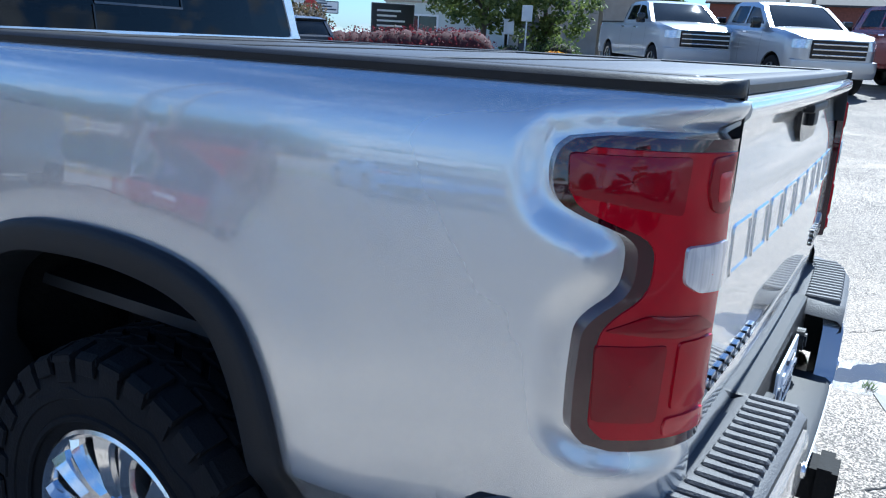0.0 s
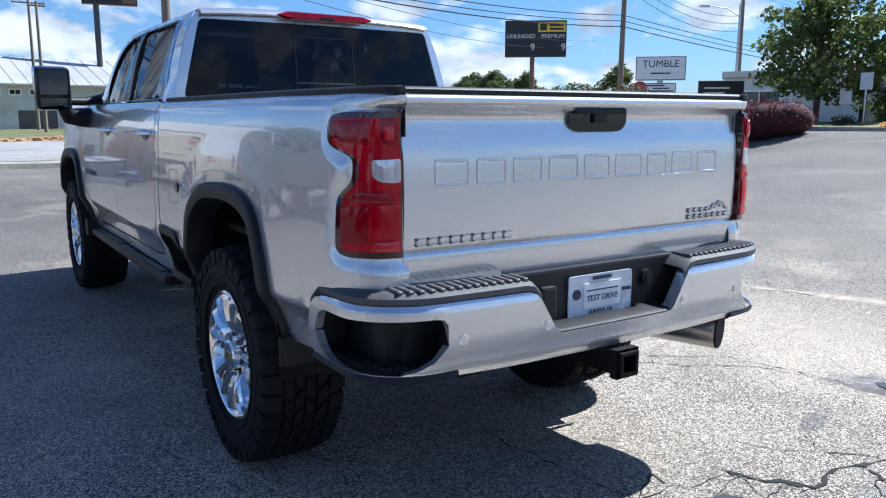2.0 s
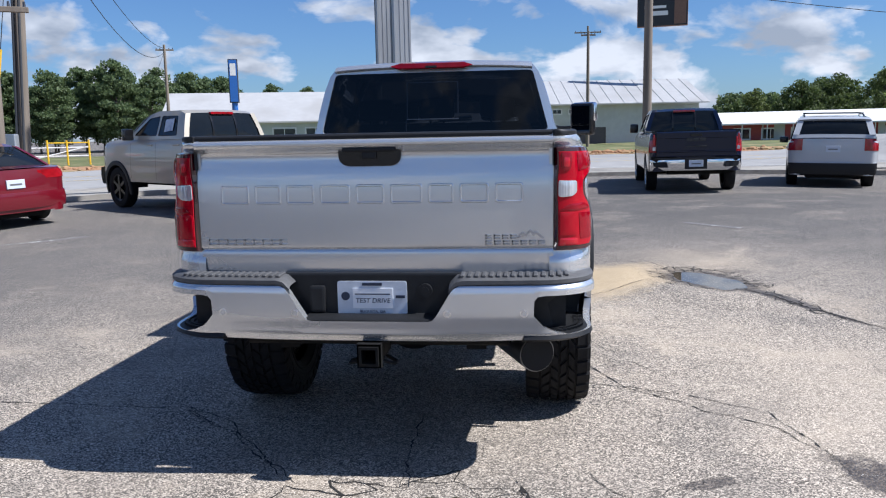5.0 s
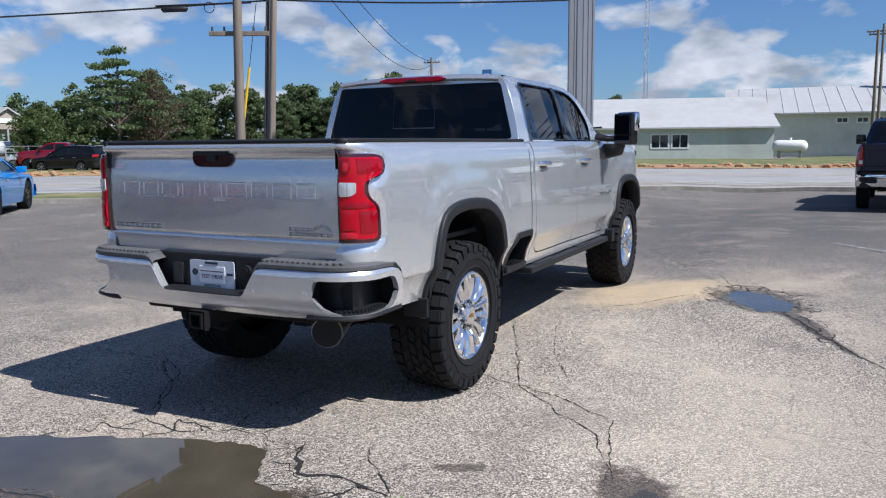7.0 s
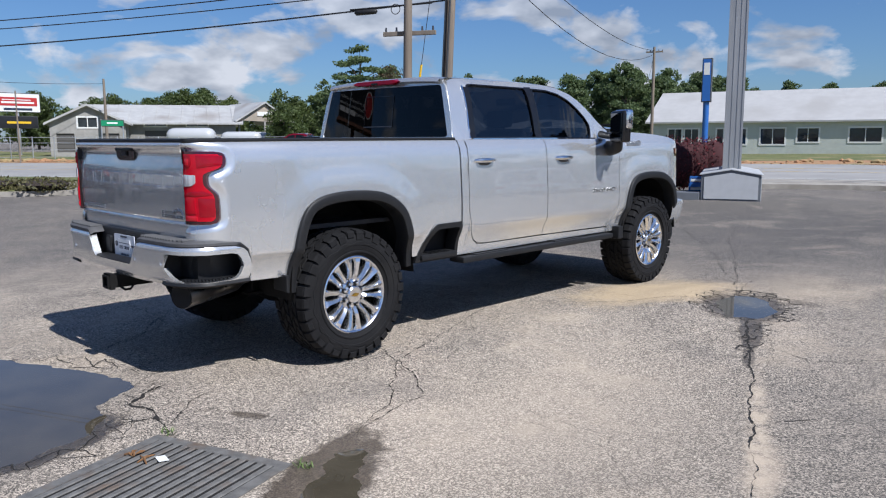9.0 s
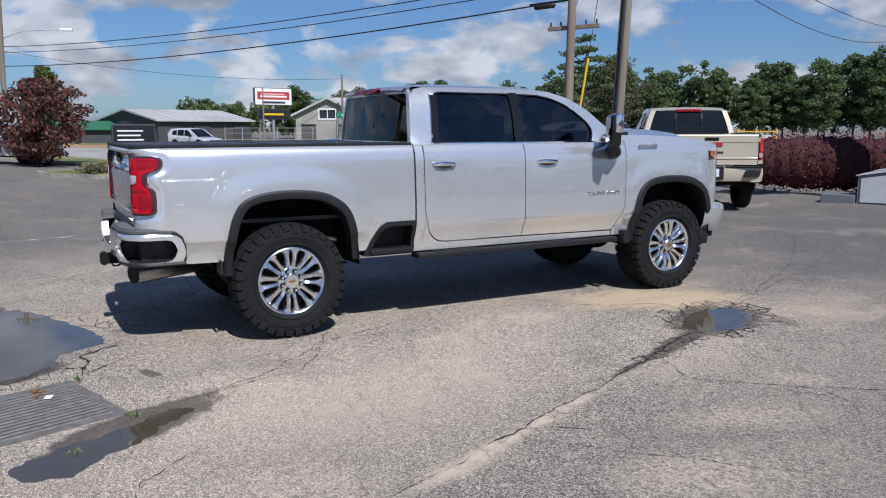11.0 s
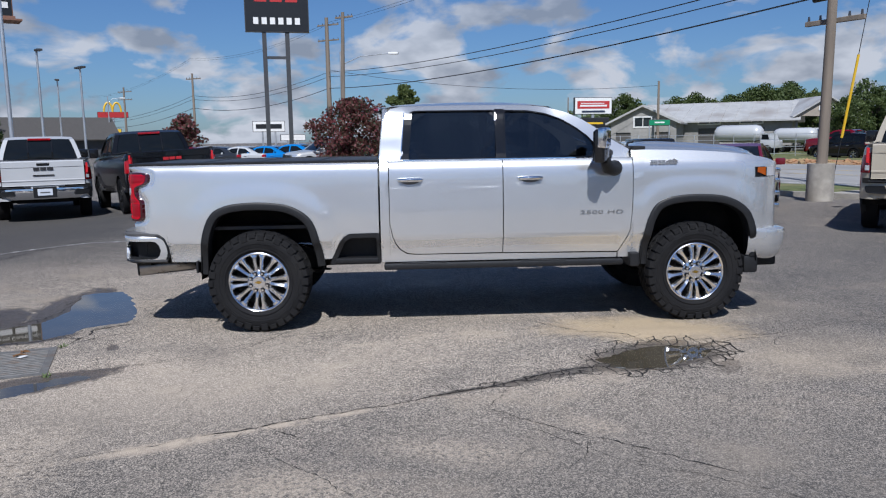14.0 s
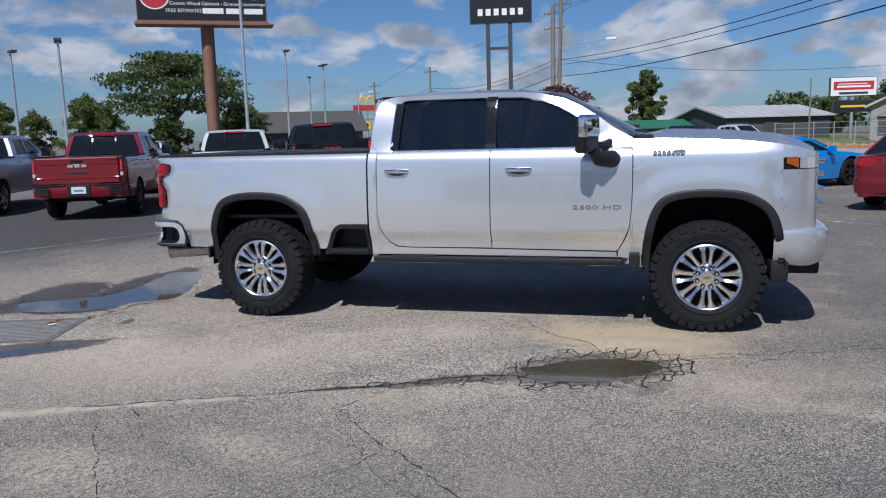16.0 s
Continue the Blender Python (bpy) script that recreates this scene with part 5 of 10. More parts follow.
        tube(bm, [(s * 0.86, 3.24, 1.58), (s * 0.98, 3.20, 1.56), (s * 1.10, 3.13, 1.56)], [0.035, 0.03, 0.03], 10)
        part("mirror_arm", bm, BLACK_TRIM, mirror, smooth=50)
    # raised model numbers on the front doors
    for s in (-1, 1):
        m = Matrix.Translation((s * 0.9775, 3.15, 1.043)) @ Matrix.Rotation(s * math.pi / 2, 4, "Z") @ Matrix.Rotation(math.pi / 2, 4, "X")
        letters("door_number", "2500 HD", 0.058, BADGE_GREY, truck, m @ Matrix.Diagonal((1.8, 0.85, 1, 1)), 0.006, 1.05, "grey raised model number")
    # roof
    bm = bmesh.new()
    grid = []
    for y, zc in ((1.165, 1.985), (1.178, 2.010), (1.20, 2.030), (1.24, 2.048), (1.32, 2.062), (1.5, 2.076), (1.8, 2.085), (2.1, 2.085), (2.35, 2.078), (2.52, 2.064), (2.64, 2.043), (2.72, 2.022)):
        edge = min(2.034, zc - 0.005) if y < 2.5 else 2.034 - 0.10 * (y - 2.5)
        xe = cab_x(edge)
        row = []
        for k in range(25):
            a = -1 + k / 12
            x = xe * a
            row.append((x, y + 0.05 * (1 - a * a) * ease(2.4, 2.72, y) - 0.045 * (1 - abs(a) ** 2.2) * ease(1.5, 1.165, y), edge + (zc - edge) * (1 - abs(a) ** 3.2)))
        grid.append(row)
    sheet(bm, grid)
    part("roof", bm, SILVER, body, "silver roof", smooth=50)
    # back wall and back window
    by = lambda z, x: 1.112 + 0.12 * (z - 1.53) - 0.045 * (1 - (abs(x) / 0.86) ** 2)
    bm = bmesh.new()
    outer = [(-0.895, 1.30), (0.895, 1.30), (0.893, 1.52), (0.860, 1.56), (0.830, 1.70), (0.790, 1.85), (0.745, 1.96), (0.705, 2.010), (0.64, 2.025), (-0.64, 2.025), (-0.705, 2.010), (-0.745, 1.96), (-0.790, 1.85), (-0.830, 1.70), (-0.860, 1.56), (-0.893, 1.52)]
    hole = rounded([(-0.815, 1.555), (0.815, 1.555), (0.705, 1.972), (-0.705, 1.972)], 0.03, 3)
    holed(bm, split_line(outer, 0.06), [split_line(hole, 0.06)], lambda u, v: (u, by(v, u), v), put2=lambda u, v: (u * 0.97, by(v, u) + 0.04, v))
    part("cab_back", bm, SILVER, body, "silver cab back wall", smooth=40)
    bm = bmesh.new()
    grid = []
    for k in range(9):
        z = 1.550 + 0.426 * k / 8
        w = 0.819 - 0.112 * k / 8
        grid.append([(w * a / 8, by(z, w * a / 8) + 0.006, z) for a in range(-8, 9)])
    sheet(bm, grid)
    back_window = part("back_window", bm, REAR_TINT, body, "dark tinted sliding back window", smooth=40, out=(0, -1, 0))
    back_window.visible_shadow = False
    for x0, x1, z0, z1 in ((-0.185, 0.185, 1.640, 1.648), (-0.185, 0.185, 1.897, 1.905), (-0.185, -0.177, 1.648, 1.897), (0.177, 0.185, 1.648, 1.897), (-0.193, -0.187, 1.556, 1.64)):
        bm = bmesh.new()
        grid = [[(x, by(z, x) + 0.002, z) for x in (x0, (x0 + x1) / 2, x1)] for z in (z0, z1)]
        sheet(bm, grid)
        part("slider_frame", bm, BADGE_DARK if z1 - z0 < 0.02 and z0 < 1.7 else GLOSS_BLACK, back_window)
    bm = bmesh.new()
    grid = []
    for x in [-0.285 + 0.57 * k / 20 for k in range(21)]:
        e = 0.004 + 0.018 * ease(0, 0.06, 0.285 - abs(x))
        grid.append([(x, 1.078 + y, 2.012 + z) for y, z in ((0.03, -e), (-0.012, -e), (-0.020, -e * 0.6), (-0.014, e * 0.8), (0.04, e * 1.3))])
    sheet(bm, grid)
    brake = part("roof_brake_lamp", bm, LAMP_MID, body, "dark red high brake lamp", smooth=40)
    bm = bmesh.new()
    box(bm, -0.04, 0.04, 1.050, 1.09, 1.994, 2.012, 0.005)
    part("cargo_camera", bm, GLOSS_BLACK, brake)
    # spoiler lip over the back window
    bm = bmesh.new()
    grid = []
    for k in range(25):
        x = -0.70 + 1.4 * k / 24
        bow = 0.045 * (1 - (abs(x) / 0.86) ** 2)
        z = 2.012 + 0.018 * (1 - abs(x / 0.7) ** 3)
        grid.append([(x, 1.175 - bow, z - 0.035), (x, 1.140 - bow, z - 0.030), (x, 1.132 - bow, z - 0.018), (x, 1.15 - bow, z + 0.004), (x, 1.21 - bow, z + 0.018)])
    sheet(bm, grid)
    part("roof_lip", bm, SILVER, body, smooth=50)
    # windscreen
    bm = bmesh.new()
    grid = []
    for k in range(9):
        t = k / 8
        z = 2.020 - 0.415 * t
        w = 0.665 + 0.15 * t
        row = []
        for a in range(-8, 9):
            row.append((w * a / 8, 2.68 + 0.80 * t + 0.12 * (1 - (a / 8) ** 2), z + 0.012 * (1 - (a / 8) ** 2)))
        grid.append(row)
    sheet(bm, grid)
    screen = part("windscreen", bm, CLEAR, body, "clear windscreen", smooth=40, out=(0, 1, 0))
    screen.visible_shadow = False
    # cabin: floor, seats, dashboard
    bm = bmesh.new()
    box(bm, -0.86, 0.86, 1.16, 3.40, 0.70, 0.78)
    box(bm, -0.84, 0.84, 3.0, 3.42, 0.78, 1.50, 0.05)
    box(bm, -0.80, 0.80, 1.17, 1.22, 0.78, 1.52)
    for s in (-1, 1):
        box(bm, min(s * 0.83, s * 0.88), max(s * 0.83, s * 0.88), 1.2, 3.3, 0.74, 1.52)
    part("cabin_lining", bm, CABIN, body, "dark cabin lining")
    for y, xs in ((2.35, (-0.40, 0.40)), (1.45, (-0.45, 0.0, 0.45))):
        for x in xs:
            seat = thing_part("seat", body, "dark leather seat")
            bm = bmesh.new()
            box(bm, x - 0.25, x + 0.25, y - 0.05, y + 0.50, 0.95, 1.12, 0.05)
            box(bm, x - 0.25, x + 0.25, y - 0.15, y + 0.02, 1.08, 1.62, 0.06)
            part("cushion", bm, CABIN, seat, smooth=40)
            bm = bmesh.new()
            box(bm, x - 0.13, x + 0.13, y - 0.16, y - 0.06, 1.64, 1.80, 0.04)
            for d in (-0.05, 0.05):
                cyl(bm, (x + d, y - 0.10, 1.60), (x + d, y - 0.10, 1.66), 0.008, segs=8)
            part("headrest", bm, CABIN, seat, smooth=40)
    bm = bmesh.new()
    pts = [(-0.40 + 0.19 * math.cos(a), 2.93 + 0.07 * math.sin(a), 1.44 + 0.18 * math.sin(a)) for a in [2 * math.pi * k / 24 for k in range(25)]]
    tube(bm, pts, 0.016, 8)
    cyl(bm, (-0.40, 2.93, 1.44), (-0.40, 3.1, 1.38), 0.05, segs=12)
    part("steering_wheel", bm, CABIN, body, smooth=40)
    bm = bmesh.new()
    box(bm, -0.12, 0.12, 2.80, 2.83, 1.87, 1.94, 0.01)
    part("inner_mirror", bm, GLOSS_BLACK, body)


def front_end(truck):
    nose = thing_part("front_end", truck, "silver front end with amber marker and chrome grille bars")
    top = [(3.44, 1.603), (3.65, 1.602), (3.95, 1.592), (4.25, 1.574), (4.45, 1.554), (4.60, 1.532), (4.72, 1.508), (4.80, 1.482), (4.90, 1.45)]
    for s in (-1, 1):
        def where(u, z, s=s):
            if u <= 4.40:
                x = skin(u, z) if z < 1.50 else skin(u, 1.50) - 0.5 * (z - 1.50)
                return s * x, u
            x, y, f = corner_front(u - 4.40)
            x2 = (skin(y, z) if z < 1.50 else skin(y, 1.50) - 0.5 * (z - 1.50)) - 0.974
            return s * (x + x2 * max(f, 0.3)), y
        cols = [(3.322, 0.612, 0.662), (3.364, 0.612, 0.735), (3.395, 0.612, 0.80), (3.418, 0.612, 0.868), (3.434, 0.612, 1.02), (3.442, 0.612, 1.20), (3.4435, 0.612, 1.600)]
        arch = arch_columns(4.037, 0.62)
        cols += [(y, max(z, 0.61), smooth_at(top, y)) for y, z in arch if y > 3.45 and y < 4.40]
        for k in range(11):
            u = 4.40 + 0.52 * k / 10
            y = corner_front(u - 4.40)[1]
            low = max([z for yy, z in arch if abs(yy - y) < 0.03] or [0.842])
            low = 0.842 if y > 4.53 else max(low, 0.842)
            hi = smooth_at(top, y)
            if y > 4.60:
                hi = min(hi, 1.335)
            if y > 4.60 and cols[-1][2] > 1.4:
                cols.append((4.5355, cols[-1][1], smooth_at(top, 4.594)))
                cols.append((4.5362, cols[-1][1], 1.335))
            cols.append((u, low, hi))
        fender = part("front_fender", panel(cols, where, rows=44), SILVER, nose, "silver front fender", smooth=40)
        flare(4.037, s, fender)
        # bonnet corner over the lamp
        brow = [(4.40 + u, 1.425, max(1.44, smooth_at(top, corner_front(u)[1]))) for u in [0.135 + 0.385 * k / 12 for k in range(13)]]
        part("lamp_brow", panel(brow, where, rows=5, turn_in=0.06), SILVER, nose, smooth=40)
        # headlamp with amber marker
        lamp = thing_part("headlamp", nose, "clear headlamp with amber marker")
        for name, u0, u1, mat in (("lamp_housing", 0.135, 0.56, GLOSS_BLACK), ("marker", 0.15, 0.225, LAMP_AMBER), ("lens", 0.235, 0.56, LAMP_CLEAR)):
            bm = bmesh.new()
            grid = []
            proud = 0.0 if name == "lamp_housing" else 0.006
            for h in (0.0, 0.08, 0.45, 0.78, 0.9, 1.0):
                row = []
                for k in range(7):
                    u = u0 + (u1 - u0) * k / 6
                    x, y, f = corner_front(u)
                    low = 1.338 if not proud else 1.342 + 0.040 * ease(0.25, 0.14, u)
                    row.append((s * (x - 0.016 + proud - max(0, u - 0.50) * 1.2), y + proud * 0.6, low + h * (1.43 - 0.6 * proud - low)))
                grid.append(row)
            sheet(bm, grid)
            part(name, bm, mat, lamp, smooth=40)
        bm = bmesh.new()
        box(bm, min(s * 0.60, s * 0.77), max(s * 0.60, s * 0.77), 4.74, 4.87, 1.10, 1.34, 0.02)
        part("lamp_surround", bm, CHROME, nose, smooth=40)
        # peaks badge on the fender, blank bars
        for k in range(7):
            bm = bmesh.new()
            y = 3.60 + 0.036 * k
            box(bm, min(s * 0.947, s * 0.958), max(s * 0.947, s * 0.958), y, y + 0.03, 1.468, 1.485, 0.002, 1)
            if k < 4:
                box(bm, min(s * 0.944, s * 0.954), max(s * 0.944, s * 0.954), y, y + 0.03, 1.492, 1.507, 0.002, 1)
            part("badge_bar", bm, BADGE_BRIGHT, nose)
        bm = bmesh.new()
        prism(bm, [(3.74, 1.492), (3.78, 1.512), (3.80, 1.505), (3.815, 1.52), (3.84, 1.508), (3.86, 1.492)], 0.012, lambda u, v, w, s=s: (s * (0.942 + w), u, v))
        part("badge_ridge", bm, BADGE_BRIGHT, nose)
        # mud guard ahead of the sill
        bm = bmesh.new()
        box(bm, min(s * 0.72, s * 0.99), max(s * 0.72, s * 0.99), 3.415, 3.50, 0.53, 0.66, 0.012)
        part("mud_guard", bm, BLACK_TRIM, nose)
    # bonnet with raised middle
    bm = bmesh.new()
    grid = []
    for k in range(21):
        y = 3.43 + 1.43 * k / 20
        edge_z, edge_x = smooth_at(top, y), (skin(y, 1.50) - 0.05 if y < 4.4 else skin(4.4, 1.5) - 0.05 - 0.85 * (y - 4.4) ** 2)
        row = []
        for j in range(33):
            a = -1 + j / 16
            dome = 0.055 * ease(0.85, 0.55, abs(a)) + 0.035 * ease(0.55, 0.42, abs(a)) * ease(3.55, 3.75, y)
            drop = 0.07 * ease(4.55, 4.88, y) ** 1.5
            row.append((edge_x * a, y + 0.07 * (1 - a * a) * ease(4.3, 4.75, y), edge_z - 0.012 + dome - drop * (1 - 0.6 * abs(a))))
        grid.append(row)
    sheet(bm, grid)
    part("bonnet", bm, SILVER, nose, "silver bonnet with raised middle", smooth=50)
    bm = bmesh.new()
    box(bm, -0.80, 0.80, 3.30, 3.60, 1.595, 1.635, 0.015)
    for x in (-0.5, 0.25):
        tube(bm, [(x, 3.58, 1.64), (x + 0.3, 3.50, 1.665), (x + 0.6, 3.46, 1.675)], 0.010, 6)
    part("cowl", bm, BLACK_TRIM, nose, "black windscreen cowl", smooth=40)
    bm = bmesh.new()
    box(bm, -0.33, 0.33, 3.72, 4.05, 1.60, 1.700, 0.03)
    part("bonnet_scoop", bm, GLOSS_BLACK, nose, "black bonnet scoop", smooth=40)
    # grille
    bm = bmesh.new()
    box(bm, -0.70, 0.70, 4.72, 4.88, 0.87, 1.42, 0.03)
    part("grille", bm, GLOSS_BLACK, nose, "black grille", smooth=40)
    for z in (1.05, 1.17, 1.29, 1.39):
        bm = bmesh.new()
        box(bm, -0.755, 0.755, 4.83, 4.925, z - 0.02, z + 0.02, 0.01)
        part("grille_bar", bm, CHROME, nose, "chrome grille bar", smooth=40)
    # front bumper
    bm = bmesh.new()
    grid = []
    for k in range(41):
        a = -1 + k / 20
        t = abs(a) * 1.40
        if t <= 0.72:
            x, y = t, 5.03 - 0.05 * (t / 0.72) ** 2
        elif t <= 1.10:
            g = (t - 0.72) / 0.38 * math.pi / 2
            x, y = 0.72 + 0.26 * math.sin(g), 4.70 + 0.28 * math.cos(g)
        else:
            x, y = 0.98, 4.70 - (t - 1.10) * 0.55
        n = Vector((math.sin(min(1, max(0, (t - 0.72) / 0.38)) * math.pi / 2), math.cos(min(1, max(0, (t - 0.72) / 0.38)) * math.pi / 2)))
        sgn = 1 if a >= 0 else -1
        lowz = 0.56 + 0.02 * ease(1.0, 1.3, t)
        grid.append([(sgn * (x + n.x * o), y + n.y * o, z) for o, z in ((-0.10, 0.852), (-0.03, 0.855), (-0.006, 0.842), (0.0, 0.81), (-0.004, 0.75), (-0.02, 0.67), (-0.05, lowz + 0.03), (-0.09, lowz))])
    sheet(bm, grid)
    part("front_bumper", bm, SILVER, nose, "silver front bumper", smooth=45)
    bm = bmesh.new()
    box(bm, -0.75, 0.75, 4.55, 4.92, 0.47, 0.60, 0.03)
    for s in (-1, 1):
        box(bm, min(s * 0.70, s * 0.93), max(s * 0.70, s * 0.93), 4.52, 4.66, 0.43, 0.60, 0.03)
    part("air_dam", bm, BLACK_TRIM, nose, "black air dam", smooth=40)


silver_pickup()

# ---- low details of the lot ----
for ring, level, label in zip(BASINS, LEVELS, ("shallow muddy puddle mirroring the sky on cracked asphalt", "small muddy puddle in a broken pothole", "narrow dark puddle beside the drain grate")):
    puddle(ring, level, label)

CRACK = material("dark crack", (0.018, 0.016, 0.014), rough=0.95, vary=0.3, scale=20)


def crack(points, width, seed, branches=1):
    """A jagged open crack: a ragged dark strip a hair above the asphalt."""
    rnd = random.Random(seed)
    pts = [Vector(p) for p in points]
    fine = []
    for a, b in zip(pts, pts[1:]):
        k = max(2, int((b - a).length / 0.028))
        side = Vector((-(b - a).y, (b - a).x)).normalized()
        drift = 0.0
        for s in range(k):
            t = s / k
            drift = drift * 0.86 + rnd.uniform(-0.014, 0.014)
            fine.append(a + (b - a) * t + side * drift * math.sin(math.pi * min(1, t * 1.0 + 0.05)))
    fine.append(pts[-1])
    bm = bmesh.new()
    rows = []
    n = len(fine)
    for i, p in enumerate(fine):
        d = (fine[min(n - 1, i + 1)] - fine[max(0, i - 1)]).normalized()
        s = Vector((-d.y, d.x))
        w = 0.62 * width * rnd.choice((0.25, 0.5, 0.8, 1.0, 1.5)) * rnd.uniform(0.8, 1.2) * (0.3 + 0.7 * ease(0, 0.12, min(i, n - 1 - i) / n))
        rows.append([(q.x, q.y, ground_z(q.x, q.y) + 0.0035) for q in (p - s * w / 2, p + s * w / 2)])
    sheet(bm, rows)
    tagged(part("asphalt_crack", bm, CRACK), "dark jagged crack in the asphalt", "crack", "cracks in the lot", "structure")
    for _ in range(branches):
        i = rnd.randrange(2, max(3, n - 2))
        d = Vector((rnd.uniform(-1, 1), rnd.uniform(-1, 1))).normalized() * rnd.uniform(0.2, 0.6)
        if width > 0.008:
            crack([fine[i], fine[i] + d], width * 0.55, rnd.random(), 0)


for k, (w, pts) in enumerate([
        (0.012, [(-3.4, -0.25), (-2.14, -0.32), (-1.76, -0.34), (-1.28, -0.32), (-0.93, -0.54), (-0.66, -0.97), (-0.30, -1.36)]),
        (0.012, [(0.10, -0.40), (0.11, -0.99), (0.16, -1.3)]),
        (0.010, [(0.90, 0.30), (1.30, 0.14), (1.95, -0.27), (2.05, -0.70), (2.1, -1.0)]),
        (0.011, [(-0.40, -1.30), (-0.71, -0.83), (-1.31, -0.33)]),
        (0.034, [(0.62, -1.22), (0.70, -1.42), (0.82, -1.56), (1.02, -1.52), (1.31, -1.58)]),
        (0.011, [(1.31, -1.56), (1.04, -1.30), (0.95, -1.1)]),
        (0.011, [(0.50, 1.95), (0.67, 1.53), (1.25, 0.14), (1.93, -0.53), (2.13, -0.98)]),
        (0.030, [(2.62, 2.76), (2.80, 2.30), (3.10, 1.65), (3.25, 1.33)]),
        (0.017, [(3.25, 1.33), (3.42, 0.92), (3.55, 0.57), (3.74, 0.12)]),
        (0.006, [(3.74, 0.12), (3.95, -0.36), (4.3, -1.4)]),
        (0.010, [(3.03, 2.0), (3.47, 1.82), (3.9, 2.2), (4.6, 2.9)]),
        (0.006, [(3.58, 0.42), (3.79, 0.36), (4.2, 0.7), (4.9, 1.3)]),
        (0.014, [(2.10, 3.34), (1.55, 2.98), (1.02, 2.62), (0.72, 2.50)]),
        (0.012, [(2.16, 3.62), (2.02, 4.1), (1.90, 4.6)]),
        (0.007, [(0.75, 2.58), (1.15, 1.12), (1.54, 0.27)]),
        (0.008, [(2.95, -1.10), (3.25, -1.45), (3.7, -1.55), (4.2, -2.1)]),
        (0.012, [(-0.4, 9.4), (0.1, 8.01), (0.9, 6.4), (1.48, 5.09), (2.15, 3.61)]),
        (0.010, [(2.02, 4.05), (1.43, 4.93), (0.6, 6.47), (-1.0, 8.6)]),
        (0.005, [(3.38, 1.73), (4.32, 2.35), (5.0, 3.17)]),
        (0.010, [(-4.6, 2.6), (-3.2, 3.6), (-2.0, 5.2), (-0.8, 6.6)]),
        (0.009, [(5.8, 9.0), (6.4, 6.4), (7.6, 4.0), (8.0, 2.2)]),
        (0.030, [(-1.45, -4.55), (-2.4, -4.42), (-3.42, -4.18), (-5.2, -3.7)]),
        (0.012, [(3.2, 5.0), (4.8, 6.6), (7.2, 8.2), (10.5, 9.4)])]):
    crack(pts, w, k + 11)

def crazing(ring_of, cell, seed, label, widths):
    """A net of fine cracks: the edges of small uneven cells, where ring_of(x, y) is above chance."""
    rnd = random.Random(seed)
    (x0, x1, y0, y1), inside = ring_of
    nodes = {}

    def node(i, j):
        if (i, j) not in nodes:
            nodes[i, j] = Vector((x0 + (i + 0.5 * (j % 2) + rnd.uniform(-0.36, 0.36)) * cell, y0 + (j * 0.86 + rnd.uniform(-0.34, 0.34)) * cell))
        return nodes[i, j]
    edges = []
    for j in range(int((y1 - y0) / cell / 0.86)):
        for i in range(int((x1 - x0) / cell)):
            for far in ((i + 1, j), (i, j + 1) if (i + j) % 2 or rnd.random() < 0.35 else None):
                if far:
                    m = (node(i, j) + node(*far)) / 2
                    if inside(m.x, m.y) >= 0.3 and rnd.random() > 0.05:
                        edges.append(((i, j), far))
    for _ in range(3):
        use = collections.Counter(k for e in edges for k in e)
        edges = [e for e in edges if min(use[e[0]], use[e[1]]) > 1 or rnd.random() < 0.12]
    wide = {k: rnd.choice(widths) for k in nodes}
    bm = bmesh.new()
    for p, q in edges:
        a, b = nodes[p], nodes[q]
        d = b - a
        s = Vector((-d.y, d.x)).normalized()
        bends = [a] + [a + d * t + s * rnd.uniform(-0.10, 0.10) * d.length for t in (0.3, 0.65)] + [b]
        rows = []
        for k, c in enumerate(bends):
            w = (wide[p] + (wide[q] - wide[p]) * k / 3) * rnd.uniform(0.75, 1.25)
            rows.append([(g.x, g.y, ground_z(g.x, g.y) + 0.003) for g in (c - s * w / 2, c + s * w / 2)])
        sheet(bm, rows)
    tagged(part("crazed_asphalt", bm, CRACK), label, "crack", "crazed asphalt", "structure")


def near_pothole(x, y):
    d = rim_gap(BASINS[1], x, y)
    ring_part = ease(0.36, 0.04, d) if d > 0 else 0.0
    # along the open crack south of the pothole
    t = max(0.0, min(1.0, (2.85 - y) / 1.2))
    line = abs(x - (2.60 + 0.50 * t))
    return max(ring_part, ease(0.24 - 0.12 * t, 0.05, line) * (1 if 1.65 < y < 2.95 else 0) if d > 0 else 0.0)


def near_puddle(x, y):
    d = rim_gap(BASINS[0], x, y)
    return 0.95 * ease(0.34, 0.05, d) * (1.0 if y > -1.75 or x > 0.7 else 0.35) if d > 0 else 0.0


crazing(((1.7, 3.4, 1.6, 4.0), near_pothole), 0.092, 3, "fine net of cracks round the pothole", (0.004, 0.007, 0.010, 0.016))
crazing(((-1.3, 1.7, -3.2, -0.9), near_puddle), 0.125, 4, "net of cracks along the puddle's rim", (0.003, 0.004, 0.006, 0.009))

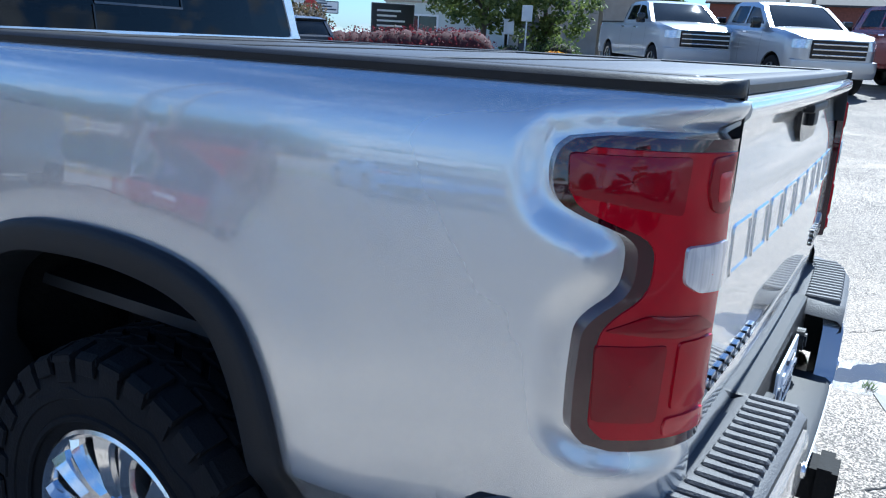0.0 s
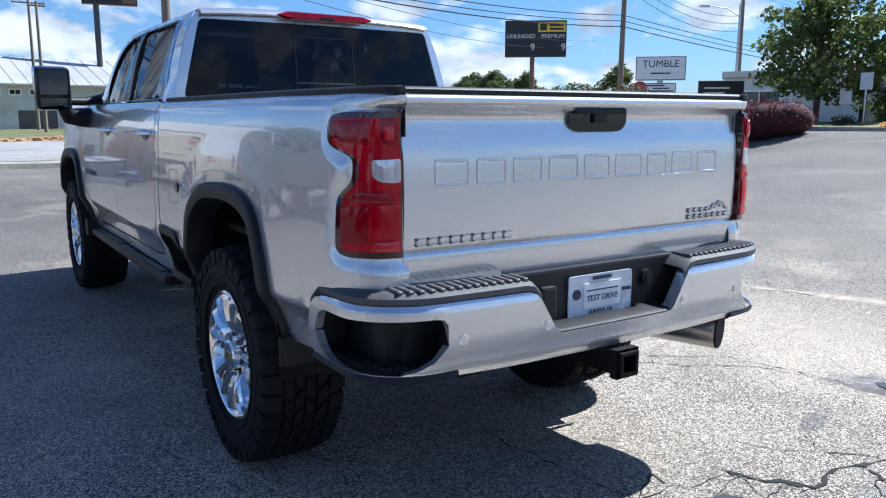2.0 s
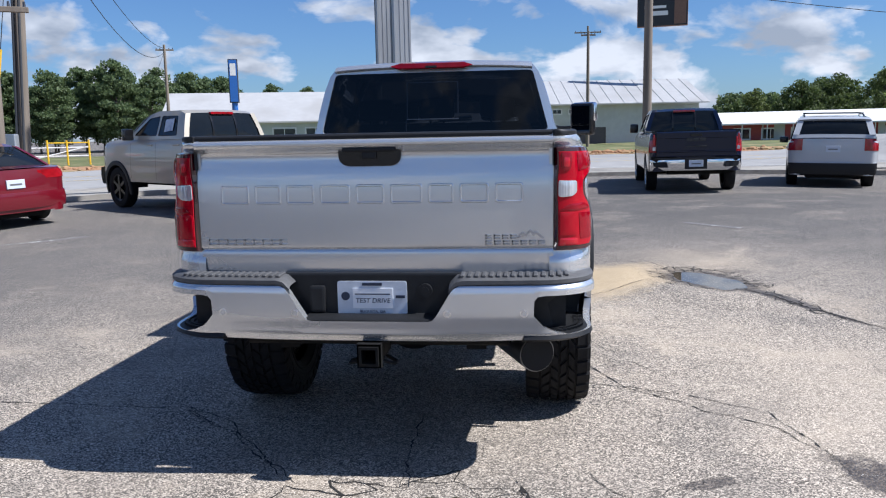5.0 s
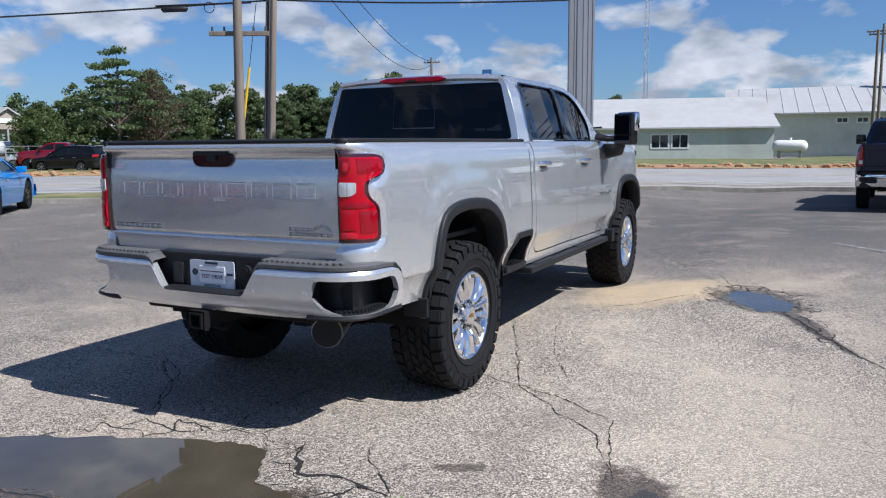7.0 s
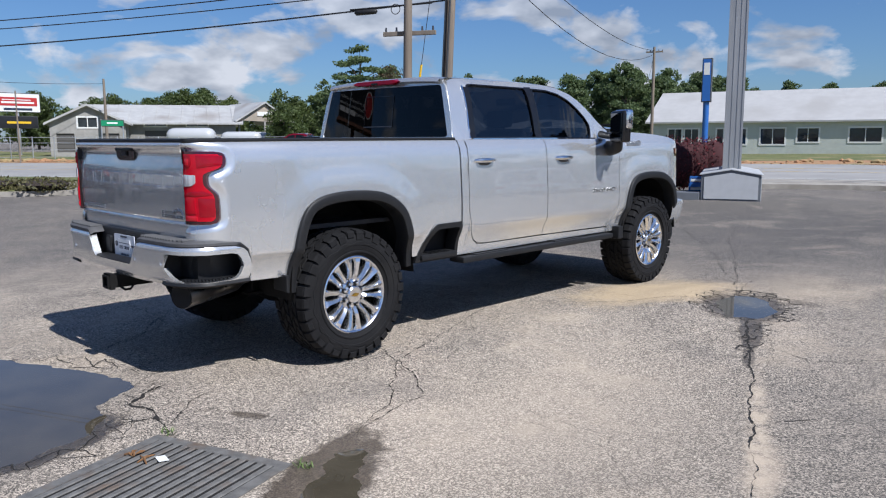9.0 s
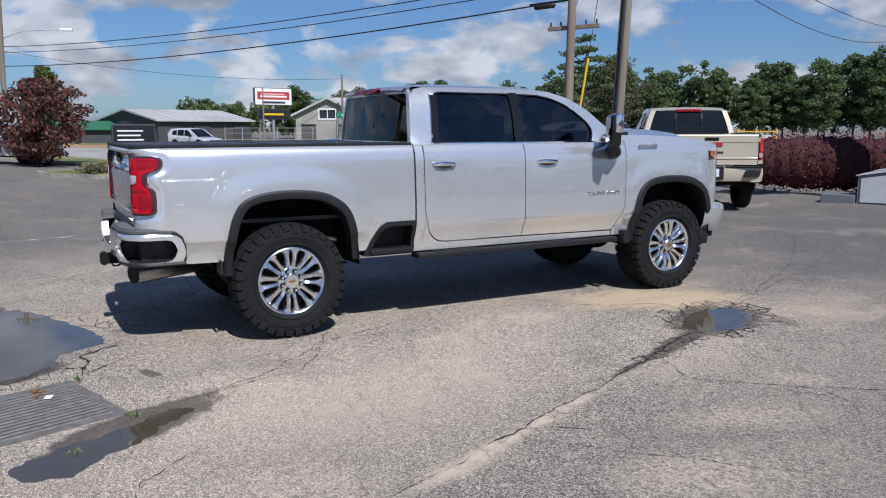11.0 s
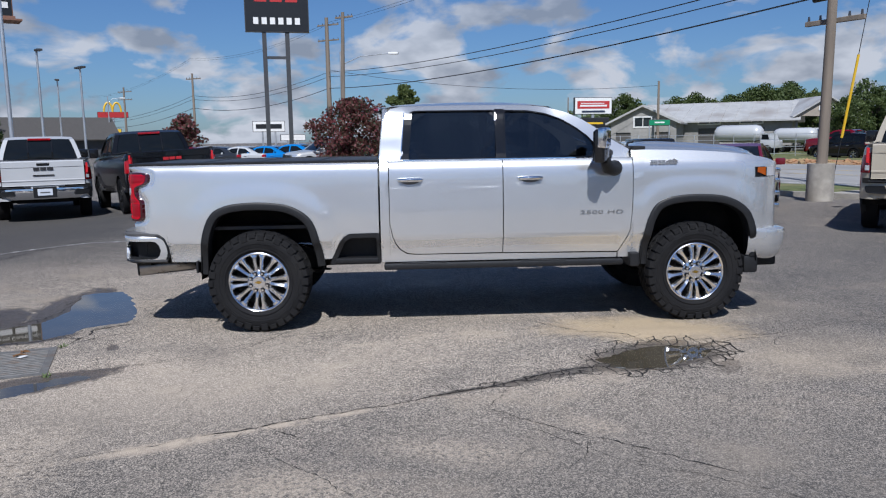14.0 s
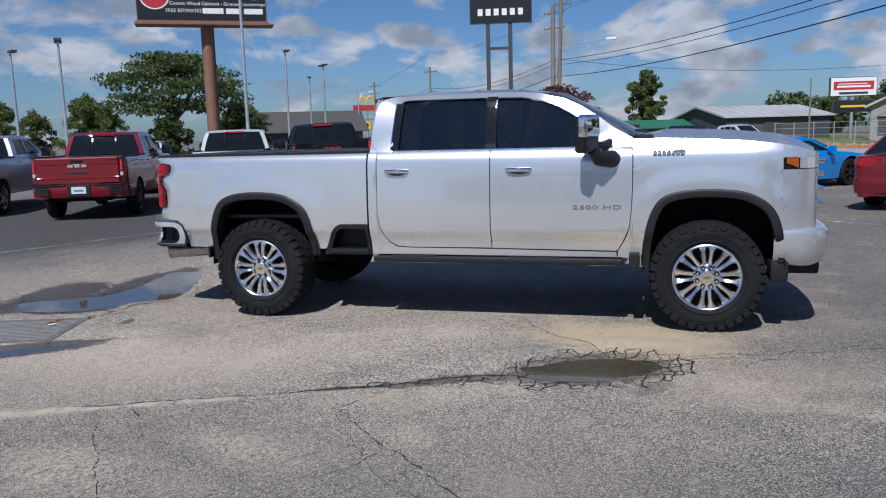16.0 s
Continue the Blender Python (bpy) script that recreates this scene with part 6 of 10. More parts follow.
# drain grate: frame, bars, and a black sheet painting the shaded pit
A, B = Vector((1.41, -1.67)), Vector((2.17, -1.42))
U = (B - A).normalized()
V = Vector((U.y, -U.x))
gm = Matrix(((U.x, V.x, 0, A.x), (U.y, V.y, 0, A.y), (0, 0, 1, GRATE_Z - 0.004), (0, 0, 0, 1)))
grate = thing("drain_grate", "rusty cast iron drain grate set in the asphalt", "drain grate", gm)
SIDE_LEN = 0.80
bm = bmesh.new()
holed(bm, [(-0.03, -0.03), (SIDE_LEN + 0.03, -0.03), (SIDE_LEN + 0.03, SIDE_LEN + 0.03), (-0.03, SIDE_LEN + 0.03)], [[(0.03, 0.03), (SIDE_LEN - 0.03, 0.03), (SIDE_LEN - 0.03, SIDE_LEN - 0.03), (0.03, SIDE_LEN - 0.03)]], lambda u, v: (u, v, 0.010), put2=lambda u, v: (u, v, -0.03))
part("grate_frame", bm, IRON, grate)
for k in range(14):
    v = 0.055 + (SIDE_LEN - 0.11) * k / 13
    bm = bmesh.new()
    box(bm, v - 0.016, v + 0.016, 0.025, SIDE_LEN - 0.025, -0.02, 0.012, 0.004, 1)
    part("grate_bar", bm, IRON, grate)
bm = bmesh.new()
box(bm, 0.0, SIDE_LEN, 0.0, SIDE_LEN, 0.0055, 0.006)
part("drain_pit", bm, OPENING_SHADE, grate)

# litter on the grate
bm = bmesh.new()
prism(bm, [(-0.05, -0.012), (0.03, -0.03), (0.05, 0.012), (-0.03, 0.03)], 0.003, lambda u, v, w: (u, v, w + 0.004 * math.sin(20 * u)))
paper = part("paper_scrap", bm, material("white paper scrap", (0.75, 0.75, 0.73), rough=0.7))
paper.location = (1.70, -1.79, 0.028)
tagged(paper, "small white paper scrap lying on the grate", "litter")
LEAF_LITTER = material("dry leaf", (0.20, 0.10, 0.04), rough=0.8, vary=0.3, scale=40)
rnd = random.Random(5)
for k in range(7):
    bm = bmesh.new()
    a, L = rnd.uniform(0, 3), rnd.uniform(0.05, 0.13)
    tube(bm, [(-L / 2, 0, 0), (0, rnd.uniform(-0.01, 0.01), 0.006), (L / 2, 0, 0)], [0.003, 0.007, 0.002], 5)
    twig = part("pine_straw", bm, LEAF_LITTER)
    twig.location, twig.rotation_euler = (1.58 + rnd.uniform(-0.07, 0.07), -1.86 + rnd.uniform(-0.04, 0.04), 0.028), (0, 0, a)
    tagged(twig, "brown dry straw lying on the grate", "litter", "straw on the grate")

# tufts of weed in the joints
WEED = material("weed", (0.10, 0.15, 0.04), rough=0.7, vary=0.35, scale=30)
for k, (x, y) in enumerate(((2.24, -1.36), (1.38, -1.60), (2.65, -1.7))):
    rnd = random.Random(k)
    bm = bmesh.new()
    for _ in range(26):
        a, L = rnd.uniform(0, 6.28), rnd.uniform(0.012, 0.035)
        c = Vector((rnd.uniform(-0.05, 0.05), rnd.uniform(-0.03, 0.03), 0))
        d = Vector((math.cos(a), math.sin(a), 0.9)) * L
        s = Vector((-math.sin(a), math.cos(a), 0)) * 0.003
        bm.faces.new([bm.verts.new(c + p) for p in (-s, s, d * 0.6 + s, d, d * 0.6 - s)])
    w = part("weed_tuft", bm, WEED)
    w.location = (x, y, ground_z(x, y) + 0.003)
    tagged(w, "small green weed tuft in an asphalt joint", "weed", "weeds", "stuff")

# worn white parking lines
LINE = material("worn white line paint", (0.50, 0.49, 0.46), rough=0.85, vary=0.3, scale=25, second=(0.16, 0.155, 0.15), second_scale=7, second_at=(0.34, 0.48))


def painted_line(a, b, width=0.10):
    a, b = Vector(a), Vector(b)
    s = Vector((-(b - a).y, (b - a).x)).normalized() * width / 2
    bm = bmesh.new()
    k = max(2, int((b - a).length / 0.4))
    rows = []
    for i in range(k + 1):
        p = a + (b - a) * i / k
        rows.append([(q.x, q.y, ground_z(q.x, q.y) + 0.005) for q in (p - s, p + s)])
    sheet(bm, rows)
    tagged(part("parking_line", bm, LINE), "worn white parking line on the asphalt", "road marking", "parking lines", "structure")


for a, b in (((3.0, 7.6), (3.6, 6.7)), ((-1.6, -7.2), (-6.6, -1.0)), ((7.0, 8.4), (7.6, 7.2)), ((-8.0, 5.6), (-6.4, 7.2))):
    painted_line(a, b)

# ---- kerbs, road and verges ----
CONCRETE = material("weathered concrete", (0.33, 0.305, 0.265), rough=0.85, vary=0.2, scale=5, bump=0.3, bump_scale=60, second=(0.22, 0.20, 0.17), second_scale=0.8)
ROAD = material("pale road surface", (0.30, 0.292, 0.28), rough=0.85, vary=0.12, scale=1.2, second=(0.24, 0.235, 0.225), second_scale=0.15)
GRASS = material("verge grass", (0.105, 0.122, 0.038), rough=0.9, vary=0.4, scale=2.2, bump=0.8, bump_scale=25, second=(0.30, 0.24, 0.12), second_scale=0.35)
DIRT = material("red clay dirt", (0.33, 0.185, 0.095), rough=0.95, vary=0.3, scale=3, bump=0.8, bump_scale=12, second=(0.30, 0.25, 0.12), second_scale=0.5)
MULCH = material("bark mulch", (0.14, 0.075, 0.05), rough=0.95, vary=0.4, scale=14, bump=0.8, bump_scale=40)
KERB_LINE = [(-90, -36), (-40, -4.5), (-18.8, 8.6), (-12.4, 12.6), (-7.6, 16.2), (-3.1, 19.3), (1.0, 20.7), (9.0, 21.0), (14.5, 21.3), (30, 23.6), (90, 32)]


def offset_line(line, d):
    out = []
    n = len(line)
    for i, p in enumerate(line):
        a, b = Vector(line[max(0, i - 1)]), Vector(line[min(n - 1, i + 1)])
        t = (b - a).normalized()
        out.append((p[0] - t.y * d, p[1] + t.x * d))
    return out


def band(line, d0, d1, z0, z1, drop=0.0):
    """A strip along a line between two distances; z over the lot's edge; with a front face of the given drop."""
    fine = dense(line, 1.5)
    a, b = offset_line(fine, d0), offset_line(fine, d1)
    bm = bmesh.new()
    rows = []
    for p, q in zip(a, b):
        g = ground_z(*p)
        row = [(p[0], p[1], g + z0), ((p[0] + q[0]) / 2, (p[1] + q[1]) / 2, g + (z0 + z1) / 2), (q[0], q[1], g + z1)]
        if drop:
            row.insert(0, (p[0], p[1], g + z0 - drop))
            row.append((q[0], q[1], g + z1 - drop))
        rows.append(row)
    sheet(bm, rows)
    return bm


for name, bm, mat, label, cat in (
        ("kerb", band(KERB_LINE, 0.0, 0.20, 0.13, 0.13, 0.2), CONCRETE, "pale weathered concrete kerb along the lot", "kerb"),
        ("verge_near", band(KERB_LINE[:4], 0.20, 4.2, 0.115, 0.06, 0.2), GRASS, "thin dry grass verge beside the road", "verge"),
        ("pavement", band(KERB_LINE[3:], 0.20, 4.2, 0.115, 0.06, 0.2), CONCRETE, "pale dusty concrete apron beside the road", "pavement"),
        ("road", band(KERB_LINE, 4.2, 20.0, 0.05, 0.07, 0.1), ROAD, "wide pale grey road past the lot", "road"),
        ("verge_dirt", band(KERB_LINE, 20.0, 24.5, 0.10, 0.17, 0.1), DIRT, "bare red clay strip along the road", "verge"),
        ("verge_far", band(KERB_LINE, 24.5, 60.0, 0.16, 0.02, 0.1), GRASS, "rough green grass beyond the road", "verge")):
    tagged(part(name, bm, mat, smooth=50), label, cat, kind="structure")
WHITE_LINE = material("road line paint", (0.6, 0.6, 0.57), rough=0.8, vary=0.2)
YELLOW_LINE = material("yellow line paint", (0.55, 0.36, 0.04), rough=0.8, vary=0.2)
for d, mat in ((4.6, WHITE_LINE), (10.4, YELLOW_LINE), (13.8, YELLOW_LINE), (19.6, WHITE_LINE)):
    tagged(part("road_line", band(KERB_LINE, d, d + 0.12, 0.062 + 0.001 * d, 0.062 + 0.001 * d), mat), "painted line along the road", "road marking", "road lines", "structure")
# clods of the dug-up clay
rnd = random.Random(8)
bm = bmesh.new()
edge = offset_line(dense(KERB_LINE[1:-1], 0.5), 22.0)
for p in edge:
    for _ in range(7):
        c = Vector((p[0] + rnd.uniform(-1.6, 1.6), p[1] + rnd.uniform(-1.4, 1.4), 0.15 + ground_z(*p)))
        r = rnd.choice((0.05, 0.07, 0.10, 0.14, 0.24))
        bmesh.ops.create_icosphere(bm, subdivisions=1, radius=r, matrix=Matrix.Translation(c) @ Matrix.Diagonal((rnd.uniform(0.7, 1.6), rnd.uniform(0.7, 1.4), rnd.uniform(0.4, 0.8), 1)))
tagged(part("clay_clods", bm, DIRT), "lumps of dug red clay along the road", "soil", kind="stuff")


def island(name, ring, label, mat, height=0.14):
    """A kerbed planting island."""
    bm = bmesh.new()
    pts = dense(ring, 0.4, close=True)
    c = Vector((sum(p[0] for p in pts) / len(pts), sum(p[1] for p in pts) / len(pts)))
    inner = [tuple(c + (Vector(p) - c) * (1 - 0.2 / max(0.5, (Vector(p) - c).length))) for p in pts]
    rows = [[(*p, ground_z(*p) - 0.02) for p in pts], [(*p, ground_z(*p) + height) for p in pts], [(*p, ground_z(*p) + height) for p in inner], [(*p, ground_z(*p) + height - 0.03) for p in inner]]
    sheet(bm, rows, close=True)
    tagged(part(name, bm, CONCRETE), label, "kerb", kind="structure")
    bm = bmesh.new()
    rings = []
    for s, up in ((1.0, -0.03), (0.8, 0.05), (0.5, 0.13), (0.15, 0.16)):
        rings.append([(*(c + (Vector(p) - c) * s), ground_z(*p) + height + up) for p in inner])
    sheet(bm, rings, close=True)
    bm.faces.new([v for v in bm.verts[-len(inner):]])
    tagged(part(name + "_bed", bm, mat, smooth=60), label.replace("kerb", "bed"), "planting bed", kind="structure")


island("island_west", [(-24.5, -1.5), (-20.5, 1.0), (-17.6, 4.2), (-18.0, 5.4), (-20.5, 5.0), (-24.0, 2.6), (-26.0, 0.0)], "low concrete kerb round a grassy island", GRASS)
island("island_east", [(22.2, 16.8), (24.0, 12.0), (27.0, 8.4), (31.0, 8.2), (32.5, 12.5), (29.5, 17.5), (25.0, 19.0)], "concrete kerb round a planted island", GRASS)
island("island_north", [(10.5, 19.6), (14.0, 18.9), (19.5, 19.6), (21.5, 20.8), (15.0, 21.2)], "concrete kerb round a mulched island", MULCH)

# ---- other vehicles ----
AUTO_GLASS = material("dark car glass", (0.008, 0.010, 0.012), rough=0.03, vary=0.1, spec=0.3)
RIM_GREY = material("grey alloy", (0.45, 0.46, 0.48), rough=0.25, metal=1.0)
RIM_BLACK = material("black alloy", (0.02, 0.02, 0.022), rough=0.3, metal=0.5)
TAIL_RED = material("vehicle red lamp", (0.30, 0.004, 0.009), rough=0.1, vary=0.35, coat=0.5, scale=9)
LAMP_CORE = material("bright red lamp element", (0.55, 0.02, 0.025), rough=0.2, vary=0.2, scale=30, coat=0.5)
HEAD_CLEAR = material("vehicle clear lamp", (0.65, 0.67, 0.70), rough=0.1, metal=0.6, vary=0.2, scale=25, coat=1.0)
PAINTS = {
    "tan": paint("tan paint", (0.45, 0.40, 0.31), 0.15, 0.35), "white": paint("white paint", (0.48, 0.49, 0.50), 0.0, 0.3),
    "black": paint("black paint", (0.005, 0.005, 0.006), 0.0, 0.2, 0.45, 0.25), "navy": paint("navy paint", (0.005, 0.010, 0.030), 0.0, 0.2, 0.45, 0.25),
    "red": paint("red paint", (0.175, 0.001, 0.009), 0.2, 0.22), "dark red": paint("dark red paint", (0.15, 0.003, 0.011), 0.1, 0.28),
    "blue": paint("bright blue paint", (0.008, 0.22, 0.62), 0.25, 0.28), "grey": paint("dark grey paint", (0.036, 0.039, 0.046), 0.4, 0.3, 0.7),
    "silver grey": paint("silver grey paint", (0.45, 0.46, 0.48), 0.7, 0.33),
}


def plain_wheel(hub, side, W, R, parent, rim_mat, rim=0.66, spokes=6):
    wheel = new("wheel")
    wheel.parent = parent
    wheel.location = (side * (W - 0.13), hub, R)
    if side < 0:
        wheel.rotation_euler = (0, 0, math.pi)
    bm = bmesh.new()
    prof = [(-0.11, R * rim), (-0.125, R * 0.8), (-0.12, R * 0.95), (-0.09, R), (0.09, R), (0.12, R * 0.95), (0.125, R * 0.8), (0.11, R * rim)]
    sheet(bm, [[(x, r * math.cos(a), r * math.sin(a)) for a in [2 * math.pi * k / 36 for k in range(36)]] for x, r in prof], close=True)
    part("tyre", bm, RUBBER, wheel, smooth=45)
    bm = bmesh.new()
    sheet(bm, [[(x, r * math.cos(a), r * math.sin(a)) for a in [2 * math.pi * k / 36 for k in range(36)]] for x, r in [(0.10, R * rim), (0.118, R * rim * 0.98), (0.105, R * rim * 0.9), (0.04, R * rim * 0.86)]], close=True)
    for k in range(spokes):
        m = Matrix.Rotation(2 * math.pi * k / spokes, 4, "X")
        box(bm, 0.06, 0.105, -R * 0.075, R * 0.075, 0, R * rim * 0.93, 0, 1, m)
    cyl(bm, (0.04, 0, 0), (0.112, 0, 0), R * 0.17, segs=18)
    part("rim", bm, rim_mat, wheel, smooth=35)
    bm = bmesh.new()
    cyl(bm, (0.0, 0, 0), (0.045, 0, 0), R * rim * 0.9, segs=28)
    part("brake", bm, RIM_BLACK, wheel)


def vehicle(name, label, category, body, spec, m, group="", rim_mat=None, bars=None, bumper_mat=None):
    """A car, sport utility or pickup from its side outline: rear axle at y = 0, nose towards y."""
    car = thing(name, label, category, m, group)
    W, R, wb, tail, nose, zb = (spec[k] for k in ("W", "R", "wb", "tail", "nose", "zb"))
    belt, roofline, windows = spec["belt"], spec["roof"], spec["windows"]
    cr, cf, Ra = 0.24, 0.45, R + 0.075
    bumper_mat = bumper_mat or body

    def half(y, z):
        x = W - 0.035 * ((z - 0.85) / 0.5) ** 2
        top = curve_at(belt, y)
        x -= 0.05 * ease(top - 0.09, top, z)
        if y < tail + cr:
            t = min(1, (tail + cr - y) / cr)
            x -= cr * 0.85 * (1 - math.sqrt(1 - t * t))
        if y > nose - cf:
            t = min(1, (y - nose + cf) / cf)
            x -= cf * 0.75 * (1 - math.sqrt(1 - t * t))
        return x
    ys = [tail + cr * (1 - math.cos(k * math.pi / 16)) for k in range(9)] + [tail + cr + (nose - cf - tail - cr) * k / 40 for k in range(1, 40)] + [nose - cf + cf * math.sin(k * math.pi / 16) for k in range(9)]
    for hub in (0, wb):
        ys += [hub + Ra * math.cos(math.pi * k / 14) for k in range(15)] + [hub - Ra - 0.004, hub + Ra + 0.004]
    ys = sorted(set(round(y, 4) for y in ys))
    cols = []
    for y in ys:
        lo = zb
        for hub in (0, wb):
            if abs(y - hub) < Ra:
                lo = max(lo, R + math.sqrt(Ra * Ra - (y - hub) ** 2))
        cols.append((y, lo, max(lo + 0.02, curve_at(belt, y))))
    for s in (-1, 1):
        side = part("body_side", panel(cols, lambda u, z, s=s: (s * half(u, z), u), rows=12, turn_in=0.05), body, car, smooth=40)
        # door gaps and handles
        for y in spec.get("gaps", ()):
            bm = bmesh.new()
            sheet(bm, [[(s * (half(yy, z) + 0.001), yy, z) for yy in (y - 0.004, y + 0.004)] for z in [zb + 0.08 + (curve_at(belt, y) - zb - 0.09) * k / 8 for k in range(9)]])
            part("door_gap", bm, RIM_BLACK, side)
        for y in spec.get("handles", ()):
            bm = bmesh.new()
            z = curve_at(belt, y) - 0.14
            box(bm, min(s * half(y, z) - s * 0.01, s * half(y, z) + s * 0.03), max(s * half(y, z) - s * 0.01, s * half(y, z) + s * 0.03), y - 0.10, y + 0.10, z - 0.016, z + 0.016, 0.008)
            part("door_handle", bm, spec.get("handle_mat", CHROME), side)
        if spec.get("cladding"):
            bm = bmesh.new()
            for hub in (0, wb):
                ring = [[(s * (half(hub + r * math.cos(a), R + r * math.sin(a)) + 0.012), hub + r * math.cos(a), max(zb, R + r * math.sin(a))) for a in [math.pi * k / 16 for k in range(17)]] for r in (Ra - 0.02, Ra + 0.055)]
                sheet(bm, ring)
            sheet(bm, [[(s * (W + 0.0), y, z) for z in (zb - 0.02, zb + 0.12)] for y in (Ra, wb - Ra)])
            part("cladding", bm, BLACK_TRIM, side)
        if spec.get("arch_trim"):
            for hub in (0, wb):
                bm = bmesh.new()
                arc = [math.pi * (k / 20 * 1.16 - 0.08) for k in range(21)]
                sheet(bm, [[(s * (half(hub + r * math.cos(a), min(R + r * math.sin(a), 1.2)) + o), hub + r * math.cos(a), R + r * math.sin(a)) for a in arc] for r, o in ((Ra - 0.03, -0.05), (Ra - 0.03, 0.022), (Ra + 0.03, 0.030), (Ra + 0.062, 0.022), (Ra + 0.068, -0.01))])
                part("arch_trim", bm, BLACK_TRIM, side, "black wheel arch trim", smooth=40)
        # wheel housings
        for hub in (0, wb):
            bm = bmesh.new()
            sheet(bm, [[(s * x, hub + Ra * math.cos(a), R + Ra * math.sin(a)) for a in [math.pi * k / 16 for k in range(17)]] for x in (W - 0.03, W - 0.42)])
            box(bm, min(s * (W - 0.42), s * (W - 0.40)), max(s * (W - 0.42), s * (W - 0.40)), hub - Ra, hub + Ra, zb - 0.05, R + Ra)
            part("wheel_housing", bm, CHASSIS, car)
            plain_wheel(hub, s, W, R, car, rim_mat or RIM_GREY, spokes=spec.get("spokes", 6))
        # mirrors
        y, z = spec["mirror"]
        bm = bmesh.new()
        box(bm, min(s * (W - 0.02), s * (W + 0.20)), max(s * (W - 0.02), s * (W + 0.20)), y - 0.05, y + 0.07, z, z + spec.get("mirror_h", 0.16), 0.03)
        part("door_mirror", bm, spec.get("mirror_mat", body), car, smooth=40)
        # lamps
        z0, z1, w = spec["tail_lamp"]
        bm = bmesh.new()
        grid = []
        for k in range(9):
            y = tail + cr * (1 - math.cos(k * math.pi / 16)) * spec.get("lamp_wrap", 0.7)
            grid.append([(s * (half(y, z) + 0.008), y - 0.008, z) for z in (z0, (z0 + z1) / 2, z1)])
        xr = half(tail, z0)
        grid.insert(0, [(s * (xr - w), tail - 0.012, z) for z in (z0, (z0 + z1) / 2, z1)])
        sheet(bm, grid)
        part("tail_lamp", bm, TAIL_RED, car, "red tail lamp", smooth=50)
        z0, z1, w = spec["head_lamp"]
        bm = bmesh.new()
        grid = [[(s * (half(nose, z) - w), nose + 0.012, z) for z in (z0, z1)]]
        for k in range(8, 2, -1):
            y = nose - cf + cf * math.sin(k * math.pi / 16)
            grid.append([(s * (half(y, z) + 0.008), y + 0.008, z) for z in (z0, z1)])
        sheet(bm, grid)
        part("headlamp", bm, HEAD_CLEAR, car, "clear headlamp", smooth=50)
    # tail and nose faces
    for name_, y, zlo, zhi in (("tail_panel", tail, zb + 0.02, curve_at(belt, tail)), ("nose_panel", nose, zb + 0.02, curve_at(belt, nose))):
        bm = bmesh.new()
        d = -1 if y == tail else 1
        rows = []
        for k in range(9):
            z = zlo + (zhi - zlo) * k / 8
            xw = half(y, z)
            rows.append([(xw * a / 6, y + d * 0.03 * (1 - (a / 6) ** 2) * (0.4 + 0.6 * math.sin(math.pi * k / 8)), z) for a in range(-6, 7)])
        rows.append([(p[0], p[1] - d * 0.08, p[2]) for p in rows[-1]])
        sheet(bm, rows)
        part(name_, bm, body, car, smooth=50)
    # bumpers
    for side_, y, (z0, z1) in ((-1, tail, spec["bumper"]), (1, nose, spec.get("front_bumper", spec["bumper"]))):
        bm = bmesh.new()
        rows = []
        for a in range(-10, 11):
            t = a / 10
            x = (W - 0.03) * math.sin(t * math.pi / 2 * 0.98)
            yy = y + side_ * (0.07 - 0.16 * (1 - math.cos(t * math.pi / 2)))
            rows.append([(x, yy - side_ * 0.09, z1), (x, yy, z1 - 0.02), (x * 1.01, yy + side_ * 0.015, (z0 + z1) / 2), (x, yy - side_ * 0.02, z0 + 0.02), (x, yy - side_ * 0.10, z0)])
        sheet(bm, rows)
        part("bumper", bm, bumper_mat, car, smooth=50)
    bm = bmesh.new()
    z0, z1 = spec["grille"]
    box(bm, -W * 0.62, W * 0.62, nose - 0.05, nose + 0.045, z0, z1, 0.02)
    part("grille", bm, GLOSS_BLACK, car)
    for k in range(3):
        bm = bmesh.new()
        z = z0 + (z1 - z0) * (k + 0.7) / 3.4
        box(bm, -W * 0.6, W * 0.6, nose + 0.03, nose + 0.06, z - 0.015, z + 0.015, 0.006)
        part("grille_bar", bm, CHROME, car)
    bm = bmesh.new()
    zp = spec["plate_z"]
    box(bm, -0.153, 0.153, tail - spec.get("plate_out", 0.06), tail - spec.get("plate_out", 0.06) + 0.03, zp, zp + 0.15, 0.004, 1)
    part("plate", bm, PLATE_WHITE, car, "white plate with blank bars")
    bm = bmesh.new()
    box(bm, -0.10, 0.10, tail - spec.get("plate_out", 0.06) - 0.003, tail - spec.get("plate_out", 0.06) + 0.01, zp + 0.055, zp + 0.085)
    part("plate_bar", bm, BADGE_GREY, car)
    if spec.get("cladding"):
        for yy, d in ((tail, -1), (nose, 1)):
            bm = bmesh.new()
            rows = []
            for a in range(-10, 11):
                t = a / 10
                x = (W - 0.02) * math.sin(t * math.pi / 2 * 0.98)
                y = yy + d * (0.085 - 0.16 * (1 - math.cos(t * math.pi / 2)))
                rows.append([(x, y - d * 0.05, 0.60), (x, y + d * 0.006, 0.58), (x, y + d * 0.012, 0.45), (x * 0.98, y - d * 0.02, 0.32), (x * 0.95, y - d * 0.12, 0.28)])
            sheet(bm, rows)
            part("lower_bumper", bm, BLACK_TRIM, car, "black lower bumper", smooth=45)
    # underside
    bm = bmesh.new()
    box(bm, -W + 0.42, W - 0.42, tail + 0.2, nose - 0.2, zb - 0.08, zb + 0.06)
    part("underside", bm, CHASSIS, car)
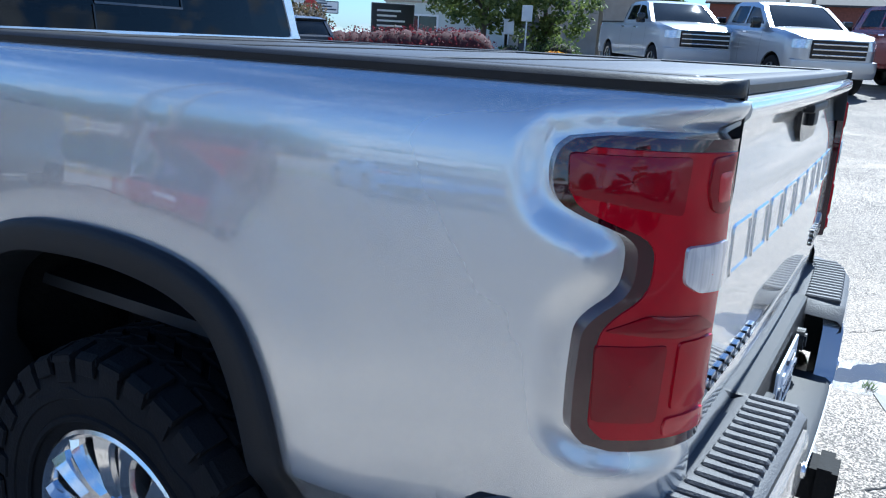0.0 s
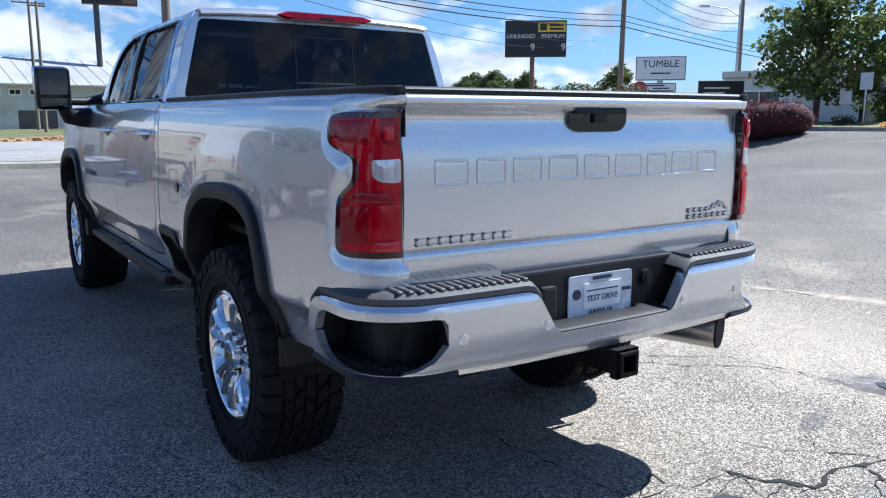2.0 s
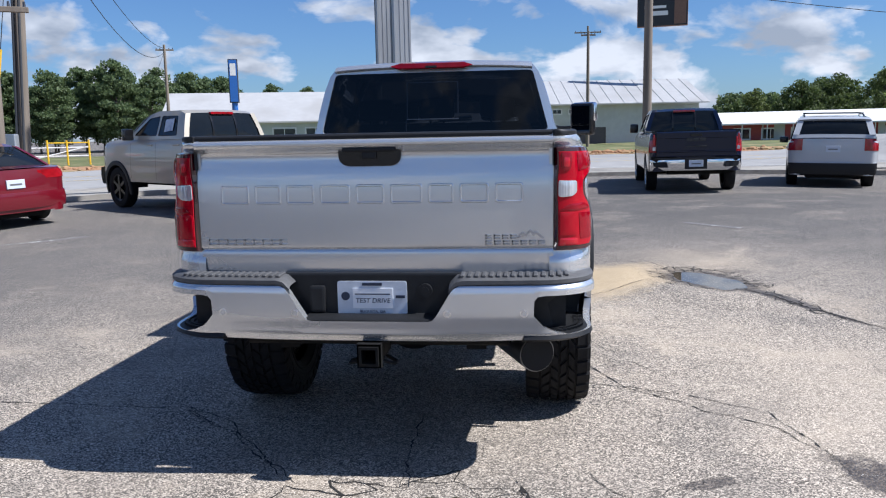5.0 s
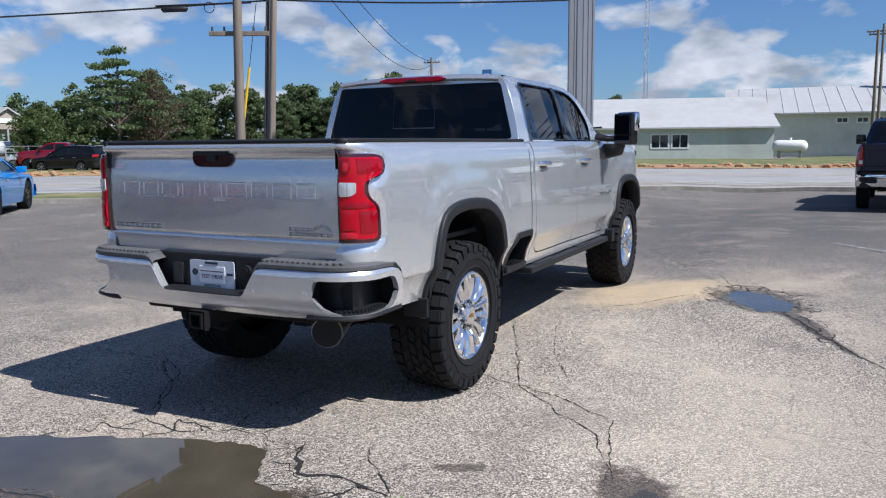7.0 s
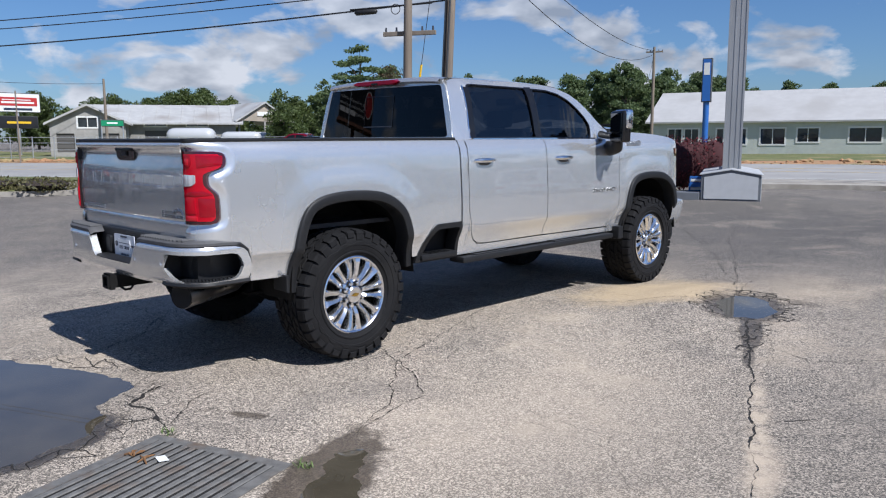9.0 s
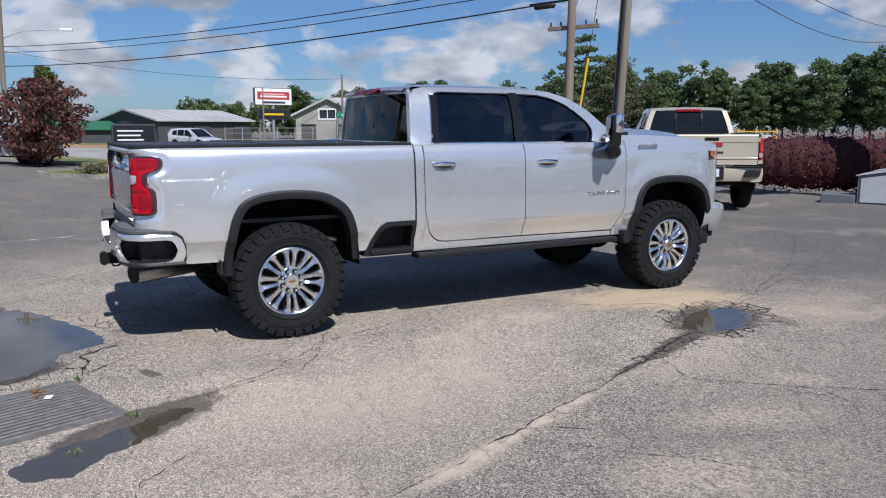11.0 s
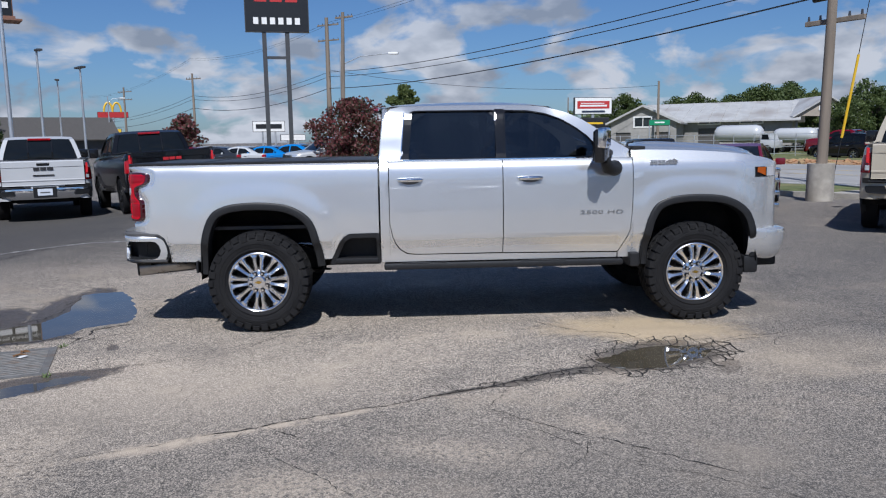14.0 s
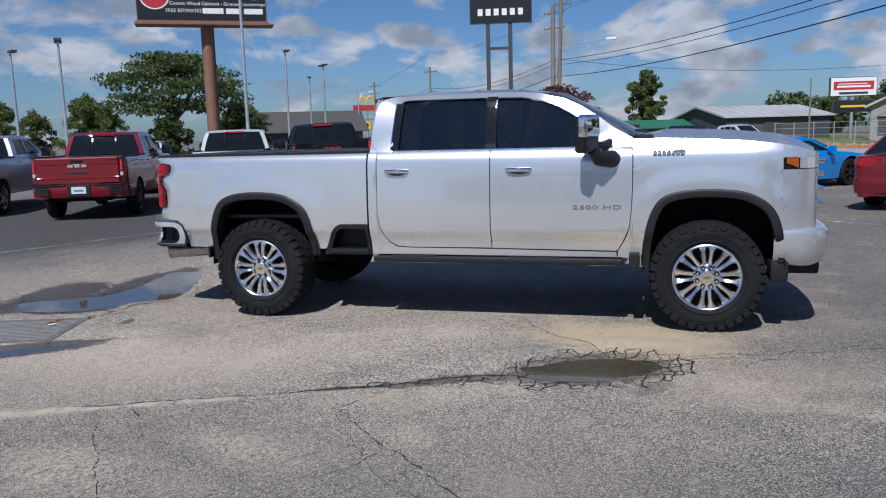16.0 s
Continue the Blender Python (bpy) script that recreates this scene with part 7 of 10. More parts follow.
    if bars:
        for x0, x1, z0, z1, mat in bars:
            bm = bmesh.new()
            box(bm, x0, x1, tail - 0.062, tail - 0.03, z0, z1, 0.004, 1)
            part("badge_bar", bm, mat, car, "blank badge bar")
    # upper body
    base = curve_at(belt, roofline[0][0])

    def upper(z):
        return W - 0.075 - spec.get("taper", 0.40) * max(0, z - base) - 0.25 * max(0, z - base - 0.42)
    for (y0, z0, kind), (y1, z1, _) in zip(roofline, roofline[1:]):
        bm = bmesh.new()
        rows = []
        for k in range(4):
            t = k / 3
            y, z = y0 + (y1 - y0) * t, z0 + (z1 - z0) * t
            w = upper(z)
            bow = 0.05 * math.sin(math.pi * t) if kind == "g" else 0.0
            d = -1 if y < (roofline[0][0] + roofline[-1][0]) / 2 else 1
            rows.append([(w * a / 6, y + d * bow * (1 - (a / 6) ** 2), z + 0.022 * (1 - (a / 6) ** 4)) for a in range(-6, 7)])
        sheet(bm, rows)
        part("window" if kind == "g" else "roof", bm, AUTO_GLASS if kind == "g" else body, car, smooth=50)
        if kind == "g":
            for s in (-1, 1):
                bm = bmesh.new()
                sheet(bm, [[(s * (upper(z) + q), y + e, z + 0.010) for q, e in ((0.004, 0), (0.002, d * 0.022), (-spec.get("pillar", 0.055), d * 0.030))] for y, z in [(y0 + (y1 - y0) * k / 3, z0 + (z1 - z0) * k / 3 + 0.004 * math.sin(math.pi * k / 3)) for k in range(4)]])
                part("pillar", bm, body, car, smooth=50)
            if spec.get("bed") and d < 0:
                for x in (-0.27, 0.27):
                    bm = bmesh.new()
                    sheet(bm, [[(x + q, y - 0.056 * math.sin(math.pi * k / 6) - 0.003, z + 0.022) for q in (-0.018, 0.018)] for k, (y, z) in [(k, (y0 + (y1 - y0) * k / 6, z0 + (z1 - z0) * k / 6)) for k in range(7)]])
                    part("slider_frame", bm, GLOSS_BLACK, car)
    outline = [(y, z) for y, z, _ in roofline]
    for s in (-1, 1):
        bm = bmesh.new()
        holes = [split_line(rounded(w, 0.04, 3), 0.08) for w in windows]
        low = [(y, curve_at(belt, y) - 0.03) for y in [roofline[-1][0] + (roofline[0][0] - roofline[-1][0]) * k / 10 for k in range(11)]]
        holed(bm, outline + low, holes, lambda u, v, s=s: (s * upper(v), u, v))
        part("window_frame", bm, body, car, smooth=35)
        for w in holes:
            bm = bmesh.new()
            holed(bm, w, [], lambda u, v, s=s: (s * (upper(v) - 0.012), u, v))
            part("side_window", bm, AUTO_GLASS, car)
            bm = bmesh.new()
            cy, cz = sum(p[0] for p in w) / len(w), sum(p[1] for p in w) / len(w)
            a = [bm.verts.new((s * (upper(z) + 0.002), y, z)) for y, z in w]
            b = [bm.verts.new((s * (upper(z) - 0.014), y + (cy - y) * 0.04, z + (cz - z) * 0.06)) for y, z in w]
            for k in range(len(w)):
                j = (k + 1) % len(w)
                bm.faces.new((a[k], a[j], b[j], b[k]))
            part("window_seal", bm, spec.get("seal_mat", GLOSS_BLACK), car)
    # bonnet and rear deck
    for y0, y1, kind in ((roofline[-1][0], nose, "bonnet"), (tail, roofline[0][0], "deck")):
        if y1 - y0 < 0.15:
            continue
        if kind == "deck" and spec.get("bed"):
            bm = bmesh.new()
            box(bm, -W + 0.10, W - 0.10, y0 + 0.03, y1, curve_at(belt, 0) - 0.05, curve_at(belt, 0) - 0.015)
            part("bed_cover", bm, COVER, car, "black bed cover")
            for s in (-1, 1):
                bm = bmesh.new()
                box(bm, min(s * (W - 0.12), s * (W - 0.055)), max(s * (W - 0.12), s * (W - 0.055)), y0 + 0.05, y1, curve_at(belt, 0) - 0.02, curve_at(belt, 0) + 0.015, 0.008)
                part("bed_rail", bm, body if spec.get("arch_trim") else BLACK_TRIM, car)
            continue
        bm = bmesh.new()
        rows = []
        for k in range(11):
            y = y0 + (y1 - y0) * k / 10
            z, w = curve_at(belt, y), half(y, curve_at(belt, y))
            rows.append([(w * a / 8, y, z - 0.004 + 0.05 * (1 - abs(a / 8) ** 3) * (1 if kind == "bonnet" else 0.5) * ease(0, 0.15, (y1 - y) / (y1 - y0) + (0.2 if kind == "deck" else 0))) for a in range(-8, 9)])
        sheet(bm, rows)
        part(kind, bm, body, car, smooth=50)
    if spec.get("bed"):
        # tailgate handle, high brake lamp, antenna
        bm = bmesh.new()
        zt = curve_at(belt, tail)
        box(bm, -0.13, 0.13, tail - 0.060, tail - 0.01, zt - 0.12, zt - 0.06, 0.01)
        part("tailgate_latch", bm, GLOSS_BLACK, car)
        # tailgate skin with a pressed middle, proud of the corner posts
        b1 = spec["bumper"][1]
        bm = bmesh.new()
        rows = []
        for z, dent in ((b1 + 0.05, 0.0), (b1 + 0.06, 0.012), (b1 + 0.14, 0.012), (b1 + 0.15, 0.0), (b1 + 0.17, 0.0), (b1 + 0.18, 0.010), (zt - 0.16, 0.010), (zt - 0.15, 0.0), (zt - 0.03, 0.0), (zt - 0.012, 0.012), (zt - 0.006, 0.03)):
            rows.append([(x, tail - 0.038 - 0.012 * (1 - (x / W) ** 2) + (dent if abs(x) < W - 0.24 or dent > 0.011 else 0.0), z) for x in [(-W + 0.17) + (2 * W - 0.34) * k / 14 for k in range(15)]])
        rows = [[(r[0][0], r[0][1] + 0.03, r[0][2]), *r, (r[-1][0], r[-1][1] + 0.03, r[-1][2])] for r in rows]
        sheet(bm, rows)
        part("tailgate", bm, body, car, smooth=25)
        bm = bmesh.new()
        box(bm, -W + 0.155, W - 0.155, tail - 0.018, tail - 0.006, b1 + 0.02, zt - 0.004)
        part("tailgate_gap", bm, RIM_BLACK, car)
        # black parts of the bumper
        b0 = spec["bumper"][0]
        bm = bmesh.new()
        box(bm, -0.24, 0.24, tail - 0.092, tail - 0.02, b0 + 0.05, b1 + 0.012, 0.01)
        part("plate_recess", bm, BLACK_TRIM, car)
        for s in (-1, 1):
            bm = bmesh.new()
            prism(bm, rounded([(0.60, b0 + 0.09), (0.90, b0 + 0.10), (0.93, b1 - 0.07), (0.63, b1 - 0.06)], 0.03, 2), 0.06, lambda u, v, w, s=s: (s * u, tail - 0.04 + 0.10 * ease(0.6, 1.0, u) - w, v))
            part("corner_pocket", bm, BLACK_TRIM, car)
            bm = bmesh.new()
            box(bm, min(s * 0.28, s * 0.88), max(s * 0.28, s * 0.88), tail - 0.075, tail - 0.01, b1 - 0.005, b1 + 0.02, 0.006)
            part("step_pad", bm, BLACK_TRIM, car)
            # bright core of the lamp
            z0, z1, w = spec["tail_lamp"]
            bm = bmesh.new()
            box(bm, min(s * (W - 0.13), s * (W - 0.085)), max(s * (W - 0.13), s * (W - 0.085)), tail - 0.024, tail - 0.006, z0 + 0.16, z1 - 0.05, 0.004, 1)
            part("lamp_core", bm, LAMP_CORE, car, "bright red lamp element")
            bm = bmesh.new()
            box(bm, min(s * (W - 0.14), s * (W - 0.075)), max(s * (W - 0.14), s * (W - 0.075)), tail - 0.024, tail - 0.006, z0 + 0.04, z0 + 0.12, 0.004, 1)
            part("reverse_lamp", bm, HEAD_CLEAR, car, "clear reverse lamp")
        bm = bmesh.new()
        y, z, _ = roofline[1]
        box(bm, -0.26, 0.26, y - 0.060, y + 0.06, z - 0.010, z + 0.040, 0.010)
        part("high_brake_lamp", bm, TAIL_RED, car)
        bm = bmesh.new()
        box(bm, -W + 0.05, W - 0.05, tail - 0.02, tail + 0.1, spec["bumper"][1] - 0.02, spec["bumper"][1] + 0.06)
        part("tail_gap", bm, CHASSIS, car)
    return car


PICKUP = dict(W=1.01, R=0.41, wb=3.75, tail=-1.17, nose=4.62, zb=0.50, belt=[(-1.17, 1.39), (1.05, 1.40), (3.2, 1.40), (3.9, 1.37), (4.4, 1.30), (4.62, 1.22)],
              roof=[(1.06, 1.37, "g"), (1.20, 1.86, "p"), (1.42, 1.925, "p"), (2.25, 1.935, "p"), (2.55, 1.87, "g"), (3.32, 1.39, "g")], windows=[[(1.34, 1.44), (1.42, 1.83), (2.02, 1.84), (2.05, 1.44)], [(2.12, 1.44), (2.10, 1.84), (2.50, 1.80), (3.02, 1.46)]],
              gaps=(1.08, 2.08, 3.12), handles=(1.28, 2.30), mirror=(2.96, 1.36), mirror_h=0.24, mirror_mat=GLOSS_BLACK, tail_lamp=(0.93, 1.37, 0.15), lamp_wrap=0.75, head_lamp=(1.02, 1.20, 0.22), bumper=(0.50, 0.78), front_bumper=(0.42, 0.80), grille=(0.82, 1.20), plate_z=0.60, plate_out=0.10, bed=True, taper=0.30, pillar=0.10)
LIFTED = dict(PICKUP, arch_trim=True, handle_mat=PAINTS["tan"], R=0.44, zb=0.58, belt=[(y, z + 0.08) for y, z in PICKUP["belt"]], roof=[(y, z + 0.08, k) for y, z, k in PICKUP["roof"]], windows=[[(y, z + 0.08) for y, z in w] for w in PICKUP["windows"]], tail_lamp=(1.0, 1.45, 0.15), head_lamp=(1.10, 1.28, 0.22), bumper=(0.58, 0.86), front_bumper=(0.5, 0.88), grille=(0.9, 1.28), plate_z=0.68, mirror=(2.96, 1.44))
SUV = dict(W=0.94, R=0.36, wb=2.72, tail=-0.95, nose=3.62, zb=0.30, belt=[(-0.95, 1.16), (-0.5, 1.12), (1.0, 1.05), (1.8, 1.02), (2.5, 0.99), (3.2, 0.90), (3.62, 0.76)],
           roof=[(-0.93, 1.16, "p"), (-0.90, 1.24, "g"), (-0.70, 1.56, "p"), (-0.74, 1.60, "p"), (-0.52, 1.655, "p"), (0.4, 1.70, "p"), (1.1, 1.68, "p"), (1.45, 1.60, "g"), (2.42, 1.0, "g")], windows=[[(-0.42, 1.20), (-0.36, 1.50), (0.10, 1.56), (0.15, 1.15)], [(0.22, 1.14), (0.20, 1.57), (0.92, 1.58), (1.0, 1.10)], [(1.07, 1.09), (1.0, 1.58), (1.42, 1.52), (2.0, 1.08)]],
           gaps=(0.18, 1.04, 2.1), handles=(0.42, 1.25), mirror=(1.85, 1.02), mirror_mat=GLOSS_BLACK, tail_lamp=(0.98, 1.14, 0.34), head_lamp=(0.68, 0.82, 0.30), bumper=(0.34, 0.62), grille=(0.5, 0.78), plate_z=0.84, plate_out=0.05, cladding=True, taper=0.26, pillar=0.13)
TALL_SUV = dict(SUV, W=0.98, taper=0.26, R=0.41, wb=2.80, zb=0.44, belt=[(y, z * 1.13) for y, z in SUV["belt"]], roof=[(-0.93, 1.29, "p"), (-0.90, 1.34, "g"), (-0.70, 1.74, "p"), (-0.76, 1.79, "p"), (-0.50, 1.85, "p"), (0.4, 1.89, "p"), (1.1, 1.87, "p"), (1.5, 1.78, "g"), (2.4, 1.13, "g")], windows=[[(y, z * 1.115 + 0.01) for y, z in w] for w in SUV["windows"]], mirror=(1.85, 1.11), tail_lamp=(1.02, 1.30, 0.12), head_lamp=(0.76, 0.92, 0.3), bumper=(0.44, 0.74), grille=(0.58, 0.88), plate_z=0.92)
SEDAN = dict(W=0.93, R=0.34, wb=2.85, tail=-1.0, nose=3.80, zb=0.22, belt=[(-1.0, 0.98), (-0.5, 1.02), (0.4, 0.98), (1.8, 0.93), (2.4, 0.91), (3.3, 0.80), (3.80, 0.64)],
             roof=[(-0.55, 1.01, "g"), (0.30, 1.37, "p"), (0.7, 1.44, "p"), (1.15, 1.45, "p"), (1.5, 1.38, "g"), (2.42, 0.93, "g")], windows=[[(0.0, 1.04), (0.42, 1.31), (0.86, 1.35), (0.90, 1.0)], [(0.97, 0.99), (0.94, 1.36), (1.42, 1.32), (2.0, 0.97)]],
             gaps=(0.05, 0.93, 2.1), handles=(0.30, 1.15), mirror=(1.86, 0.94), tail_lamp=(0.80, 0.95, 0.32), head_lamp=(0.56, 0.70, 0.30), bumper=(0.28, 0.60), grille=(0.40, 0.66), plate_z=0.66, plate_out=0.05)
COUPE = dict(SEDAN, W=0.95, R=0.36, wb=2.81, tail=-0.92, nose=3.80, belt=[(-0.92, 1.00), (-0.5, 1.03), (0.3, 0.98), (1.6, 0.92), (2.4, 0.92), (3.3, 0.84), (3.8, 0.62)], roof=[(-0.50, 1.03, "g"), (0.42, 1.30, "p"), (0.8, 1.34, "p"), (1.15, 1.335, "p"), (1.4, 1.27, "g"), (2.3, 0.93, "g")],
             windows=[[(0.72, 1.0), (0.62, 1.22), (1.30, 1.24), (1.95, 0.97)]], gaps=(0.62, 2.1), handles=(0.82,), tail_lamp=(0.84, 0.93, 0.45), plate_z=0.68)


def stand(x, y, heading, tilt=True):
    """A vehicle's pose on the lot: its rear axle over (x, y), nose towards heading (degrees, 0 along x)."""
    a = radians(heading)
    f, r = Vector((math.cos(a), math.sin(a))), Vector((math.sin(a), -math.cos(a)))
    z0, zf = ground_z(x, y), ground_z(x + f.x * 3.5, y + f.y * 3.5)
    zl, zr = ground_z(x - r.x * 0.8, y - r.y * 0.8), ground_z(x + r.x * 0.8, y + r.y * 0.8)
    return Matrix.Translation((x, y, z0)) @ Matrix.Rotation(a - math.pi / 2, 4, "Z") @ Matrix.Rotation(math.atan2(zf - z0, 3.5), 4, "X") @ Matrix.Rotation(math.atan2(zl - zr, 1.6), 4, "Y")


def tail_axle(x, y, heading, tail):
    """Where the rear axle lies when the middle of the tail is over (x, y)."""
    return stand(x - tail * math.cos(radians(heading)), y - tail * math.sin(radians(heading)), heading)


DARK_BADGE, RED_BADGE = material("dark badge", (0.03, 0.03, 0.032), rough=0.3), material("red badge", (0.40, 0.02, 0.025), rough=0.3)
WIDE_BADGE = lambda mat, up=0.0: [(-0.20 + 0.14 * k, -0.08 + 0.14 * k, 1.17 + up, 1.235 + up, mat) for k in range(3)] + [(-0.22, 0.22, 1.045 + up, 1.07 + up, DARK_BADGE)]
tan_truck = vehicle("pickup_truck", "tan lifted crew cab pickup with a blank red badge", "pickup truck", PAINTS["tan"], LIFTED, tail_axle(-3.60, 9.5, 145, -1.17), "parked pickups", RIM_BLACK, WIDE_BADGE(RED_BADGE, 0.08))
bm = bmesh.new()
prism(bm, [(1.52, 1.62), (1.84, 1.60), (1.85, 1.84), (1.53, 1.86)], 0.003, lambda u, v, w: (-(0.949 - 0.30 * (v - 1.45) - w), u, v))
sheet_paper = part("window_paper", bm, material("white window paper", (0.62, 0.66, 0.72), rough=0.5, vary=0.05, second=(0.30, 0.36, 0.50), second_scale=9.0), tan_truck, "white printed sheet in the window")
vehicle("pickup_truck", "dark navy pickup with a chrome rear bumper", "pickup truck", PAINTS["navy"], PICKUP, tail_axle(4.35, 13.5, 86, -1.17), "parked pickups", RIM_GREY, WIDE_BADGE(DARK_BADGE), CHROME)
vehicle("pickup_truck", "black pickup parked in the lot's row", "pickup truck", PAINTS["black"], PICKUP, tail_axle(-9.9, -3.8, 208, -1.17), "parked pickups", RIM_BLACK, WIDE_BADGE(RED_BADGE))
vehicle("pickup_truck", "white pickup with a chrome rear bumper and dark badge", "pickup truck", PAINTS["white"], PICKUP, tail_axle(-10.1, -6.8, 205, -1.17), "parked pickups", RIM_GREY, WIDE_BADGE(DARK_BADGE), CHROME)
vehicle("pickup_truck", "bright red pickup with twin exhaust tips", "pickup truck", PAINTS["red"], PICKUP, tail_axle(-6.75, -8.5, 204, -1.17), "parked pickups", RIM_BLACK, WIDE_BADGE(CHROME))
vehicle("pickup_truck", "silver grey pickup beside the red one", "pickup truck", PAINTS["silver grey"], PICKUP, tail_axle(-6.6, -12.3, 204, -1.17), "parked pickups", RIM_GREY, WIDE_BADGE(DARK_BADGE))
vehicle("pickup_truck", "silver white pickup facing the lot with a chrome grille", "pickup truck", PAINTS["white"], PICKUP, stand(21.9, 6.3, 217), "parked pickups", RIM_GREY)
vehicle("pickup_truck", "silver grey pickup facing the lot with a chrome grille", "pickup truck", PAINTS["silver grey"], PICKUP, stand(20.6, 3.2, 217), "parked pickups", RIM_GREY)
vehicle("pickup_truck", "dark red pickup at the end of the row", "pickup truck", PAINTS["red"], PICKUP, stand(22.0, 0.4, 217), "parked pickups", RIM_GREY)
railed = vehicle("sport_utility", "white three-row sport utility with black lower trim and roof rails", "sport utility", PAINTS["white"], dict(SUV, W=0.97, tail_lamp=(0.88, 1.15, 0.11)), tail_axle(7.75, 14.9, 73, -0.95), "parked sport utilities", RIM_GREY)
for s in (-1, 1):
    bm = bmesh.new()
    tube(bm, [(s * 0.64, -0.46, 1.66), (s * 0.64, -0.34, 1.715), (s * 0.64, 0.4, 1.755), (s * 0.64, 1.0, 1.745), (s * 0.64, 1.14, 1.68)], 0.018, 8)
    part("roof_rail", bm, GLOSS_BLACK, railed, "black roof rail", smooth=50)
for y, z in ((-0.15, 1.76), (0.75, 1.785)):
    bm = bmesh.new()
    box(bm, -0.66, 0.66, y - 0.03, y + 0.03, z - 0.012, z + 0.012, 0.008)
    part("roof_bar", bm, GLOSS_BLACK, railed, "black roof cross bar")
vehicle("sport_utility", "white compact sport utility with red wrap lamps", "sport utility", PAINTS["white"], SUV, tail_axle(12.93, 16.6, 77, -0.95), "parked sport utilities", RIM_GREY)
vehicle("sport_utility", "dark grey sport utility parked beside the kerb", "sport utility", PAINTS["grey"], TALL_SUV, stand(16.1, 15.05, 80), "parked sport utilities", RIM_BLACK)
coupe = vehicle("coupe", "bright blue two-door coupe with a black tail", "coupe", PAINTS["blue"], COUPE, tail_axle(-13.6, 5.3, 132, -0.92), "", RIM_BLACK)
vehicle("sedan", "dark red sedan with a chrome strip between its lamps", "sedan", PAINTS["dark red"], SEDAN, tail_axle(-8.1, 8.0, 150, -1.0), "", RIM_GREY)

# black spoiler, lamps and lower tail of the coupe
bm = bmesh.new()
sheet(bm, [[(0.80 * math.sin(a), -0.86 - 0.10 * math.cos(a) + e, 1.03 + z) for e, z in ((0.16, 0.0), (-0.02, 0.060), (-0.05, 0.062), (-0.04, 0.045), (0.16, -0.02))] for a in [math.pi / 2 * (k / 8 - 1) for k in range(17)]], close=False)
part("spoiler", bm, GLOSS_BLACK, coupe, "black lip spoiler", smooth=40)
for s in (-1, 1):
    bm = bmesh.new()
    prism(bm, rounded([(0.34, 0.83), (0.80, 0.85), (0.84, 0.90), (0.80, 0.945), (0.34, 0.935)], 0.03, 3), 0.05, lambda u, v, w, s=s: (s * u, -0.955 + 0.06 * ease(0.5, 0.84, u) - 0.02 + w, v))
    part("dark_lamp", bm, GLOSS_BLACK, coupe, "smoked black tail lamp", smooth=30)
    for x in (0.44, 0.56):
        bm = bmesh.new()
        tube(bm, [(s * x, -0.80, 0.34), (s * x, -1.04, 0.34)], 0.045, 14)
        part("exhaust_tip", bm, CHROME, coupe, smooth=50)
bm = bmesh.new()
rows = []
for a in range(-10, 11):
    x = 0.925 * math.sin(a / 10 * math.pi / 2 * 0.98)
    y = -0.92 - 0.088 + 0.16 * (1 - math.cos(a / 10 * math.pi / 2))
    rows.append([(x, y + 0.04, 0.52), (x, y - 0.008, 0.50), (x, y - 0.004, 0.36), (x * 0.97, y + 0.05, 0.24), (x * 0.95, y + 0.14, 0.22)])
sheet(bm, rows)
part("lower_bumper", bm, BLACK_TRIM, coupe, "black lower bumper", smooth=45)


def recoloured(ob, old, fresh):
    for o in (ob, *ob.children_recursive):
        for slot in o.material_slots:
            if slot.material == old:
                slot.link = "OBJECT"
                slot.material = fresh
    return ob


# far rows of the lot
vehicle("sedan", "black sedan parked between the far pickups", "sedan", PAINTS["black"], SEDAN, stand(-15.2, -12.6, 236), "", RIM_GREY)
far_sedan = vehicle("sedan", "white sedan in the far row", "sedan", PAINTS["white"], SEDAN, stand(-48.0, -11.7, 250), "far row of cars", RIM_GREY)
for x, y, p, label in ((-43.0, -11.2, "red", "red sedan in the far row"), (-42.6, -9.5, "grey", "dark grey sedan in the far row"), (-42.3, -7.9, "white", "white sedan in the far row"), (-42.0, -6.2, "blue", "blue sedan in the far row"), (-41.7, -4.5, "blue", "blue sedan in the far row"), (-41.4, -2.8, "grey", "dark grey sedan in the far row"), (-44.8, -15.0, "grey", "dark grey sedan in the far row")):
    tagged(recoloured(copy_thing(far_sedan, stand(x, y, 250)), PAINTS["white"], PAINTS[p]), label)
vehicle("sport_utility", "white full-size sport utility facing the lot beside the flowering tree", "sport utility", PAINTS["white"], dict(TALL_SUV, cladding=False, spokes=10), stand(-34.4, -1.45, -62), "parked sport utilities", CHROME)
far_suv = vehicle("sport_utility", "black sport utility far across the lot", "sport utility", PAINTS["black"], SUV, stand(-31.6, -26.4, 120), "far sport utilities", RIM_GREY)
for x, y, h, p, label in ((-39.8, -24.3, 205, "white", "white sport utility far across the lot"), (-44.2, -33.3, 205, "white", "white sport utility far across the lot"), (-40.0, 30.5, 200, "black", "black sport utility across the road"), (-58.0, 9.5, 30, "white", "white sport utility across the road")):
    tagged(recoloured(copy_thing(far_suv, stand(x, y, h)), PAINTS["black"], PAINTS[p]), label)
vehicle("pickup_truck", "red off-road pickup across the road", "pickup truck", PAINTS["red"], PICKUP, stand(-43.5, 33.5, 215), "", RIM_BLACK)

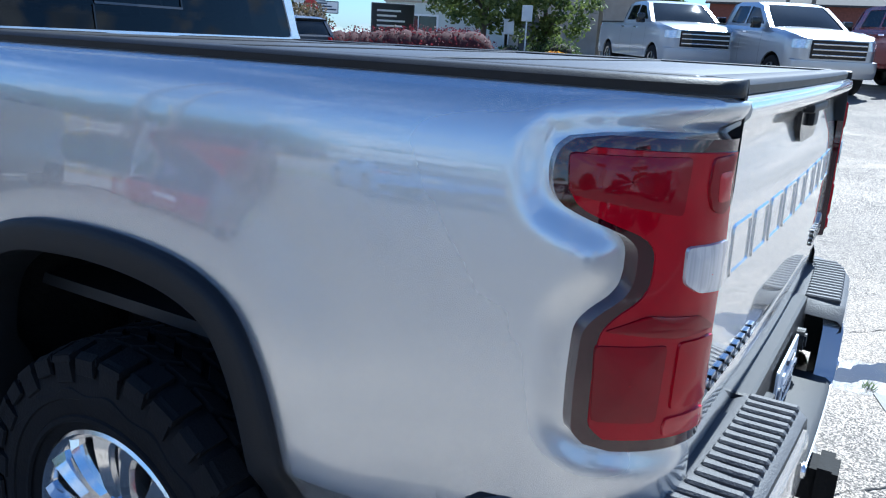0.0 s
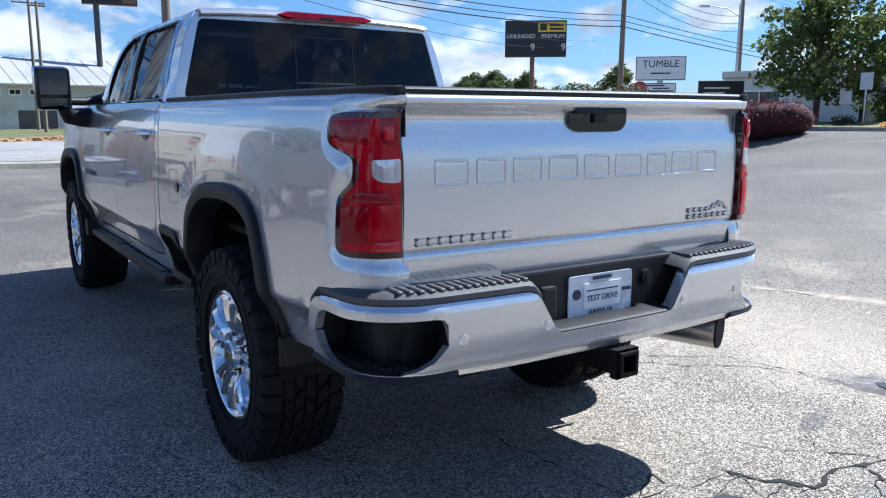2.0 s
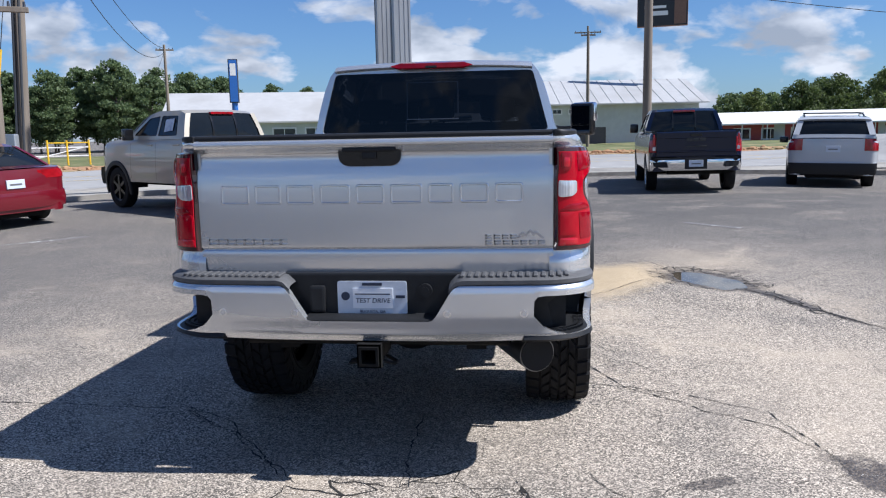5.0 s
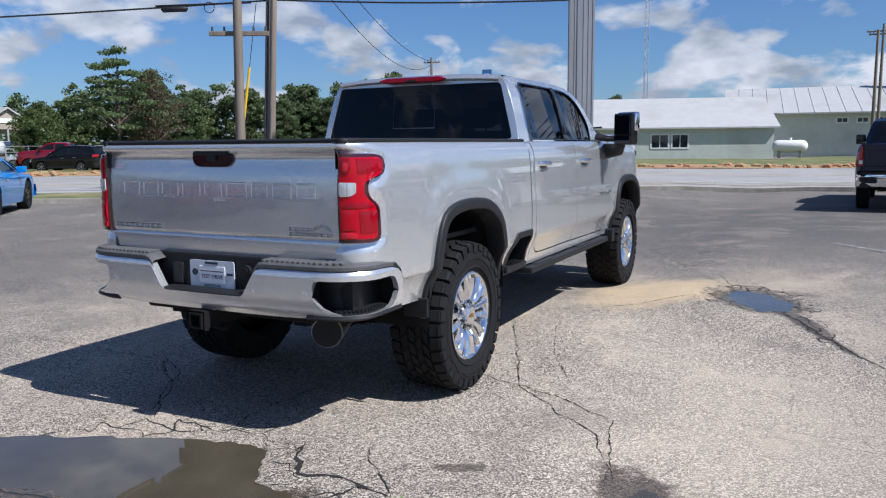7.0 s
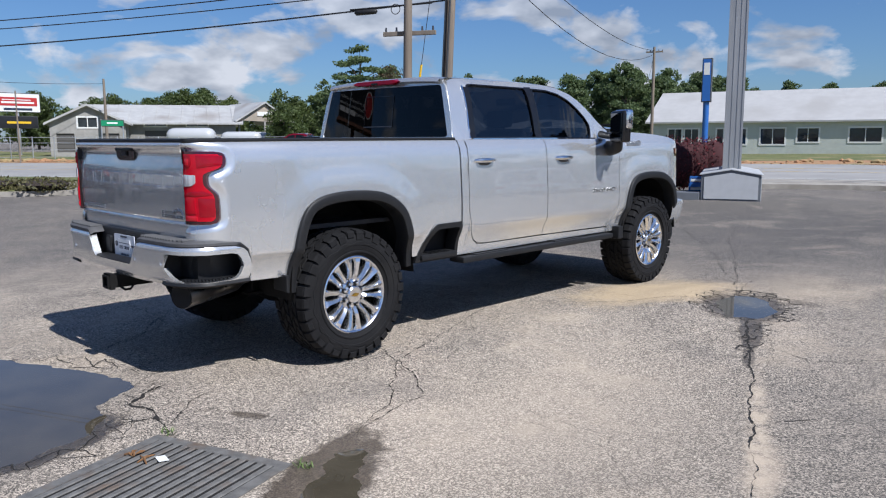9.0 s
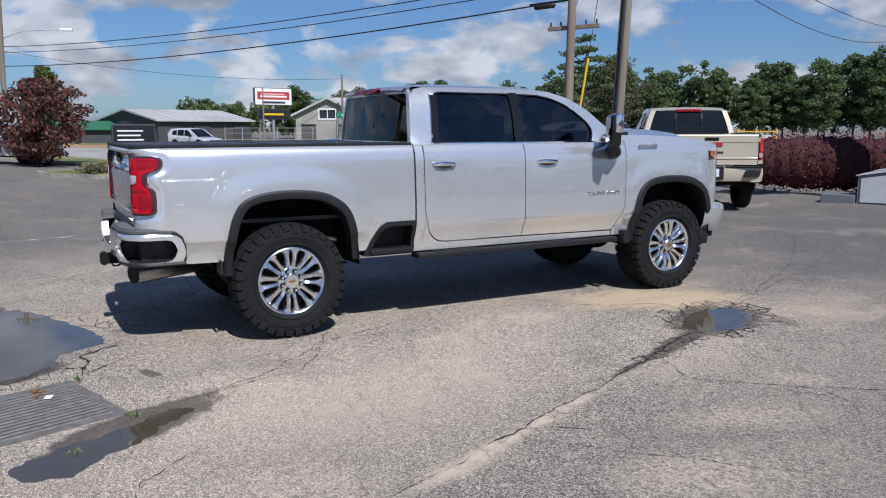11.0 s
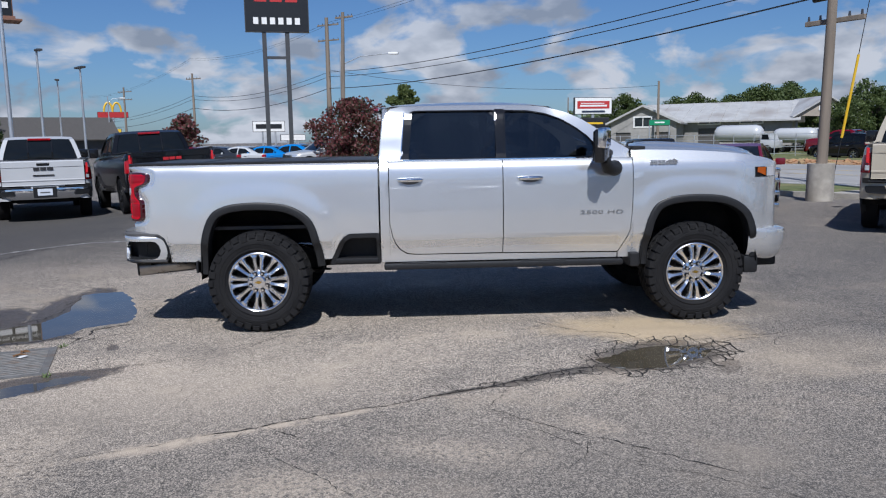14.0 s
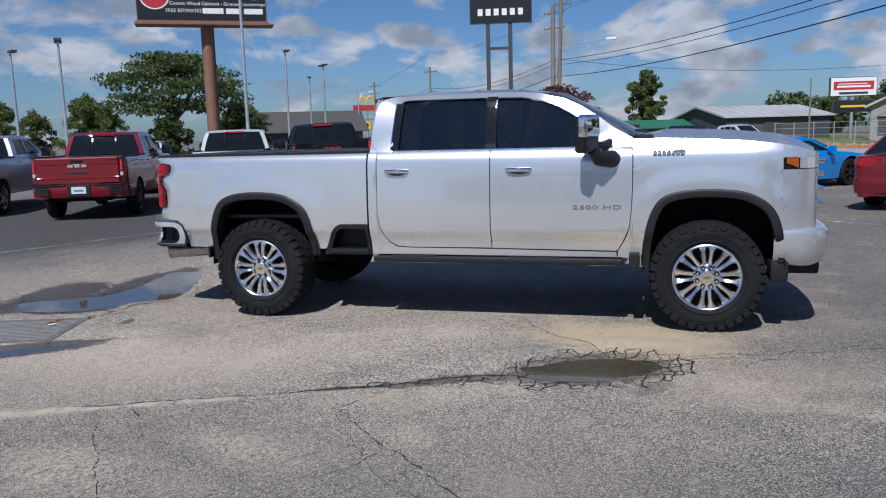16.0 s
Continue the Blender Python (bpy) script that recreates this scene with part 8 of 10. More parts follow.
# gas delivery lorries by the long shed
def tank_lorry(m, group):
    m = m @ Matrix.Diagonal((0.88, 0.88, 0.88, 1))
    lorry = thing("tank_lorry", "white gas delivery lorry with a round tank", "lorry", m, group)
    bm = bmesh.new()
    prof = [(-2.6, 0.05), (-2.55, 0.5), (-2.3, 0.75), (-1.9, 0.86), (1.6, 0.86), (2.0, 0.75), (2.25, 0.5), (2.3, 0.05)]
    sheet(bm, [[(r * math.cos(a), y, 2.02 + r * math.sin(a)) for a in [2 * math.pi * k / 20 for k in range(20)]] for y, r in prof], close=True)
    part("tank", bm, PAINTS["white"], lorry, smooth=50)
    bm = bmesh.new()
    box(bm, -0.95, 0.95, 2.5, 3.9, 0.6, 1.35, 0.1)
    prism(bm, [(2.5, 1.3), (3.55, 1.3), (3.3, 2.0), (2.55, 2.05)], 1.8, lambda u, v, w: (w - 0.9, u, v))
    part("lorry_cab", bm, PAINTS["white"], lorry, smooth=30)
    bm = bmesh.new()
    prism(bm, [(2.6, 1.4), (3.4, 1.4), (3.22, 1.9), (2.65, 1.92)], 1.82, lambda u, v, w: (w - 0.91, u, v))
    part("cab_glass", bm, AUTO_GLASS, lorry)
    bm = bmesh.new()
    box(bm, -0.5, 0.5, -2.5, 3.8, 0.55, 0.85)
    part("lorry_frame", bm, CHASSIS, lorry)
    for y in (-1.4, 3.2):
        for s in (-1, 1):
            plain_wheel(y, s, 1.0, 0.45, lorry, RIM_GREY)
    return lorry


first = tank_lorry(stand(-59.4, 31.0, 40), "lorries by the shed")
for x, y in ((-60.0, 36.4), (-60.2, 39.6)):
    copy_thing(first, stand(x, y, 40) @ Matrix.Diagonal((0.88, 0.88, 0.88, 1)))

# ---- plants ----
def leaf_material(name, dark, light):
    m = bpy.data.materials.new(name)
    m.use_nodes = True
    n, l = m.node_tree.nodes, m.node_tree.links
    b = n["Principled BSDF"]
    geo = n.new("ShaderNodeNewGeometry")
    mixc = n.new("ShaderNodeMix")
    mixc.data_type = "RGBA"
    l.new(geo.outputs["Random Per Island"], mixc.inputs["Factor"])
    mixc.inputs["A"].default_value, mixc.inputs["B"].default_value = (*dark, 1), (*light, 1)
    l.new(mixc.outputs["Result"], b.inputs["Base Color"])
    b.inputs["Roughness"].default_value = 0.6
    tr, add = n.new("ShaderNodeBsdfTranslucent"), n.new("ShaderNodeMixShader")
    l.new(mixc.outputs["Result"], tr.inputs["Color"])
    add.inputs[0].default_value = 0.45
    l.new(b.outputs[0], add.inputs[1])
    l.new(tr.outputs[0], add.inputs[2])
    l.new(add.outputs[0], n["Material Output"].inputs["Surface"])
    return m


LEAF = leaf_material("green leaves", (0.045, 0.073, 0.019), (0.132, 0.174, 0.052))
LEAF_LIGHT = leaf_material("light green leaves", (0.053, 0.086, 0.021), (0.180, 0.217, 0.064))
NEEDLE = leaf_material("pine needles", (0.067, 0.109, 0.046), (0.172, 0.227, 0.090))
BLOSSOM = leaf_material("dark red blossom and leaves", (0.032, 0.052, 0.020), (0.27, 0.075, 0.085))
RED_LEAF = leaf_material("dark red hedge leaves", (0.05, 0.010, 0.014), (0.22, 0.035, 0.045))
RUST_LEAF = leaf_material("rusty shrub leaves", (0.050, 0.046, 0.022), (0.150, 0.105, 0.058))
BARK = material("tree bark", (0.11, 0.085, 0.065), rough=0.9, vary=0.35, scale=6, bump=0.8, bump_scale=20, stretch=(1, 1, 0.3))


def leaves(clumps, count, size, seed):
    """Many small leaf clumps spread over the given (centre, radii) lobes, as vertices and faces."""
    rnd = np.random.RandomState(seed)
    weights = np.array([r[0] * r[1] + r[1] * r[2] for _, r in clumps])
    pick = rnd.choice(len(clumps), count, p=weights / weights.sum())
    c = np.array([clumps[i][0] for i in pick])
    r = np.array([clumps[i][1] for i in pick])
    d = rnd.normal(size=(count, 3))
    d /= np.linalg.norm(d, axis=1)[:, None]
    p = c + d * r * (rnd.uniform(0.15, 1.25, (count, 1)) ** 0.6)
    a = rnd.normal(size=(count, 3)) + d * 0.5
    a /= np.linalg.norm(a, axis=1)[:, None]
    u = np.cross(a, rnd.normal(size=(count, 3)))
    u /= np.linalg.norm(u, axis=1)[:, None]
    v = np.cross(a, u)
    s = size * rnd.uniform(0.5, 1.3, (count, 1))
    verts = np.concatenate([p - u * s - v * s * 0.3, p + v * s * 0.6, p + u * s - v * s * 0.2, p - v * s * 0.7], axis=0)
    k = np.arange(count)
    faces = np.stack([k, k + count, k + 2 * count, k + 3 * count], axis=1)
    return verts, faces


def crown_part(name, clumps, count, size, seed, mat, parent):
    verts, faces = leaves(clumps, count, size, seed)
    me = bpy.data.meshes.new(name)
    me.from_pydata(verts.tolist(), [], faces.tolist())
    me.materials.append(mat)
    ob = new(name, me)
    ob.parent = parent
    return ob


def tree(name, label, height, spread, trunk, lobes, count, size, seed, mat, m, group, pine=False, bare=0.3, tiers=False):
    """A tapered trunk with limbs that carry uneven lobes of leaves."""
    rnd = random.Random(seed)
    ob = thing(name, label, "tree", m, group)
    bm = bmesh.new()
    lean = [Vector((rnd.uniform(-0.04, 0.04) * height * t, rnd.uniform(-0.04, 0.04) * height * t, height * t)) for t in (0, 0.25, 0.5, 0.75, 0.95)]
    tube(bm, lean, [trunk, trunk * 0.8, trunk * 0.6, trunk * 0.35, trunk * 0.1], 8)
    clumps = []
    n = lobes * 3 if pine else int(lobes * (2.4 if tiers else 4.5))
    for k in range(n):
        t = bare + (1 - bare) * (k + 0.5) / n
        a = k * 2.4 + rnd.uniform(-0.5, 0.5)
        if pine:
            reach = spread * (1 - 0.86 * (t - bare) / (1 - bare)) * rnd.choice((0.25, 0.6, 0.9, 1.1))
            rr = (0.12 * spread + reach * 0.26, 0.12 * spread + reach * 0.26, height * 0.030 * rnd.uniform(0.8, 1.5))
        elif tiers:
            # flat spreading boughs in tiers, widest in the middle
            reach = spread * (0.55 + 0.5 * math.sin(math.pi * min(1.0, (t - bare) / (1 - bare) * 0.9 + 0.25))) * rnd.choice((0.3, 0.6, 0.85, 1.0, 1.1)) * (1.0 if t < 0.9 else 0.6)
            rr = (spread * rnd.uniform(0.18, 0.32), spread * rnd.uniform(0.18, 0.32), spread * rnd.uniform(0.04, 0.075))
        else:
            # lobes fill an egg-shaped crown, most of them small and near its outside
            reach = spread * math.sqrt(max(0.03, 1 - (2 * (t - bare) / (1 - bare) - 0.85) ** 2 * 0.85)) * rnd.choice((0.2, 0.5, 0.8, 0.95, 1.1)) * rnd.uniform(0.85, 1.1)
            rr = tuple(spread * rnd.uniform(0.13, 0.30) for _ in range(2)) + (spread * rnd.uniform(0.09, 0.20),)
        c = Vector((math.cos(a) * reach * 0.8, math.sin(a) * reach * 0.8, height * t * 0.97 + rnd.uniform(-0.04, 0.04) * height))
        clumps.append((tuple(c), rr))
        if k % (3 if pine else 4) == 0:
            start = Vector((0, 0, max(height * bare * 0.8, c.z - reach * 0.6)))
            tube(bm, [start, (start + c) / 2 + Vector((0, 0, reach * 0.1)), c], [trunk * 0.35, trunk * 0.2, trunk * 0.06], 5)
    part("trunk", bm, BARK, ob, smooth=60)
    crown_part("crown", clumps, count, size, seed, mat, ob)
    return ob


def planted(x, y, turn=0.0, s=1.0, tall=1.0, up=0.0):
    if y < -9:
        tall *= 1.08
    return Matrix.Translation((x, y, ground_z(x, y) + up - 0.05)) @ Matrix.Rotation(turn, 4, "Z") @ Matrix.Diagonal((s, s, s * tall, 1))


def scatter(template, spots, base_height, rnd):
    """Copies of a tree at (x, y, height of its top)."""
    for x, y, top in spots:
        s = top / base_height * (0.8 if x > 20 and y > 60 else 1.0)
        c = copy_thing(template, Matrix.Identity(4))
        c.matrix_world = planted(x, y, rnd.uniform(0, 6.28), s * rnd.uniform(0.95, 1.05))


rnd = random.Random(21)
oak = tree("oak_tree", "broad green oak in the distance", 8.0, 4.0, 0.22, 15, 11000, 0.17, 1, LEAF, planted(31.7, 90.5, 0, 0.78), "distant trees", bare=0.12)
oak_b = tree("oak_tree", "round green tree in the distance", 8.0, 3.5, 0.2, 13, 10000, 0.16, 2, LEAF_LIGHT, planted(37.4, 82.9, 0, 0.85), "distant trees", bare=0.08)
pine = tree("pine_tree", "tall dark pine in the distance", 11.0, 3.2, 0.2, 18, 11000, 0.16, 3, NEEDLE, planted(-57.6, 93.0, 0, 1.0), "distant pines", bare=0.18)
cedar = tree("cedar_tree", "tall pointed cedar in the distance", 11.0, 3.6, 0.2, 26, 12000, 0.17, 4, NEEDLE, planted(47.1, 89.4, 0, 1.05), "distant pines", pine=True, bare=0.12)
scatter(oak, ((37.1, 93.9, 8.6), (52.7, 92.1, 8.0), (61.9, 98.3, 8.4), (55.3, 78.7, 7.2), (55.0, 72.8, 8.0), (33.9, 131.4, 8.4), (42.5, 139.5, 9), (40.2, 108.7, 9.6), (62, 86.3, 8.8)), 8.0, rnd)
scatter(oak_b, ((72.1, 91.3, 7.2), (55.4, 96.4, 10.5), (67.5, 82.1, 8.8), (57.9, 77, 4.4), (56, 53.2, 6.2), (45, 98, 8), (49, 84, 6.5), (83.9, 24.1, 7.4), (28, 96, 7.2)), 8.0, rnd)
scatter(cedar, ((58.0, 92.0, 9.0), (67.8, 24.8, 10.6)), 11.0, rnd)
scatter(pine, ((-54.1, 91.2, 11), (-53.8, 97.1, 10.8), (-48.7, 94.1, 9.6), (-50.6, 115.2, 10.8), (-40.7, 119, 10), (-58, 86.7, 10.3), (-51.7, 90.8, 11.2), (-52, 102, 11.6), (-52.2, 113.3, 11.8), (-51, 125, 11.9), (-47.3, 137, 10.8), (-45, 108, 10), (-36, 122, 9.6), (-30, 126, 9.4), (-56, 120, 12)), 11.0, rnd)
scatter(pine, ((-70.2, 63.9, 10.6), (-74.7, 73.6, 8.4), (-74.6, 76.6, 9.0), (-72.2, 78.8, 8.0), (-64.8, 82.3, 8.4), (-63, 86.3, 9.8), (-59.6, 86.2, 8.4), (-68, 80, 8.9), (-78, 70, 8.0), (-66, 88, 9.4), (-61, 92, 9.0), (-71, 71, 7.8)), 11.0, rnd)
scatter(oak, ((-123.7, 51.5, 8.6), (-120, 59.4, 9.2), (-126.2, 69.1, 9.8), (-76.7, 54, 6.4), (-130, 25.8, 6.6), (-117.1, 37.4, 8.2), (-114.7, 44.9, 7.6), (-121.1, 56.2, 8), (-109.9, 56.7, 8.4), (-57.9, 39.6, 4.6), (-88.8, -49.5, 5.2), (-88.2, -51.5, 5.2)), 8.0, rnd)
scatter(oak_b, ((-44, -43.7, 4.0), (-42.6, -37.7, 4.6), (-51.4, -42.8, 4.3), (-49.7, -52.3, 4.8), (-46, -40.5, 4.7), (-125, 30, 6), (-112, 50, 7.2), (-105, 62, 7.4)), 8.0, rnd)
tree("pine_tree", "tall ragged pine with brownish lower limbs across the road", 12.4, 4.4, 0.28, 20, 7000, 0.17, 6, NEEDLE, planted(-67.5, 57.0), "distant pines", bare=0.30, tiers=True)
tree("oak_tree", "brownish thin tree beside the tall pine", 10.0, 3.9, 0.25, 14, 4200, 0.13, 7, RUST_LEAF, planted(-66.0, 60.5), "distant trees", bare=0.25)
tree("oak_tree", "large umbrella-shaped dark green tree behind the billboard", 8.8, 6.4, 0.42, 26, 15000, 0.15, 8, LEAF, planted(-54.7, -38.2), "large trees", bare=0.46, tiers=True)
tree("oak_tree", "green tree at the lot's far edge", 4.4, 2.0, 0.22, 11, 5000, 0.18, 9, LEAF, planted(-58.5, -34.0), "large trees", bare=0.3)
tree("oak_tree", "low round tree under the umbrella-shaped one", 3.5, 2.2, 0.15, 11, 5000, 0.16, 15, LEAF, planted(-52.0, -36.9), "large trees", bare=0.05)
tree("planted_tree", "leafy green tree on the planted island", 5.4, 2.9, 0.17, 14, 8000, 0.11, 10, LEAF_LIGHT, planted(26.9, 14.5, 0, 1.0), "", bare=0.28)
tree("planted_tree", "leafy green tree behind the island's post signs", 5.0, 2.2, 0.14, 11, 5000, 0.11, 12, LEAF_LIGHT, planted(29.6, 13.0, 0, 1.0), "", bare=0.2)
tree("oak_tree", "upright light green tree beyond the far cars", 12.6, 4.2, 0.3, 18, 16000, 0.25, 14, LEAF_LIGHT, planted(-151.8, 2.1), "large trees", bare=0.05)
tree("crape_myrtle", "dark red flowering shrub tree", 3.9, 2.15, 0.08, 22, 9500, 0.085, 11, BLOSSOM, planted(-32.0, -1.2), "flowering trees", bare=0.15)
tree("crape_myrtle", "red flowering shrub tree beyond the car row", 3.4, 1.7, 0.08, 14, 3000, 0.12, 13, BLOSSOM, planted(-50.0, -14.5), "flowering trees", bare=0.15)


def wood(label, line, low, high, depth, count, size, seed, mat):
    """A far wood: overlapping crowns of uneven height along a line, several deep."""
    rnd = random.Random(seed)
    pts = dense(line, 1.6)
    clumps = []
    for x, y in pts:
        for _ in range(3):
            px, py = x + rnd.uniform(-depth, depth), y + rnd.uniform(-depth, depth)
            top = rnd.uniform(low, high)
            for k in range(5):
                r = rnd.uniform(0.5, 1.2)
                h = top * (0.25 + 0.75 * (k + rnd.random() * 0.6) / 5)
                clumps.append(((px + rnd.uniform(-1.2, 1.2), py + rnd.uniform(-1.2, 1.2), min(top, h)), (r, r, r * rnd.uniform(0.5, 0.8))))
    verts, faces = leaves(clumps, count, size, seed)
    me = bpy.data.meshes.new("woodland")
    me.from_pydata(verts.tolist(), [], faces.tolist())
    me.materials.append(mat)
    tagged(new("woodland", me), label, "woodland", kind="stuff")


WOOD_LEAF = leaf_material("mixed woodland leaves", (0.064, 0.100, 0.037), (0.162, 0.212, 0.077))
wood("dense green pines and oaks beyond the road", [(-82, 60), (-72, 76), (-64, 90), (-56, 112), (-50, 138)], 7.0, 10.8, 3.0, 80000, 0.24, 31, WOOD_LEAF)
wood("dense green trees behind the long white building", [(-50, 122), (-36, 130), (-20, 134), (-4, 132)], 6.0, 9.0, 3.0, 20000, 0.32, 32, WOOD_LEAF)
wood("green woods beyond the shops", [(26, 104), (40, 106), (56, 102), (74, 96), (84, 84)], 3.4, 6.4, 3.0, 24000, 0.3, 33, WOOD_LEAF)
wood("low green woods behind the grey sheds", [(-128, 22), (-122, 40), (-116, 52), (-106, 64), (-92, 70)], 4.0, 7.0, 3.0, 18000, 0.32, 34, WOOD_LEAF)


def hedge(name, label, lobes, count, size, seed, mat, m=None, category="hedge", core=(0.03, 0.022, 0.018), fill=0.8):
    """A clipped hedge of many small leaves over solid dark cores."""
    ob = thing(name, label, category, m)
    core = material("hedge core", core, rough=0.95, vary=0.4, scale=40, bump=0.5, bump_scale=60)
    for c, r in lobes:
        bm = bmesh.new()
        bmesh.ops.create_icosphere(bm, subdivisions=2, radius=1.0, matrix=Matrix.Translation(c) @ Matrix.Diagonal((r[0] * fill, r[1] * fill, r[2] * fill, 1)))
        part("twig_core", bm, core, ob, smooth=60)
    crown_part("leaves", lobes, count, size, seed, mat, ob)
    return ob


rnd = random.Random(4)
lobes = []
for k in range(13):
    t = k / 12
    x, y = 17.35 + (20.2 - 17.35) * t, 15.3 + (11.2 - 15.3) * t
    bank = (0.026 * (x - 1) + 0.0013 * (x - 1) ** 2) * (1 - 0.75 * ease(7, 13, y) * ease(18, 14, x)) - ground_z(x, y)
    lobes.append(((x, y, ground_z(x, y) + 0.42 + bank / 2), (0.75, 0.75, 0.56 + bank / 2 + rnd.uniform(-0.05, 0.05))))
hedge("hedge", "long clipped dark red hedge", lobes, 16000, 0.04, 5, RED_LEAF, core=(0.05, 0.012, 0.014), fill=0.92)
lobes = []
for k in range(9):
    x, y = -6.0 + 2.2 * k / 8, 14.0 + 1.6 * k / 8
    lobes.append(((x, y, 0.85), (0.55, 0.55, 0.66 + rnd.uniform(-0.04, 0.04))))
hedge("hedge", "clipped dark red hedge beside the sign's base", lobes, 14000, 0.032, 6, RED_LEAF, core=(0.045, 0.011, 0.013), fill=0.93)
hedge("shrub", "rusty shrubs behind the parked cars", [((15 + 1.3 * k, 20.2 + 0.4 * math.sin(k), 1.0 + ground_z(15 + k, 20)), (0.9, 0.8, 0.85 + 0.2 * math.sin(2 * k))) for k in range(7)], 9000, 0.07, 7, RUST_LEAF, category="shrub")
hedge("shrub", "green shrubs on the planted island", [((27.5 + 0.9 * k, 11.2 + 0.7 * k, 1.25), (0.7, 0.7, 0.5)) for k in range(4)] + [((25.6, 12.6, 1.15), (0.6, 0.5, 0.35))], 6000, 0.05, 8, LEAF, category="shrub")
hedge("flower_bed", "small orange and yellow flowers on the island", [((25.4, 10.6, 1.12), (0.5, 0.5, 0.22))], 900, 0.04, 9, leaf_material("orange flowers", (0.6, 0.12, 0.01), (0.75, 0.45, 0.03)), category="flowers")
hedge("shrub", "low shrubs on the grassy island", [((-22.5 + 1.1 * k, 0.6 + 0.95 * k, 0.3), (0.95, 0.85, 0.20)) for k in range(5)], 6000, 0.05, 10, leaf_material("olive ground cover", (0.09, 0.09, 0.035), (0.22, 0.20, 0.09)), category="shrub")

# ---- buildings ----
WHITE_WALL = material("pale painted metal wall", (0.50, 0.53, 0.48), rough=0.6, vary=0.06, scale=2, second=(0.41, 0.43, 0.39), second_scale=0.3)
WHITE_ROOF = material("pale metal roof", (0.43, 0.425, 0.415), rough=0.45, vary=0.06, scale=1.5, second=(0.37, 0.36, 0.345), second_scale=0.25)
GREY_WALL = material("grey metal wall", (0.30, 0.29, 0.27), rough=0.7, vary=0.12, scale=3, second=(0.22, 0.21, 0.19), second_scale=0.4)
GREY_ROOF = material("grey metal roof", (0.42, 0.42, 0.41), rough=0.5, vary=0.1, scale=2, second=(0.30, 0.28, 0.26), second_scale=0.3)
DARK_WALL = material("dark grey wall", (0.055, 0.058, 0.062), rough=0.7, vary=0.12, scale=3)
SHINGLE = material("dark roof shingles", (0.07, 0.065, 0.06), rough=0.9, vary=0.25, scale=6, bump=0.4, bump_scale=8)
TAN_WALL = material("tan stucco wall", (0.36, 0.31, 0.25), rough=0.85, vary=0.1, scale=2, second=(0.27, 0.235, 0.19), second_scale=0.4)
BRICK_WALL = material("red brick wall", (0.22, 0.075, 0.05), rough=0.85, vary=0.25, scale=9, bump=0.4, bump_scale=30)
RED_TRIM = material("faded red trim", (0.32, 0.06, 0.05), rough=0.7, vary=0.15, scale=3)
GREEN_ROOF = material("green metal roof", (0.03, 0.14, 0.07), rough=0.5, vary=0.1)
PANE = material("dark window pane", (0.02, 0.026, 0.03), rough=0.04, vary=0.15, spec=0.7)
WHITE_TRIM = material("white trim", (0.7, 0.7, 0.68), rough=0.6, vary=0.06)
# shade on the set-back doors is part of this dark colour
SHADOW_DOOR = material("roller door darkened as in shade", (0.09, 0.085, 0.08), rough=0.7, vary=0.15, scale=1, stretch=(0.2, 0.2, 8))


